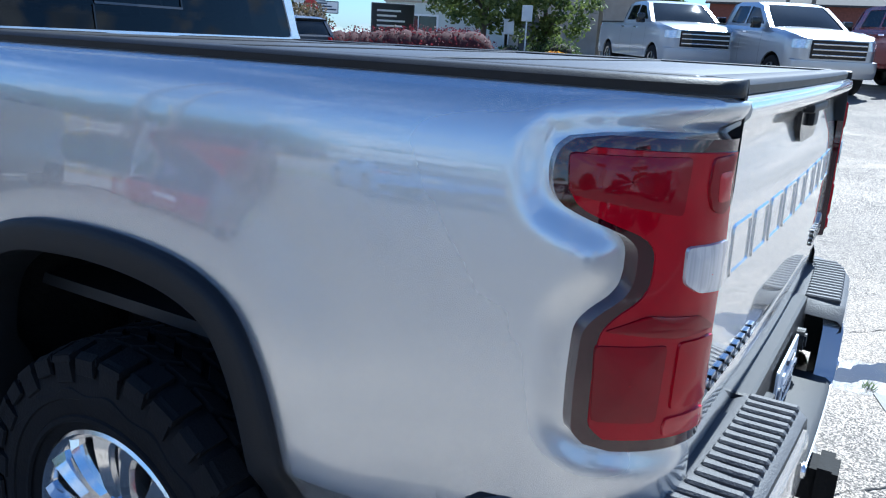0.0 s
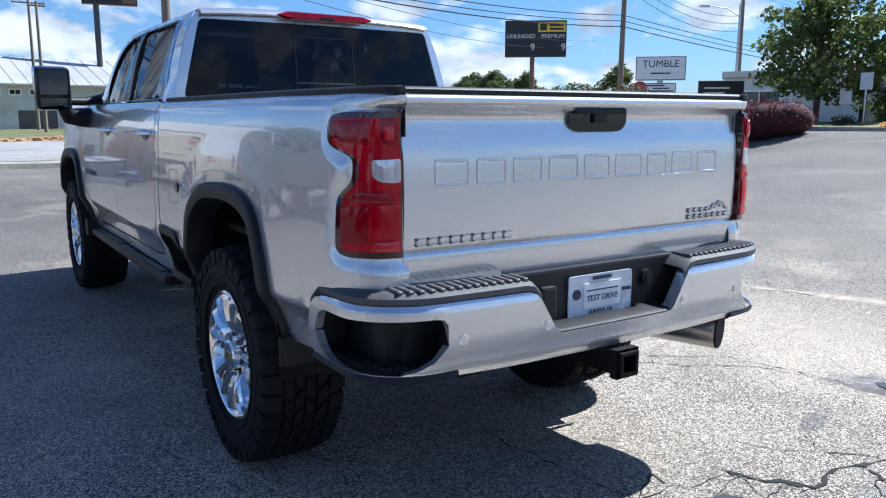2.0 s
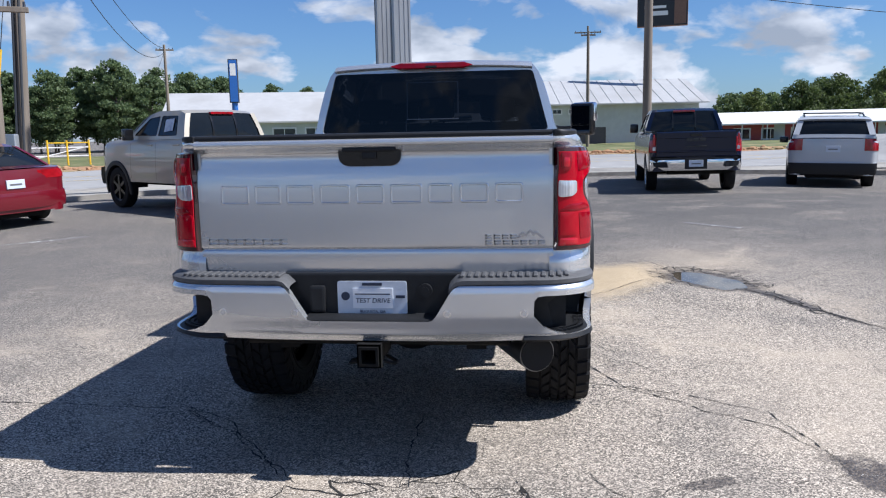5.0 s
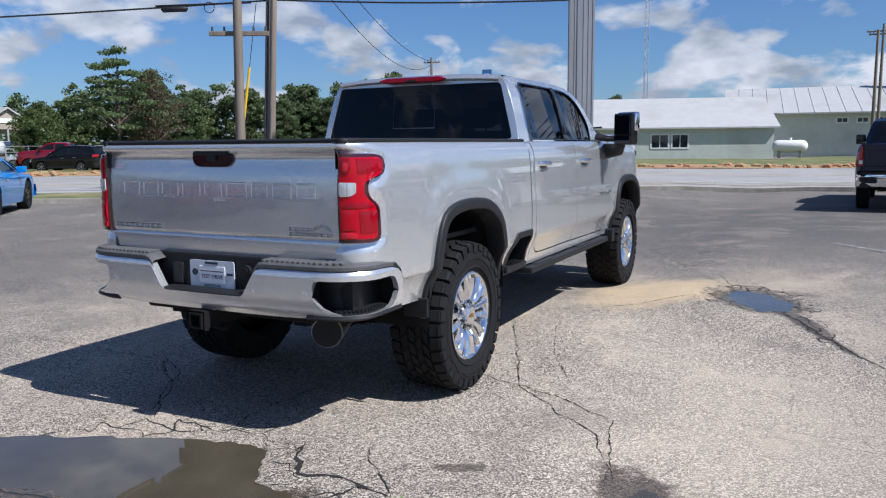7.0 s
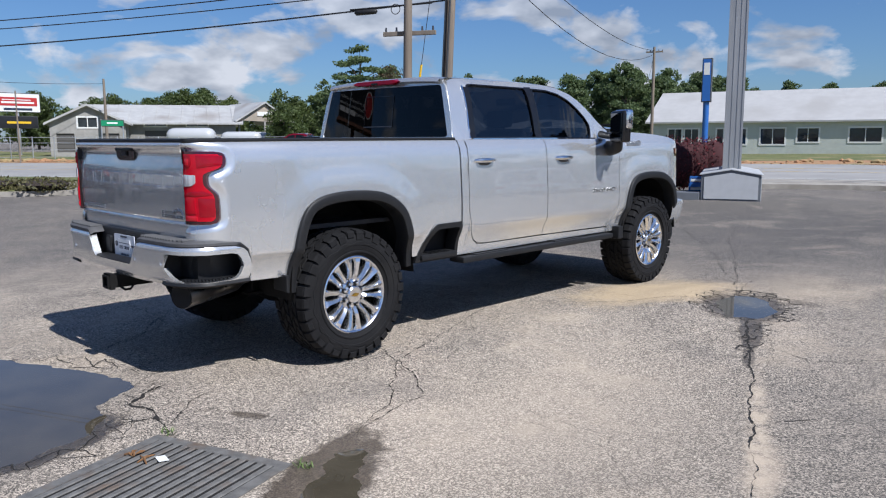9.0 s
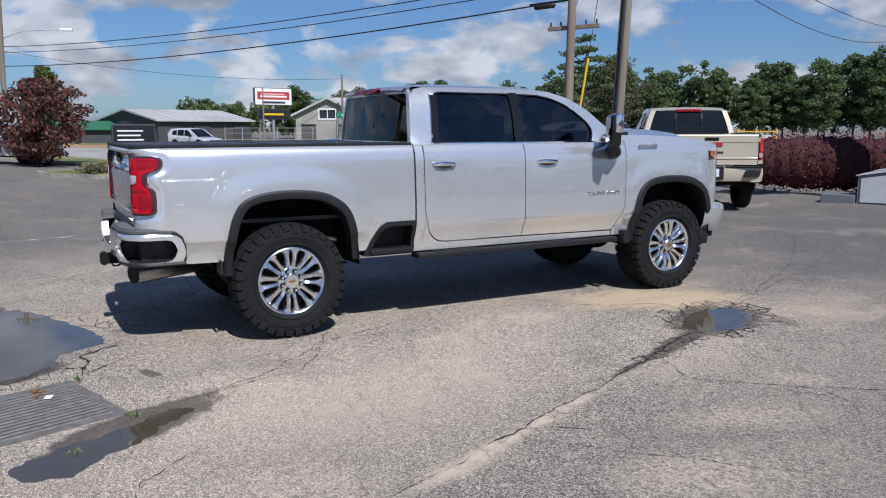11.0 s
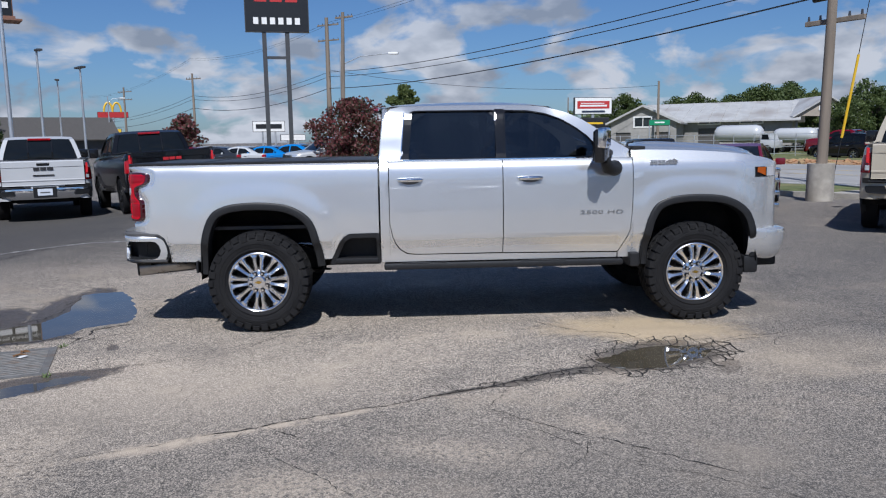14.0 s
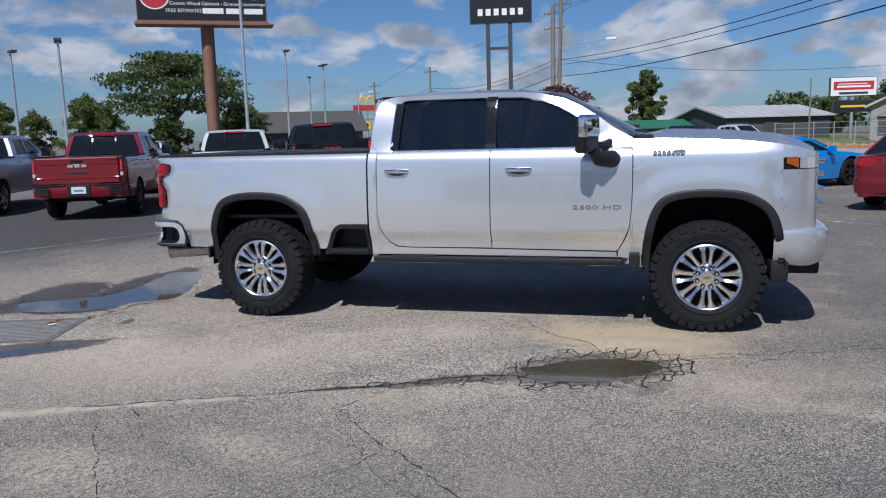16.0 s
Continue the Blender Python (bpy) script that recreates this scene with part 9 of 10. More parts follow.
def building(name, label, A, B, depth, base, eave, ridge, wall, roof, windows=(), doors=(), over=0.4, front_gable=False, flat=False, door_mat=None, seams=0.0):
    """A building whose front wall runs from A to B (seen from the lot), with real openings, a pitched or flat roof and eaves."""
    a, b = Vector(A), Vector(B)
    L = (b - a).length
    u = (b - a) / L
    v = Vector((-u.y, u.x))
    m = Matrix(((u.x, v.x, 0, a.x), (u.y, v.y, 0, a.y), (0, 0, 1, base), (0, 0, 0, 1)))
    ob = thing(name, label, "building", m)
    h, r = eave - base, ridge - base
    # front wall with its openings
    bm = bmesh.new()
    outline = [(0, -0.6), (L, -0.6), (L, h)] + ([(L / 2, r)] if front_gable else []) + [(0, h)]
    holes = [[(s0, z0), (s1, z0), (s1, z1), (s0, z1)] for s0, s1, z0, z1 in (*windows, *doors)]
    holed(bm, outline, holes, lambda p, q: (p, 0.0, q), put2=lambda p, q: (p, 0.25, q))
    part("wall", bm, wall, ob)
    # other walls
    for name_, pts, axis, at in (("back", [(0, -0.6), (L, -0.6), (L, h)] + ([(L / 2, r)] if front_gable else []) + [(0, h)], 1, depth - 0.25), ("end", [(0.25, -0.6), (depth - 0.25, -0.6), (depth - 0.25, h)] + ([] if front_gable or flat else [(depth / 2, r)]) + [(0.25, h)], 0, 0.0), ("end", [(0.25, -0.6), (depth - 0.25, -0.6), (depth - 0.25, h)] + ([] if front_gable or flat else [(depth / 2, r)]) + [(0.25, h)], 0, L - 0.25)):
        bm = bmesh.new()
        if axis:
            prism(bm, pts, 0.25, lambda p, q, w, at=at: (p, at + w, q))
        else:
            prism(bm, pts, 0.25, lambda p, q, w, at=at: (at + w, p, q))
        part("wall", bm, wall, ob)
    # roof
    if flat:
        bm = bmesh.new()
        box(bm, -0.1, L + 0.1, -0.1, depth + 0.1, h, h + 0.18)
        part("roof", bm, roof, ob)
        bm = bmesh.new()
        holed(bm, [(-0.12, -0.12), (L + 0.12, -0.12), (L + 0.12, depth + 0.12), (-0.12, depth + 0.12)], [[(0.2, 0.2), (L - 0.2, 0.2), (L - 0.2, depth - 0.2), (0.2, depth - 0.2)]], lambda p, q: (p, q, h + 0.5), put2=lambda p, q: (p, q, h + 0.12))
        part("parapet", bm, wall, ob)
    else:
        span = L if front_gable else depth
        drop = (r - h) / (span / 2) * over
        for sgn in (0, 1):
            bm = bmesh.new()
            e = -over if not sgn else span + over
            pts = [(e, h - drop), (span / 2, r), (span / 2, r + 0.14), (e, h - drop + 0.14)]
            if front_gable:
                prism(bm, pts, depth + 2 * over, lambda p, q, w: (p, w - over, q))
            else:
                prism(bm, pts, L + 2 * over, lambda p, q, w: (w - over, p, q))
            slope = part("roof", bm, roof, ob)
            if seams:
                k = 0
                run = depth + 2 * over if front_gable else L + 2 * over
                while k * seams < run:
                    bm = bmesh.new()
                    w0 = k * seams - over
                    pts2 = [(e, h - drop + 0.14), (span / 2, r + 0.14), (span / 2, r + 0.19), (e, h - drop + 0.19)]
                    prism(bm, pts2, 0.05, (lambda p, q, w, w0=w0: (p, w0 + w, q)) if front_gable else (lambda p, q, w, w0=w0: (w0 + w, p, q)))
                    part("seam", bm, roof, slope)
                    k += 1
    # windows and doors
    for s0, s1, z0, z1 in windows:
        win = new("window")
        win.parent = ob
        bm = bmesh.new()
        holed(bm, [(s0 - 0.08, z0 - 0.08), (s1 + 0.08, z0 - 0.08), (s1 + 0.08, z1 + 0.08), (s0 - 0.08, z1 + 0.08)], [[(s0 + 0.05, z0 + 0.05), (s1 - 0.05, z0 + 0.05), (s1 - 0.05, z1 - 0.05), (s0 + 0.05, z1 - 0.05)]], lambda p, q: (p, -0.04, q), put2=lambda p, q: (p, 0.10, q))
        mid = (s0 + s1) / 2
        box(bm, mid - 0.03, mid + 0.03, -0.02, 0.08, z0, z1)
        part("window_frame", bm, WHITE_TRIM, win)
        bm = bmesh.new()
        box(bm, s0, s1, 0.10, 0.13, z0, z1)
        part("pane", bm, PANE, win)
    for s0, s1, z0, z1 in doors:
        bm = bmesh.new()
        box(bm, s0, s1, 0.12, 0.18, z0, z1)
        door = part("door", bm, door_mat or SHADOW_DOOR, ob)
        for i in range(int((z1 - z0) / 0.35)):
            bm = bmesh.new()
            box(bm, s0, s1, 0.10, 0.12, z0 + 0.35 * i, z0 + 0.35 * i + 0.03)
            part("slat", bm, door_mat or SHADOW_DOOR, door)
    return ob


building("office_building", "long low pale green metal building with a white roof", (-31.4, 61.4), (-1.8, 70.0), 13.0, 0.15, 2.95, 5.7, WHITE_WALL, WHITE_ROOF,
         windows=[(1.6, 2.85, 0.75, 2.15), (3.05, 4.3, 0.75, 2.15), (5.8, 7.0, 0.75, 2.15), (7.2, 8.3, 0.75, 2.15), (9.4, 11.4, 0.75, 2.15), (12.3, 14.0, 0.95, 2.15), (16.2, 18.6, 0.95, 2.15), (20.4, 21.9, 0.95, 2.15), (22.2, 23.6, 0.95, 2.15)])
building("warehouse", "tall white metal warehouse with small high windows", (-6.5, 81.6), (19.0, 84.5), 16.0, 0.1, 4.6, 7.3, WHITE_WALL, WHITE_ROOF, windows=[(9.6, 10.6, 3.3, 3.8), (11.4, 12.4, 3.3, 3.8), (13.2, 14.2, 3.3, 3.8)], doors=[(12.0, 15.5, -0.1, 1.8)], over=0.9, seams=1.4, door_mat=SHADOW_DOOR)
shops = building("shop_row", "low row of shops with red and pale bays, white roof", (18.5, 75.6), (37.2, 68.6), 10.0, -0.05, 1.95, 2.95, RED_TRIM, WHITE_TRIM, windows=[(2.0 + 2.6 * k, 3.5 + 2.6 * k, 0.45, 1.45) for k in range(7)], over=0.9)
for a, b in ((4.35, 4.7), (5.4, 6.6), (8.9, 9.8), (11.5, 12.35), (14.1, 14.9), (16.7, 17.4)):
    bm = bmesh.new()
    box(bm, a + 0.25, b, -0.05, -0.003, -0.1, 1.9)
    part("pale_bay", bm, WHITE_WALL, shops, "pale painted bay of the wall")
for k in range(9):
    bm = bmesh.new()
    cyl(bm, (0.6 + 2.25 * k, -0.75, -0.3), (0.6 + 2.25 * k, -0.75, 1.88), 0.05, segs=8)
    part("porch_post", bm, WHITE_TRIM, shops)
building("shop", "flat-roofed tan stucco building behind the island", (46.5, 23.2), (50.2, 14.9), 14.0, 0.95, 5.4, 5.6, TAN_WALL, TAN_WALL, doors=[(0.6, 2.2, 0.0, 2.3)], flat=True)
building("shop", "flat-roofed pale building under the trees", (43.0, 31.0), (46.3, 23.5), 9.0, 0.9, 3.9, 4.1, WHITE_WALL, TAN_WALL, windows=[(1.0, 3.6, 0.4, 2.2)], flat=True)
building("brick_building", "red brick building beyond the parked pickups", (56.0, 12.6), (58.5, -2.0), 12.0, 0.95, 5.0, 7.2, BRICK_WALL, SHINGLE, windows=[(3.0, 5.5, 1.2, 2.2)], over=0.3)
building("workshop", "dark grey workshop with a pale metal roof", (-81.0, 10.9), (-85.6, 22.0), 13.0, 0.3, 2.5, 3.7, DARK_WALL, WHITE_ROOF, doors=[(2.6, 4.4, 0.0, 1.9), (6.4, 9.6, 0.0, 1.9)], seams=1.2)
building("house", "low house with a green metal roof", (-84.0, 1.0), (-85.8, 7.6), 8.0, 0.2, 1.6, 2.4, DARK_WALL, GREEN_ROOF)
building("restaurant", "low dark building with a hipped shingle roof", (-88.0, -50.0), (-96.0, -36.0), 12.0, 0.2, 2.6, 5.2, DARK_WALL, SHINGLE, over=0.8)
building("shed", "grey gabled metal shed with roller doors", (-65.5, 21.1), (-62.8, 26.5), 16.0, 0.45, 2.95, 4.4, GREY_WALL, GREY_ROOF, windows=[(2.2, 3.8, 2.1, 3.0)], doors=[(0.5, 1.9, 0.0, 1.6), (4.1, 5.5, 0.0, 1.6)], front_gable=True, seams=1.2)
building("shed", "long grey metal shed with roller doors along its front", (-69.8, 25.3), (-63.0, 37.5), 14.0, 0.45, 3.1, 4.9, GREY_WALL, GREY_ROOF, windows=[(1.6, 3.6, 2.3, 2.6), (5.6, 7.6, 2.3, 2.6), (9.4, 11.4, 2.3, 2.6)], doors=[(1.6, 3.6, 0.0, 1.9), (5.6, 7.6, 0.0, 1.9), (9.2, 11.6, 0.0, 1.9)], over=0.7, seams=1.2)
# open canopy at the long shed's end
canopy = thing("canopy", "open gabled canopy on posts at the shed's end", "canopy", Matrix.Translation((-62.8, 37.7, 0.45)) @ Matrix.Rotation(math.atan2(5.6, 0.8), 4, "Z"))
bm = bmesh.new()
prism(bm, [(0, 2.9), (5.6, 2.7), (2.8, 4.5)], 0.2, lambda p, q, w: (p, w, q))
part("gable", bm, TAN_WALL, canopy)
for sgn in (0, 1):
    bm = bmesh.new()
    pts = [(-0.4, 2.7), (2.8, 4.6), (2.8, 4.75), (-0.4, 2.85)] if not sgn else [(6.0, 2.55), (2.8, 4.6), (2.8, 4.75), (6.0, 2.7)]
    prism(bm, pts, 9.0, lambda p, q, w: (p, w - 0.3, q))
    part("roof", bm, GREY_ROOF, canopy)
for x in (0.1, 2.8, 5.5):
    bm = bmesh.new()
    box(bm, x - 0.08, x + 0.08, 0.0, 0.16, -0.3, 2.9)
    part("post", bm, GREY_WALL, canopy)
bm = bmesh.new()
box(bm, 2.0, 3.6, -0.06, 0.0, 3.35, 3.75)
part("sign_board", bm, WHITE_TRIM, canopy)

# gas tank on the grass
tank = thing("gas_tank", "white round-ended gas tank on legs", "gas tank", Matrix.Translation((-0.3, 65.5, 0.55)))
bm = bmesh.new()
prof = [(-1.35, 0.02), (-1.3, 0.25), (-1.15, 0.42), (-0.9, 0.5), (0.9, 0.5), (1.15, 0.42), (1.3, 0.25), (1.35, 0.02)]
sheet(bm, [[(x, r * math.cos(a), 0.65 + r * math.sin(a)) for a in [2 * math.pi * k / 20 for k in range(20)]] for x, r in prof], close=True)
part("tank", bm, WHITE_TRIM, tank, smooth=50)
for x in (-0.8, 0.8):
    bm = bmesh.new()
    box(bm, x - 0.1, x + 0.1, -0.35, 0.35, -0.3, 0.3)
    part("leg", bm, CONCRETE, tank)
bm = bmesh.new()
cyl(bm, (0, 0, 1.1), (0, 0, 1.35), 0.15, segs=12)
part("valve_dome", bm, WHITE_TRIM, tank)

# ---- poles, wires and signs ----
WOOD_POLE = material("grey weathered pole wood", (0.20, 0.165, 0.13), rough=0.9, vary=0.25, scale=5, stretch=(1, 1, 0.08), bump=0.5, bump_scale=30)
GALV = material("galvanised steel", (0.55, 0.57, 0.59), rough=0.42, metal=0.75, vary=0.12, scale=1.5, second=(0.42, 0.435, 0.455), second_scale=0.6)
DARK_STEEL = material("dark painted steel", (0.05, 0.052, 0.056), rough=0.45, vary=0.12)
RUST_STEEL = material("brown painted steel", (0.20, 0.10, 0.065), rough=0.6, vary=0.15, scale=2)
BOARD_BLACK = material("black sign face", (0.014, 0.015, 0.017), rough=0.35, vary=0.1)
BOARD_WHITE = material("white sign face", (0.72, 0.72, 0.70), rough=0.5, vary=0.05)
BOARD_BLUE = material("blue sign face", (0.03, 0.13, 0.42), rough=0.4, vary=0.05)
BOARD_GREEN = material("green sign face", (0.01, 0.22, 0.10), rough=0.4, vary=0.05)
BOARD_RED = material("red sign face", (0.42, 0.03, 0.03), rough=0.4, vary=0.05)
BOARD_YELLOW = material("yellow sign face", (0.72, 0.45, 0.02), rough=0.4, vary=0.05)
CABLE = material("black cable", (0.012, 0.012, 0.013), rough=0.6)


def utility_pole(x, y, height, lean=(0, 0), arms=(), r=0.15, label="weathered wooden utility pole with a crossarm", arm_turn=0.0, base=None):
    z = ground_z(x, y) if base is None else base
    pole = thing("utility_pole", label, "utility pole", Matrix.Translation((x, y, z)), "utility poles")
    bm = bmesh.new()
    tube(bm, [(0, 0, -0.3), (lean[0] * 0.5, lean[1] * 0.5, height / 2), (lean[0], lean[1], height)], [r, r * 0.85, r * 0.65], 12)
    part("post", bm, WOOD_POLE, pole, smooth=60)
    for h, w in arms:
        k = h / height
        arm = new("crossarm")
        arm.parent = pole
        arm.matrix_local = Matrix.Translation((lean[0] * k, lean[1] * k, h)) @ Matrix.Rotation(radians(arm_turn), 4, "Z")
        bm = bmesh.new()
        box(bm, -w / 2, w / 2, r * 0.6, r * 0.6 + 0.10, -0.06, 0.06, 0.01, 1)
        part("beam", bm, WOOD_POLE, arm)
        for s in (-1, -0.55, 0.55, 1):
            bm = bmesh.new()
            cyl(bm, (s * (w / 2 - 0.08), r * 0.6 + 0.05, 0.06), (s * (w / 2 - 0.08), r * 0.6 + 0.05, 0.18), 0.035, 0.025, segs=8)
            part("insulator", bm, BADGE_DARK, arm)
    return pole


def wire(a, b, sag, r=0.014, label="black overhead cable strung between the utility poles", n=16):
    bm = bmesh.new()
    a, b = Vector(a), Vector(b)
    tube(bm, [a + (b - a) * (k / n) - Vector((0, 0, 4 * sag * (k / n) * (1 - k / n))) for k in range(n + 1)], r, 5)
    tagged(part("overhead_cable", bm, CABLE), label, "cable", "overhead cables")


pole_a = utility_pole(-11.2, 11.9, 8.6, (0.15, 0.05), ((4.45, 1.55),), 0.14, "grey wooden utility pole with a low crossarm", 28)
bm = bmesh.new()
cyl(bm, (0, 0, -0.1), (0, 0, 0.95), 0.33, 0.32, segs=24)
part("concrete_collar", bm, CONCRETE, pole_a, "stained concrete collar", smooth=40)
pole_b = utility_pole(-12.9, 15.1, 11.5, (0.55, 0.25), ((10.6, 2.4),), 0.19, "thick leaning wooden utility pole with riser pipes", 30)
for dx in (0.16, -0.02):
    bm = bmesh.new()
    tube(bm, [(dx, -0.20, 0), (dx + 0.27, -0.08, 5.5), (dx + 0.36, -0.04, 7.5)], 0.035, 8)
    part("riser_pipe", bm, DARK_STEEL, pole_b, smooth=50)
bm = bmesh.new()
box(bm, -0.14, 0.14, -0.40, -0.20, 1.1, 1.75, 0.03)
part("meter_box", bm, GALV, pole_b)
utility_pole(4.55, 22.5, 10.0, (0, 0), ((6.9, 1.4),), 0.16, arm_turn=5)
utility_pole(30.3, 28.2, 11.0, (0.2, 0), ((10.2, 2.2),), 0.17, arm_turn=8)
utility_pole(46.4, 32.4, 12.0, (0, 0), (), 0.16)
utility_pole(-28.4, 56.3, 9.0, (0, 0), ((8.6, 1.4),), 0.15, arm_turn=20)
utility_pole(6.3, 75.3, 11.6, (0, 0), ((11.0, 2.6),), 0.16, arm_turn=0)
utility_pole(5.4, 62.0, 9.5, (0, 0), ((9.2, 1.2),), 0.14)
utility_pole(-62.0, -5.0, 12.2, (0.1, 0), ((11.6, 2.2), (10.3, 2.2)), 0.24, arm_turn=60)
utility_pole(-46.0, -2.75, 10.1, (0.2, 0.3), ((9.8, 1.4),), 0.17, arm_turn=60)
utility_pole(-84.0, -22.5, 9.6, (0, 0), ((9.0, 2.2),), 0.17, arm_turn=60)
utility_pole(-118.0, -42.0, 10.5, (0, 0), ((9.8, 3.0), (8.6, 3.0)), 0.2, arm_turn=60)
utility_pole(-62.0, 24.5, 6.6, (0, 0), (), 0.14)
utility_pole(-49.0, 13.5, 4.6, (0, 0), (), 0.06, "thin dark post beside the sheds")
utility_pole(33.5, 12.0, 9.5, (0, 0), (), 0.12, "tall slim dark post on the island")
utility_pole(56.0, 6.0, 10.5, (0.3, 0), (), 0.15)
utility_pole(53.5, 7.2, 9.5, (0.2, 0), (), 0.12)
# cables along the road
W, B_, E1, E2 = (-62.0, -5.0), (-12.5, 15.3), (4.55, 22.5), (30.4, 28.2)
for z0, z1, z2, z3, r in ((7.7, 6.75, 6.75, 6.9, 0.022), (7.3, 6.45, 6.5, 6.6, 0.020), (6.3, 5.95, 6.3, 6.3, 0.028), (11.9, 10.9, 9.9, 10.6, 0.010), (11.7, 10.7, 9.7, 10.3, 0.010)):
    wire((*W, z0), (*B_, z1), 0.7, r)
    wire((*B_, z1), (*E1, z2), 0.35, r)
    wire((*E1, z2), (*E2, z3), 0.5, r)
    wire((*E2, z3), (92.0, 40.0, z3 - 0.4), 0.8, r)
    wire((*W, z0), (-84.0, -22.5, z0 - 0.6), 0.9, r)
    wire((-84.0, -22.5, z0 - 0.6), (-150.0, -60.0, z0 - 0.8), 1.2, r)
wire((*B_, 9.2), (-28.4, 56.3, 8.7), 1.1, 0.018)
wire((*B_, 8.3), (-28.4, 56.3, 8.4), 1.9, 0.018)
wire((-28.4, 56.3, 8.5), (-40.0, 75.0, 7.5), 0.8, 0.014)
wire((*W, 7.9), (-62.0, 24.5, 6.2), 0.9, 0.016)
wire((*E1, 6.6), (60.0, 60.0, 9.5), 0.9, 0.014)
wire((*E1, 6.2), (58.0, 62.0, 9.0), 1.0, 0.014)
for k in range(3):
    wire((30.4, 28.2, 9.4 - 0.5 * k), (46.4, 32.4, 8.4 - 0.5 * k), 0.8, 0.016)
    wire((46.4, 32.4, 11.0 - 0.4 * k), (88.0, 18.0, 11.5 - 0.4 * k), 1.0, 0.012)
# splice case hanging on the cables
splice = thing("splice_case", "black cable splice case hanging on the wires", "cable splice")
d = (Vector((*W, 5.2)) - Vector((*B_, 5.95))).normalized()
c = Vector((*B_, 5.90)) + d * 3.2
bm = bmesh.new()
tube(bm, [c - d * 0.42 - Vector((0, 0, 0.10)), c - d * 0.36 - Vector((0, 0, 0.12)), c + d * 0.36 - Vector((0, 0, 0.12)), c + d * 0.42 - Vector((0, 0, 0.10))], [0.03, 0.085, 0.085, 0.03], 12)
part("case", bm, CABLE, splice, smooth=50)
for k in range(2):
    bm = bmesh.new()
    e = c + d * (0.5 * k - 1.6)
    pts = [e + d * 0.16 * math.cos(a) + Vector((0, 0, -0.10 + 0.16 * math.sin(a))) for a in [2 * math.pi * q / 16 for q in range(17)]]
    if k:
        tube(bm, pts, 0.014, 6)
    else:
        tube(bm, [c - d * 2.4, c - d * 0.4, c + d * 0.6], 0.03, 6)
    part("loop", bm, CABLE, splice)

# street lamps and lot lamps
def lamp_post(x, y, height, label, arm=0.0, arm_turn=0.0, heads=2):
    lamp = thing("lamp_post", label, "street lamp", Matrix.Translation((x, y, ground_z(x, y))) @ Matrix.Rotation(radians(arm_turn), 4, "Z"), "lamp posts")
    height += 0.6 * ease(-1.2, -9.2, y)
    bm = bmesh.new()
    tube(bm, [(0, 0, -0.2), (0, 0, height)], [0.10, 0.065], 10)
    part("post", bm, GALV, lamp, smooth=60)
    if arm:
        bm = bmesh.new()
        tube(bm, [(0, 0, height - 0.9), (arm * 0.4, 0, height - 0.35), (arm, 0, height - 0.2)], 0.035, 8)
        part("arm", bm, GALV, lamp, smooth=60)
        bm = bmesh.new()
        box(bm, arm - 0.1, arm + 0.6, -0.14, 0.14, height - 0.30, height - 0.14, 0.05)
        part("lamp_head", bm, WHITE_TRIM, lamp)
    else:
        for s in ((-1, 1) if heads == 2 else (1,)):
            bm = bmesh.new()
            box(bm, min(s * 0.08, s * 0.75), max(s * 0.08, s * 0.75), -0.18, 0.18, height - 0.08, height + 0.06, 0.03)
            part("lamp_head", bm, DARK_STEEL, lamp)


lamp_post(-27.6, -15.9, 9.5, "tall grey lamp post between the parked cars")
lamp_post(-26.6, -25.8, 6.3, "grey lot lamp with two flat heads", arm_turn=40)
lamp_post(-46.4, -22.9, 7.4, "slim grey lot lamp", heads=1, arm_turn=40)
lamp_post(-52.1, -22.4, 6.8, "grey lot lamp with two flat heads", arm_turn=40)
lamp_post(-46.0, -2.7, 7.5, "street lamp on a curved arm", 3.4, 78)
lamp_post(44.5, 31.2, 8.0, "street lamp on a curved arm", 2.2, 150)
lamp_post(-66.0, -30.0, 7.0, "slim grey lot lamp", heads=1, arm_turn=20)
lamp_post(-100.0, -38.0, 7.5, "slim street lamp far down the road", 1.6, 120)
lamp_post(-31.0, -33.0, 6.5, "slim grey lot lamp", heads=1, arm_turn=60)

# the tall twin-post sign on a gabled base
pylon = thing("pylon_sign", "tall steel twin-post sign on a grey gabled base", "sign", Matrix.Translation((-1.82, 12.32, 0.20)) @ Matrix.Rotation(radians(24), 4, "Z"))
PANEL_GREY = material("pale grey panel", (0.46, 0.47, 0.48), rough=0.5, vary=0.05, second=(0.50, 0.52, 0.55), second_scale=0.7)
FRAME_GREY = material("dark grey frame", (0.13, 0.14, 0.155), rough=0.5, vary=0.08)
TOP_GREY = material("weathered pale sheet", (0.42, 0.43, 0.44), rough=0.5, vary=0.1)
DEEP = 2.9
POST_STEEL = material("weathered steel column", (0.33, 0.335, 0.34), rough=0.45, metal=0.35, vary=0.12, scale=3, stretch=(1, 1, 0.2))
bm = bmesh.new()
prism(bm, [(-0.58, -0.1), (0.58, -0.1), (0.58, 0.57), (0.0, 0.67), (-0.58, 0.57)], DEEP, lambda p, q, w: (p, w, q))
part("base_box", bm, FRAME_GREY, pylon, "dark grey gabled base")
for y in (0.0, DEEP):
    bm = bmesh.new()
    prism(bm, [(-0.53, 0.07), (0.53, 0.07), (0.53, 0.52), (0.0, 0.615), (-0.53, 0.52)], 0.03, lambda p, q, w, y=y: (p, y - 0.015 + w, q))
    part("base_panel", bm, PANEL_GREY, pylon, "pale grey panel")
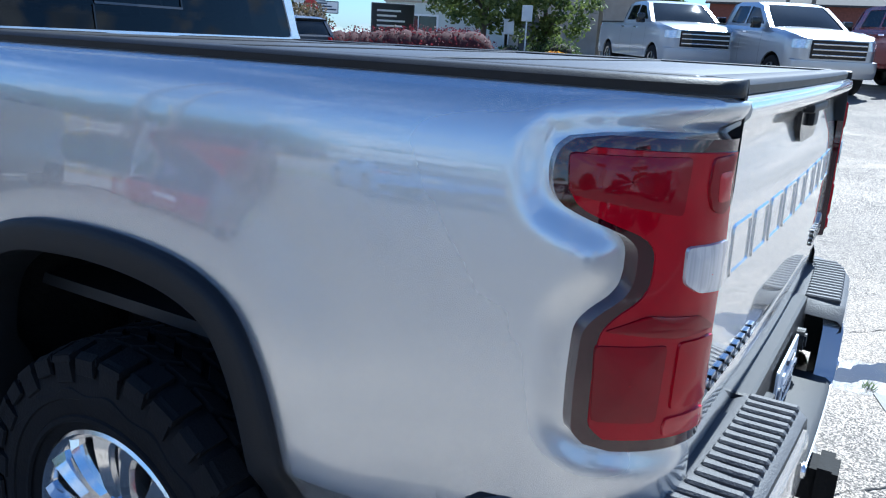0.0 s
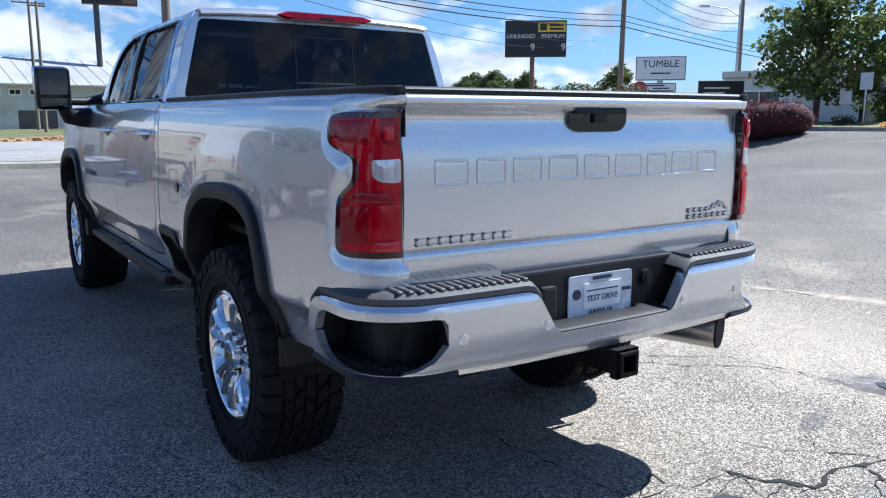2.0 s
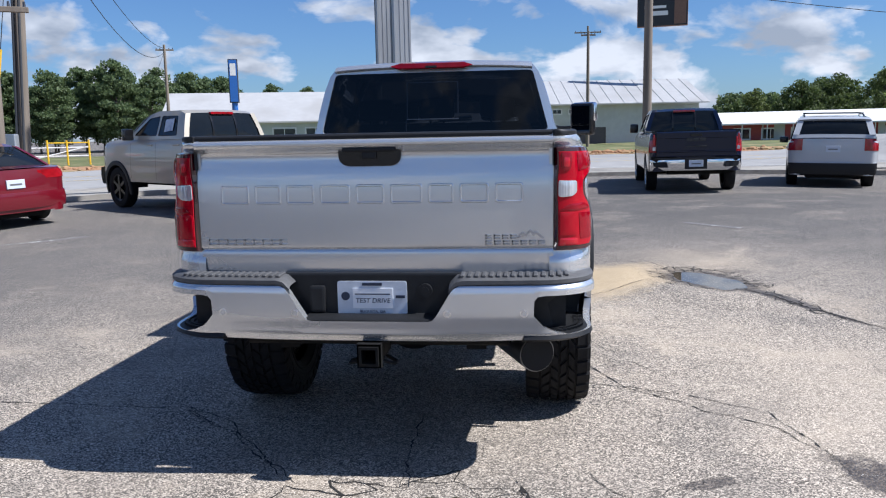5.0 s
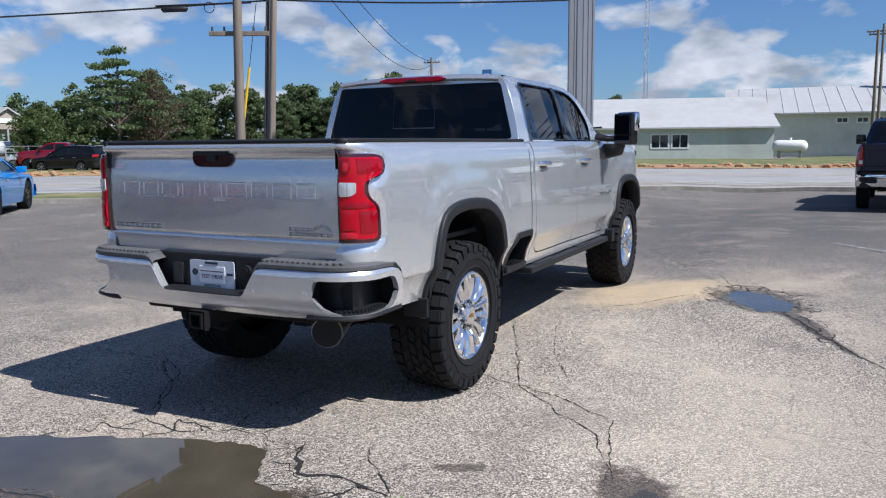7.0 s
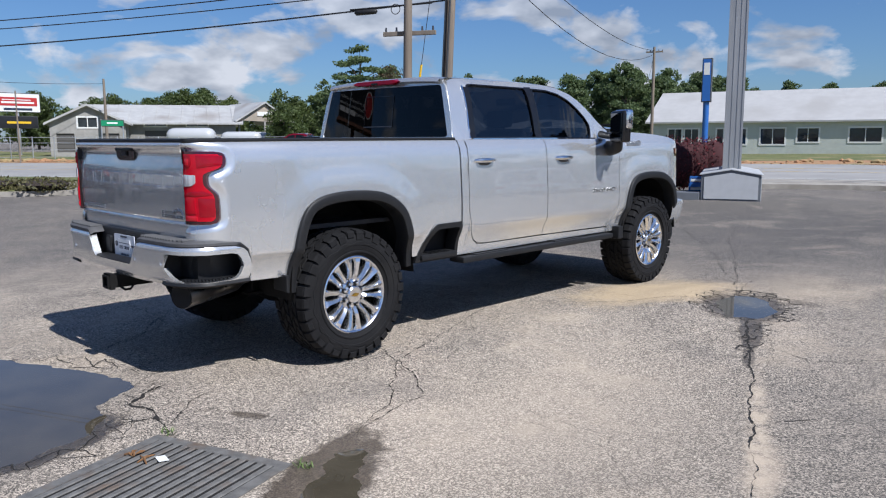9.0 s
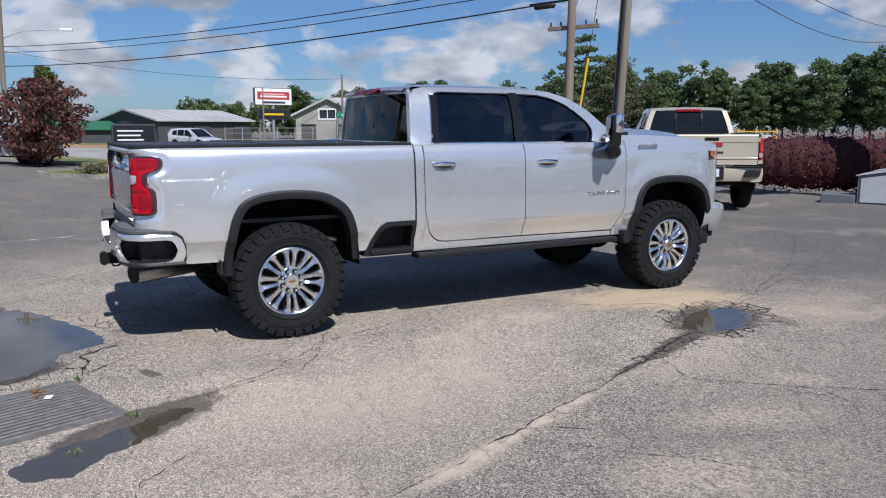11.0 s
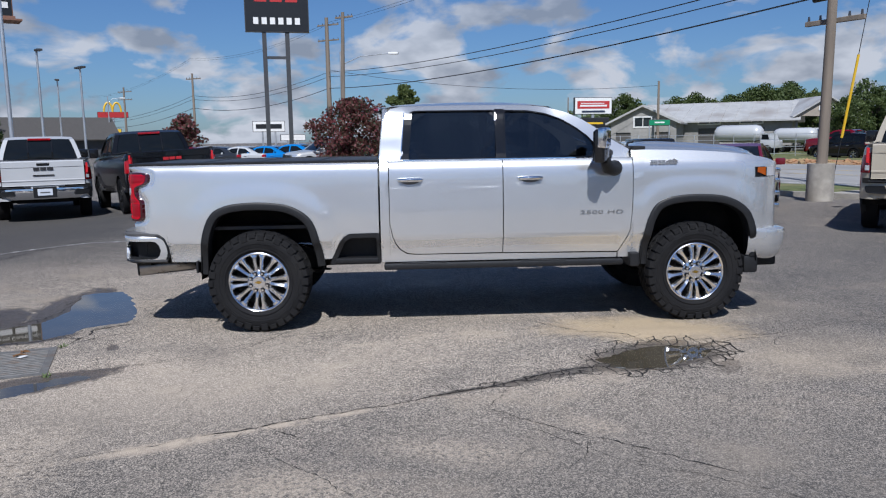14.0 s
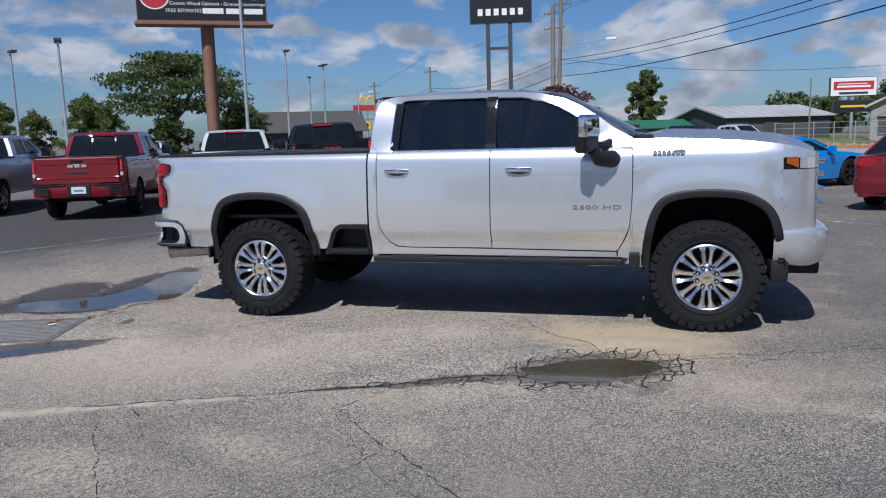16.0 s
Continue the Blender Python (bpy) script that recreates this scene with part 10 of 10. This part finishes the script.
for x in (-0.595, 0.565):
    bm = bmesh.new()
    box(bm, x, x + 0.03, 0.06, DEEP - 0.06, 0.02, 0.53)
    part("base_panel", bm, TOP_GREY, pylon)
for sgn in (-1, 1):
    bm = bmesh.new()
    prism(bm, [(sgn * 0.62, 0.565), (0.0, 0.672), (0.0, 0.69), (sgn * 0.62, 0.583)], DEEP + 0.06, lambda p, q, w: (p, w - 0.03, q))
    part("base_roof", bm, TOP_GREY, pylon)
for y0 in (0.95, 2.45):
    post = new("post")
    post.parent = pylon
    post.matrix_local = Matrix.Translation((0, y0 + (0.06 if y0 > 2 else -0.06), 0)) @ Matrix.Diagonal((0.80, 0.80, 1, 1)) @ Matrix.Translation((0, -y0, 0))
    bm = bmesh.new()
    holed(bm, [(-0.22, y0 - 0.19), (0.22, y0 - 0.19), (0.22, y0 + 0.19), (-0.22, y0 + 0.19)], [], lambda p, q: (p, q, 0.55), put2=lambda p, q: (p, q, 13.5))
    part("column", bm, POST_STEEL, post, "galvanised steel column")
    for xs in (-0.235, 0.185):
        bm = bmesh.new()
        box(bm, xs, xs + 0.05, y0 - 0.205, y0 - 0.17, 0.55, 13.5)
        part("flange", bm, POST_STEEL, post)
    for xs in (-0.075, 0.06):
        bm = bmesh.new()
        box(bm, xs, xs + 0.018, y0 - 0.202, y0 - 0.19, 0.55, 13.5)
        part("rib", bm, POST_STEEL, post)
    # dark bar on the solid column, painting a line of shade
    bm = bmesh.new()
    box(bm, -0.226, -0.20, y0 + 0.12, y0 + 0.196, 0.55, 13.5)
    part("shadow_slot", bm, DARK_STEEL, post, "dark strip painting shade along the column")
bm = bmesh.new()
box(bm, -0.12, 0.12, 1.14, 2.26, 0.62, 0.85)
part("tie_plate", bm, FRAME_GREY, pylon)
# blue crates beside the base
for k, (x, y, z) in enumerate(((-3.5, 14.3, 0.22), (-3.5, 14.3, 0.42), (-3.75, 14.75, 0.22))):
    crate = thing("plastic_crate", "blue and white plastic crate beside the sign base", "crate", Matrix.Translation((x, y, z)) @ Matrix.Rotation(0.45, 4, "Z"), "crates")
    for h in (0.0, 0.08, 0.15):
        bm = bmesh.new()
        holed(bm, [(-0.2, -0.15), (0.2, -0.15), (0.2, 0.15), (-0.2, 0.15)], [[(-0.18, -0.13), (0.18, -0.13), (0.18, 0.13), (-0.18, 0.13)]], lambda p, q, h=h: (p, q, h), put2=lambda p, q, h=h: (p, q, h + 0.045))
        part("slat", bm, BOARD_BLUE if h != 0.08 else BOARD_WHITE, crate)
    bm = bmesh.new()
    for sx in (-0.19, 0.19):
        for sy in (-0.14, 0.14):
            box(bm, sx - 0.012, sx + 0.012, sy - 0.012, sy + 0.012, 0.0, 0.19)
    box(bm, -0.19, 0.19, -0.14, 0.14, 0.002, 0.012)
    part("crate_body", bm, BOARD_BLUE, crate)
# bollard-like dark block in front of the base
bm = bmesh.new()
box(bm, -0.3, 0.3, -0.2, 0.2, 0.0, 0.22, 0.02)
blk = part("kerb_block", bm, FRAME_GREY)
blk.matrix_world = Matrix.Translation((-2.72, 12.1, 0.18)) @ Matrix.Rotation(0.42, 4, "Z")
tagged(blk, "dark grey block beside the sign base", "block")


def board(name, label, A, B, z0, z1, face, posts=(), parent_group="", frame=DARK_STEEL, depth=0.3, post_mat=GALV, post_r=0.12, base=0.0):
    """A sign board whose face runs from A to B, on posts given as shares of its width."""
    a, b = Vector(A), Vector(B)
    L = (b - a).length
    u = (b - a) / L
    m = Matrix(((u.x, -u.y, 0, a.x), (u.y, u.x, 0, a.y), (0, 0, 1, 0), (0, 0, 0, 1)))
    ob = thing(name, label, "sign", m, parent_group)
    bm = bmesh.new()
    box(bm, 0, L, 0, depth, z0, z1, 0.02, 1)
    part("cabinet", bm, frame, ob)
    bm = bmesh.new()
    box(bm, 0.06, L - 0.06, -0.015, 0.005, z0 + 0.06, z1 - 0.06)
    part("face", bm, face, ob)
    for s in posts:
        bm = bmesh.new()
        tube(bm, [(s * L, depth / 2, base - 0.2), (s * L, depth / 2, z0 + 0.05)], post_r, 12)
        part("post", bm, post_mat, ob, smooth=60)
    return ob, L


def bar(ob, x0, x1, z0, z1, mat, out=0.02):
    bm = bmesh.new()
    box(bm, x0, x1, -out - 0.006, -out + 0.008, z0, z1)
    part("print_bar", bm, mat, ob)


def words(ob, text, x, z, size, mat, out=0.024, squeeze=1.0):
    letters("words", text, size, mat, ob, Matrix.Translation((x, -out, z)) @ Matrix.Rotation(math.pi / 2, 4, "X") @ Matrix.Diagonal((squeeze, 1, 1, 1)), 0.004)


# dealership sign on twin legs, blank
ob, L = board("tall_sign", "tall black dealership sign with blank marks on twin legs", (-52.9, -10.3), (-53.8, -5.6), 10.0, 14.2, BOARD_BLACK, (), depth=0.6)
for s in (0.29, 0.65):
    bm = bmesh.new()
    box(bm, s * L - 0.16, s * L + 0.16, 0.1, 0.45, 0.0, 10.02)
    part("leg", bm, DARK_STEEL, ob)
bm = bmesh.new()
box(bm, 0.29 * L, 0.65 * L, 0.15, 0.4, 8.0, 8.2)
part("tie", bm, DARK_STEEL, ob)
for k in range(6):
    bar(ob, 0.62 + 0.62 * k, 1.0 + 0.62 * k, 10.55, 11.05, BOARD_WHITE)
for k in range(3):
    bar(ob, 0.75 + 1.15 * k, 1.65 + 1.15 * k, 12.2, 13.0, BOARD_RED)
# billboard
ob, L = board("billboard", "large dark billboard with white print on a brown steel post", (-41.1, -31.5), (-45.8, -23.9), 10.05, 13.4, BOARD_BLACK, (0.52,), frame=RUST_STEEL, depth=0.8, post_mat=RUST_STEEL, post_r=0.42)
words(ob, "Inspections - Emergency Tarps - Leaks & Repairs", 0.60 * L, 11.75, 0.34, BOARD_WHITE)
words(ob, "Custom Wood Cabinets - Granite Countertops", 0.62 * L, 11.30, 0.34, BOARD_WHITE)
words(ob, "FREE ESTIMATES!", 0.36 * L, 10.80, 0.34, BOARD_WHITE)
bar(ob, 0.50 * L, 0.66 * L, 10.62, 11.0, BOARD_WHITE)
bar(ob, 0.68 * L, 0.80 * L, 10.62, 11.0, BOARD_WHITE)
bar(ob, 0.82 * L, 0.97 * L, 10.62, 11.0, BOARD_WHITE)
bm = bmesh.new()
cyl(bm, (0.14 * L, -0.02, 11.9), (0.14 * L, -0.05, 11.9), 1.05, segs=32)
part("print_disc", bm, BOARD_WHITE, ob)
bm = bmesh.new()
cyl(bm, (0.14 * L, -0.05, 11.9), (0.14 * L, -0.06, 11.9), 0.95, segs=32)
part("print_disc", bm, BOARD_RED, ob)
bm = bmesh.new()
box(bm, -0.15, L + 0.4, -0.9, 0.9, 9.75, 9.86)
box(bm, -0.1, L + 0.1, -0.10, -0.02, 9.86, 10.12)
part("catwalk", bm, RUST_STEEL, ob)
bm = bmesh.new()
tube(bm, [(0.57 * L, 0.4, 0.5), (0.57 * L, 0.4, 9.8)], 0.06, 6)
part("ladder", bm, RUST_STEEL, ob)
# petrol price sign
ob, L = board("price_sign", "black petrol price sign with a yellow corner panel", (43.9, 56.2), (48.3, 52.6), 6.9, 10.2, BOARD_BLACK, (0.45,), depth=0.7, post_mat=RUST_STEEL, post_r=0.22)
words(ob, "UNLEADED", 0.26 * L, 8.75, 0.52, BOARD_WHITE)
words(ob, "PREMIUM", 0.78 * L, 8.75, 0.52, BOARD_WHITE)
words(ob, "9", 0.45 * L, 7.75, 0.9, BOARD_WHITE)
words(ob, "9", 0.95 * L, 7.75, 0.9, BOARD_WHITE)
bm = bmesh.new()
box(bm, 0.54 * L, L - 0.1, -0.03, 0.0, 9.15, 10.05)
part("yellow_panel", bm, BOARD_YELLOW, ob)
for k in range(2):
    bar(ob, 0.72 * L, 0.95 * L, 9.32 + 0.34 * k, 9.52 + 0.34 * k, BOARD_BLACK, 0.035)
bar(ob, 0.57 * L, 0.68 * L, 9.3, 9.9, BOARD_BLACK, 0.035)
# white board with a large word, and its letter board
ob, L = board("sign_board", "white roadside sign with a large dark word", (42.0, 38.0), (44.4, 35.4), 4.05, 5.75, BOARD_WHITE, (0.5,), depth=0.35, post_r=0.2)
words(ob, "TUMBLE", 0.5 * L, 5.2, 0.72, INK)
bar(ob, 0.3 * L, 0.7 * L, 4.5, 4.6, INK)
ob, L = board("sign_board", "pale letter board with dark blank lines", (41.7, 38.2), (43.9, 35.8), 3.0, 3.85, BOARD_WHITE, (0.5,), depth=0.35, post_r=0.2)
for k, (p, q) in enumerate(((0.3, 0.75), (0.5, 0.85), (0.4, 0.95))):
    bar(ob, p * L, q * L, 3.62 - 0.2 * k, 3.72 - 0.2 * k, INK)
# black direction board near the hedge
ob, L = board("direction_board", "black direction board with white blank lines", (27.5, 20.6), (28.9, 19.2), 1.75, 3.05, BOARD_BLACK, (0.12, 0.88), depth=0.12, post_mat=DARK_STEEL, post_r=0.05)
for k in range(4):
    bar(ob, 0.25, 0.25 + (1.1, 0.9, 1.3, 1.25)[k], 2.68 - 0.22 * k, 2.76 - 0.22 * k, BOARD_WHITE)
ob, L = board("direction_board", "black direction board with white lines beyond the bed", (-26.9, 1.3), (-27.1, 3.0), 0.75, 1.85, BOARD_BLACK, (0.1, 0.9), depth=0.1, post_mat=DARK_STEEL, post_r=0.05)
for k in range(4):
    bar(ob, 0.2, 1.2 - 0.1 * (k % 2), 1.55 - 0.18 * k, 1.61 - 0.18 * k, BOARD_WHITE)
# old billboard to the north
ob, L = board("billboard", "dark old billboard with a figure-free print", (12.9, 89.8), (18.4, 88.8), 13.2, 17.0, BOARD_BLACK, (0.25,), frame=RUST_STEEL, depth=0.7, post_mat=DARK_STEEL, post_r=0.3)
bar(ob, 0.8, 3.2, 15.2, 15.5, BOARD_WHITE)
bar(ob, 1.2, 3.4, 14.4, 14.9, BOARD_WHITE)
bm = bmesh.new()
box(bm, 4.1, 5.4, -0.04, 0.0, 13.4, 16.8)
part("panel", bm, material("brown print", (0.16, 0.09, 0.06), rough=0.5), ob)
# two stacked roadside signs to the west
ob, L = board("sign_board", "white and red roadside sign on a post", (-75.2, 19.8), (-75.8, 24.0), 4.1, 5.9, BOARD_WHITE, (0.5,), depth=0.4, post_r=0.16)
bm = bmesh.new()
box(bm, 0.3, L - 0.3, -0.03, 0.0, 4.7, 5.5)
part("panel", bm, BOARD_RED, ob)
bar(ob, 0.7, L - 0.9, 5.22, 5.30, BOARD_WHITE, 0.035)
bar(ob, 0.6, L - 0.6, 4.92, 5.10, BOARD_WHITE, 0.035)
bar(ob, 0.8, L - 0.8, 4.28, 4.5, INK)
ob, L = board("sign_board", "black roadside sign with a yellow stroke", (-75.2, 20.1), (-75.8, 23.7), 2.6, 3.75, BOARD_BLACK, (0.5,), depth=0.3, post_r=0.14)
bar(ob, 0.7, L - 0.7, 3.05, 3.25, BOARD_YELLOW)
# street-name board
ob, L = board("street_sign", "green street sign with a white blank line", (-58.1, 22.4), (-57.8, 24.2), 2.55, 3.1, BOARD_GREEN, (0.05, 0.95), depth=0.08, post_r=0.05)
bar(ob, 0.5, L - 0.5, 2.78, 2.9, BOARD_WHITE)
# blue pole sign
ob, L = board("pole_sign", "narrow blue vertical sign on a blue pole", (-19.6, 47.1), (-19.0, 47.3), 3.9, 6.8, BOARD_BLUE, (0.5,), depth=0.5, post_mat=BOARD_BLUE, post_r=0.2)
bar(ob, 0.12, 0.5, 5.7, 6.5, BOARD_WHITE)
# yellow and red restaurant sign far off: two plain arcs over a box
ob, L = board("pole_sign", "far yellow and red restaurant sign on a pole", (-141.0, -55.0), (-143.5, -50.2), 6.6, 7.7, BOARD_RED, (0.5,), depth=0.4, post_r=0.22)
for s in (-1, 1):
    bm = bmesh.new()
    tube(bm, [(L / 2 + s * (0.75 + 0.75 * math.cos(a)), 0.2, 7.7 + 1.7 * math.sin(a)) for a in [math.pi * k / 14 for k in range(15)]], 0.18, 8)
    part("arc", bm, BOARD_YELLOW, ob)
for A, B, z0, z1, f in (((-118, -52), (-120, -48.5), 2.6, 4.0, BOARD_RED), ((-112, -44), (-113, -41), 2.6, 4.0, BOARD_YELLOW), ((-95, -18), (-96, -14), 3.0, 4.4, BOARD_WHITE), ((-92, -14), (-93, -11), 1.8, 2.6, BOARD_WHITE)):
    ob, L = board("sign_board", "small roadside sign far down the road", A, B, z0, z1, f, (0.3, 0.7), "far signs", depth=0.3, post_r=0.1)
    bar(ob, 0.4, L - 0.4, z0 + 0.4, z1 - 0.4, BOARD_BLACK)
# small post signs on the island
for x, y, h in ((26.6, 13.4, 2.5), (26.1, 12.4, 3.0)):
    ob, L = board("post_sign", "small grey sign back on a steel post", (x, y), (x + 0.15, y - 0.38), h - 0.6, h, GALV, (0.5,), "island signs", depth=0.03, frame=GALV, post_r=0.03, base=0.9)
# stop sign
stop = thing("stop_sign", "red octagonal stop sign on a steel post", "sign", Matrix.Translation((28.9, 25.4, ground_z(28.9, 25.4) - 0.3)) @ Matrix.Rotation(radians(-40), 4, "Z"))
bm = bmesh.new()
prism(bm, [(0.38 * math.cos(math.pi / 8 + k * math.pi / 4), 2.2 + 0.38 * math.sin(math.pi / 8 + k * math.pi / 4)) for k in range(8)], 0.02, lambda p, q, w: (p, w, q))
part("octagon", bm, BOARD_RED, stop)
letters("words", "STOP", 0.26, BOARD_WHITE, stop, Matrix.Translation((0, -0.004, 2.2)) @ Matrix.Rotation(math.pi / 2, 4, "X"), 0.004)
bm = bmesh.new()
cyl(bm, (0, 0.03, -0.3), (0, 0.03, 2.6), 0.03, segs=8)
part("post", bm, GALV, stop)
# radio mast
mast = thing("radio_mast", "slim lattice radio mast behind the white building", "mast", Matrix.Translation((-18.5, 95.0, 0.4)))
bm = bmesh.new()
for k in range(3):
    a = 2 * math.pi * k / 3
    cyl(bm, (0.3 * math.cos(a), 0.3 * math.sin(a), 0), (0.3 * math.cos(a), 0.3 * math.sin(a), 34), 0.04, segs=5)
    b = 2 * math.pi * (k + 1) / 3
    for h in range(34):
        cyl(bm, (0.3 * math.cos(a), 0.3 * math.sin(a), h), (0.3 * math.cos(b), 0.3 * math.sin(b), h + 1), 0.02, segs=4)
part("lattice", bm, GALV, mast)
# yellow bollard-like guy guards
g = thing("guy_guard", "yellow plastic guard on a pole's guy wire", "guy wire", Matrix.Translation((-12.05, 12.75, 0.0)))
bm = bmesh.new()
tube(bm, [(0.1, 0.08, 1.6), (0.35, 0.26, 3.7)], 0.035, 8)
part("guard", bm, BOARD_YELLOW, g)
bm = bmesh.new()
tube(bm, [(-0.1, -0.06, 0), (0.1, 0.08, 1.6), (0.35, 0.26, 3.7), (0.75, 0.55, 7.2)], 0.010, 5)
part("guy_wire", bm, CABLE, g)
# yellow and white gate across the road
gate = thing("gate", "white railed gate with yellow posts across the road", "gate", Matrix.Translation((-25.9, 33.3, 0.25)) @ Matrix.Rotation(math.atan2(2.4, 2.7), 4, "Z"))
for x, h in ((0.0, 1.1), (1.55, 1.35), (2.5, 1.35), (3.6, 1.35)):
    bm = bmesh.new()
    cyl(bm, (x, 0, 0), (x, 0, h), 0.05, segs=8)
    part("post", bm, BOARD_YELLOW if x > 1 else BOARD_WHITE, gate)
for x0, x1, h0, h1, mat in ((0.0, 3.6, 0.95, 0.95, BOARD_WHITE), (1.55, 3.6, 1.2, 1.2, BOARD_YELLOW), (1.0, 3.6, 0.4, 1.0, BOARD_WHITE), (0.0, 3.6, 0.5, 0.5, BOARD_WHITE)):
    bm = bmesh.new()
    cyl(bm, (x0, 0, h0), (x1, 0, h1), 0.03, segs=6)
    part("rail", bm, mat, gate)
# chain fence before the sheds
fence = thing("fence", "grey wire fence in front of the sheds", "fence")
for k in range(22):
    t = k / 21
    x, y = -57.0 + 14.5 * t, 12.5 + 26.0 * t
    bm = bmesh.new()
    cyl(bm, (x, y, 0.1), (x, y, 1.75), 0.035, segs=6)
    part("post", bm, GALV, fence)
for h in (0.3, 0.8, 1.3, 1.7):
    bm = bmesh.new()
    tube(bm, [(-57.0, 12.5, h), (-42.5, 38.5, h)], 0.018, 5)
    part("rail", bm, GALV, fence)
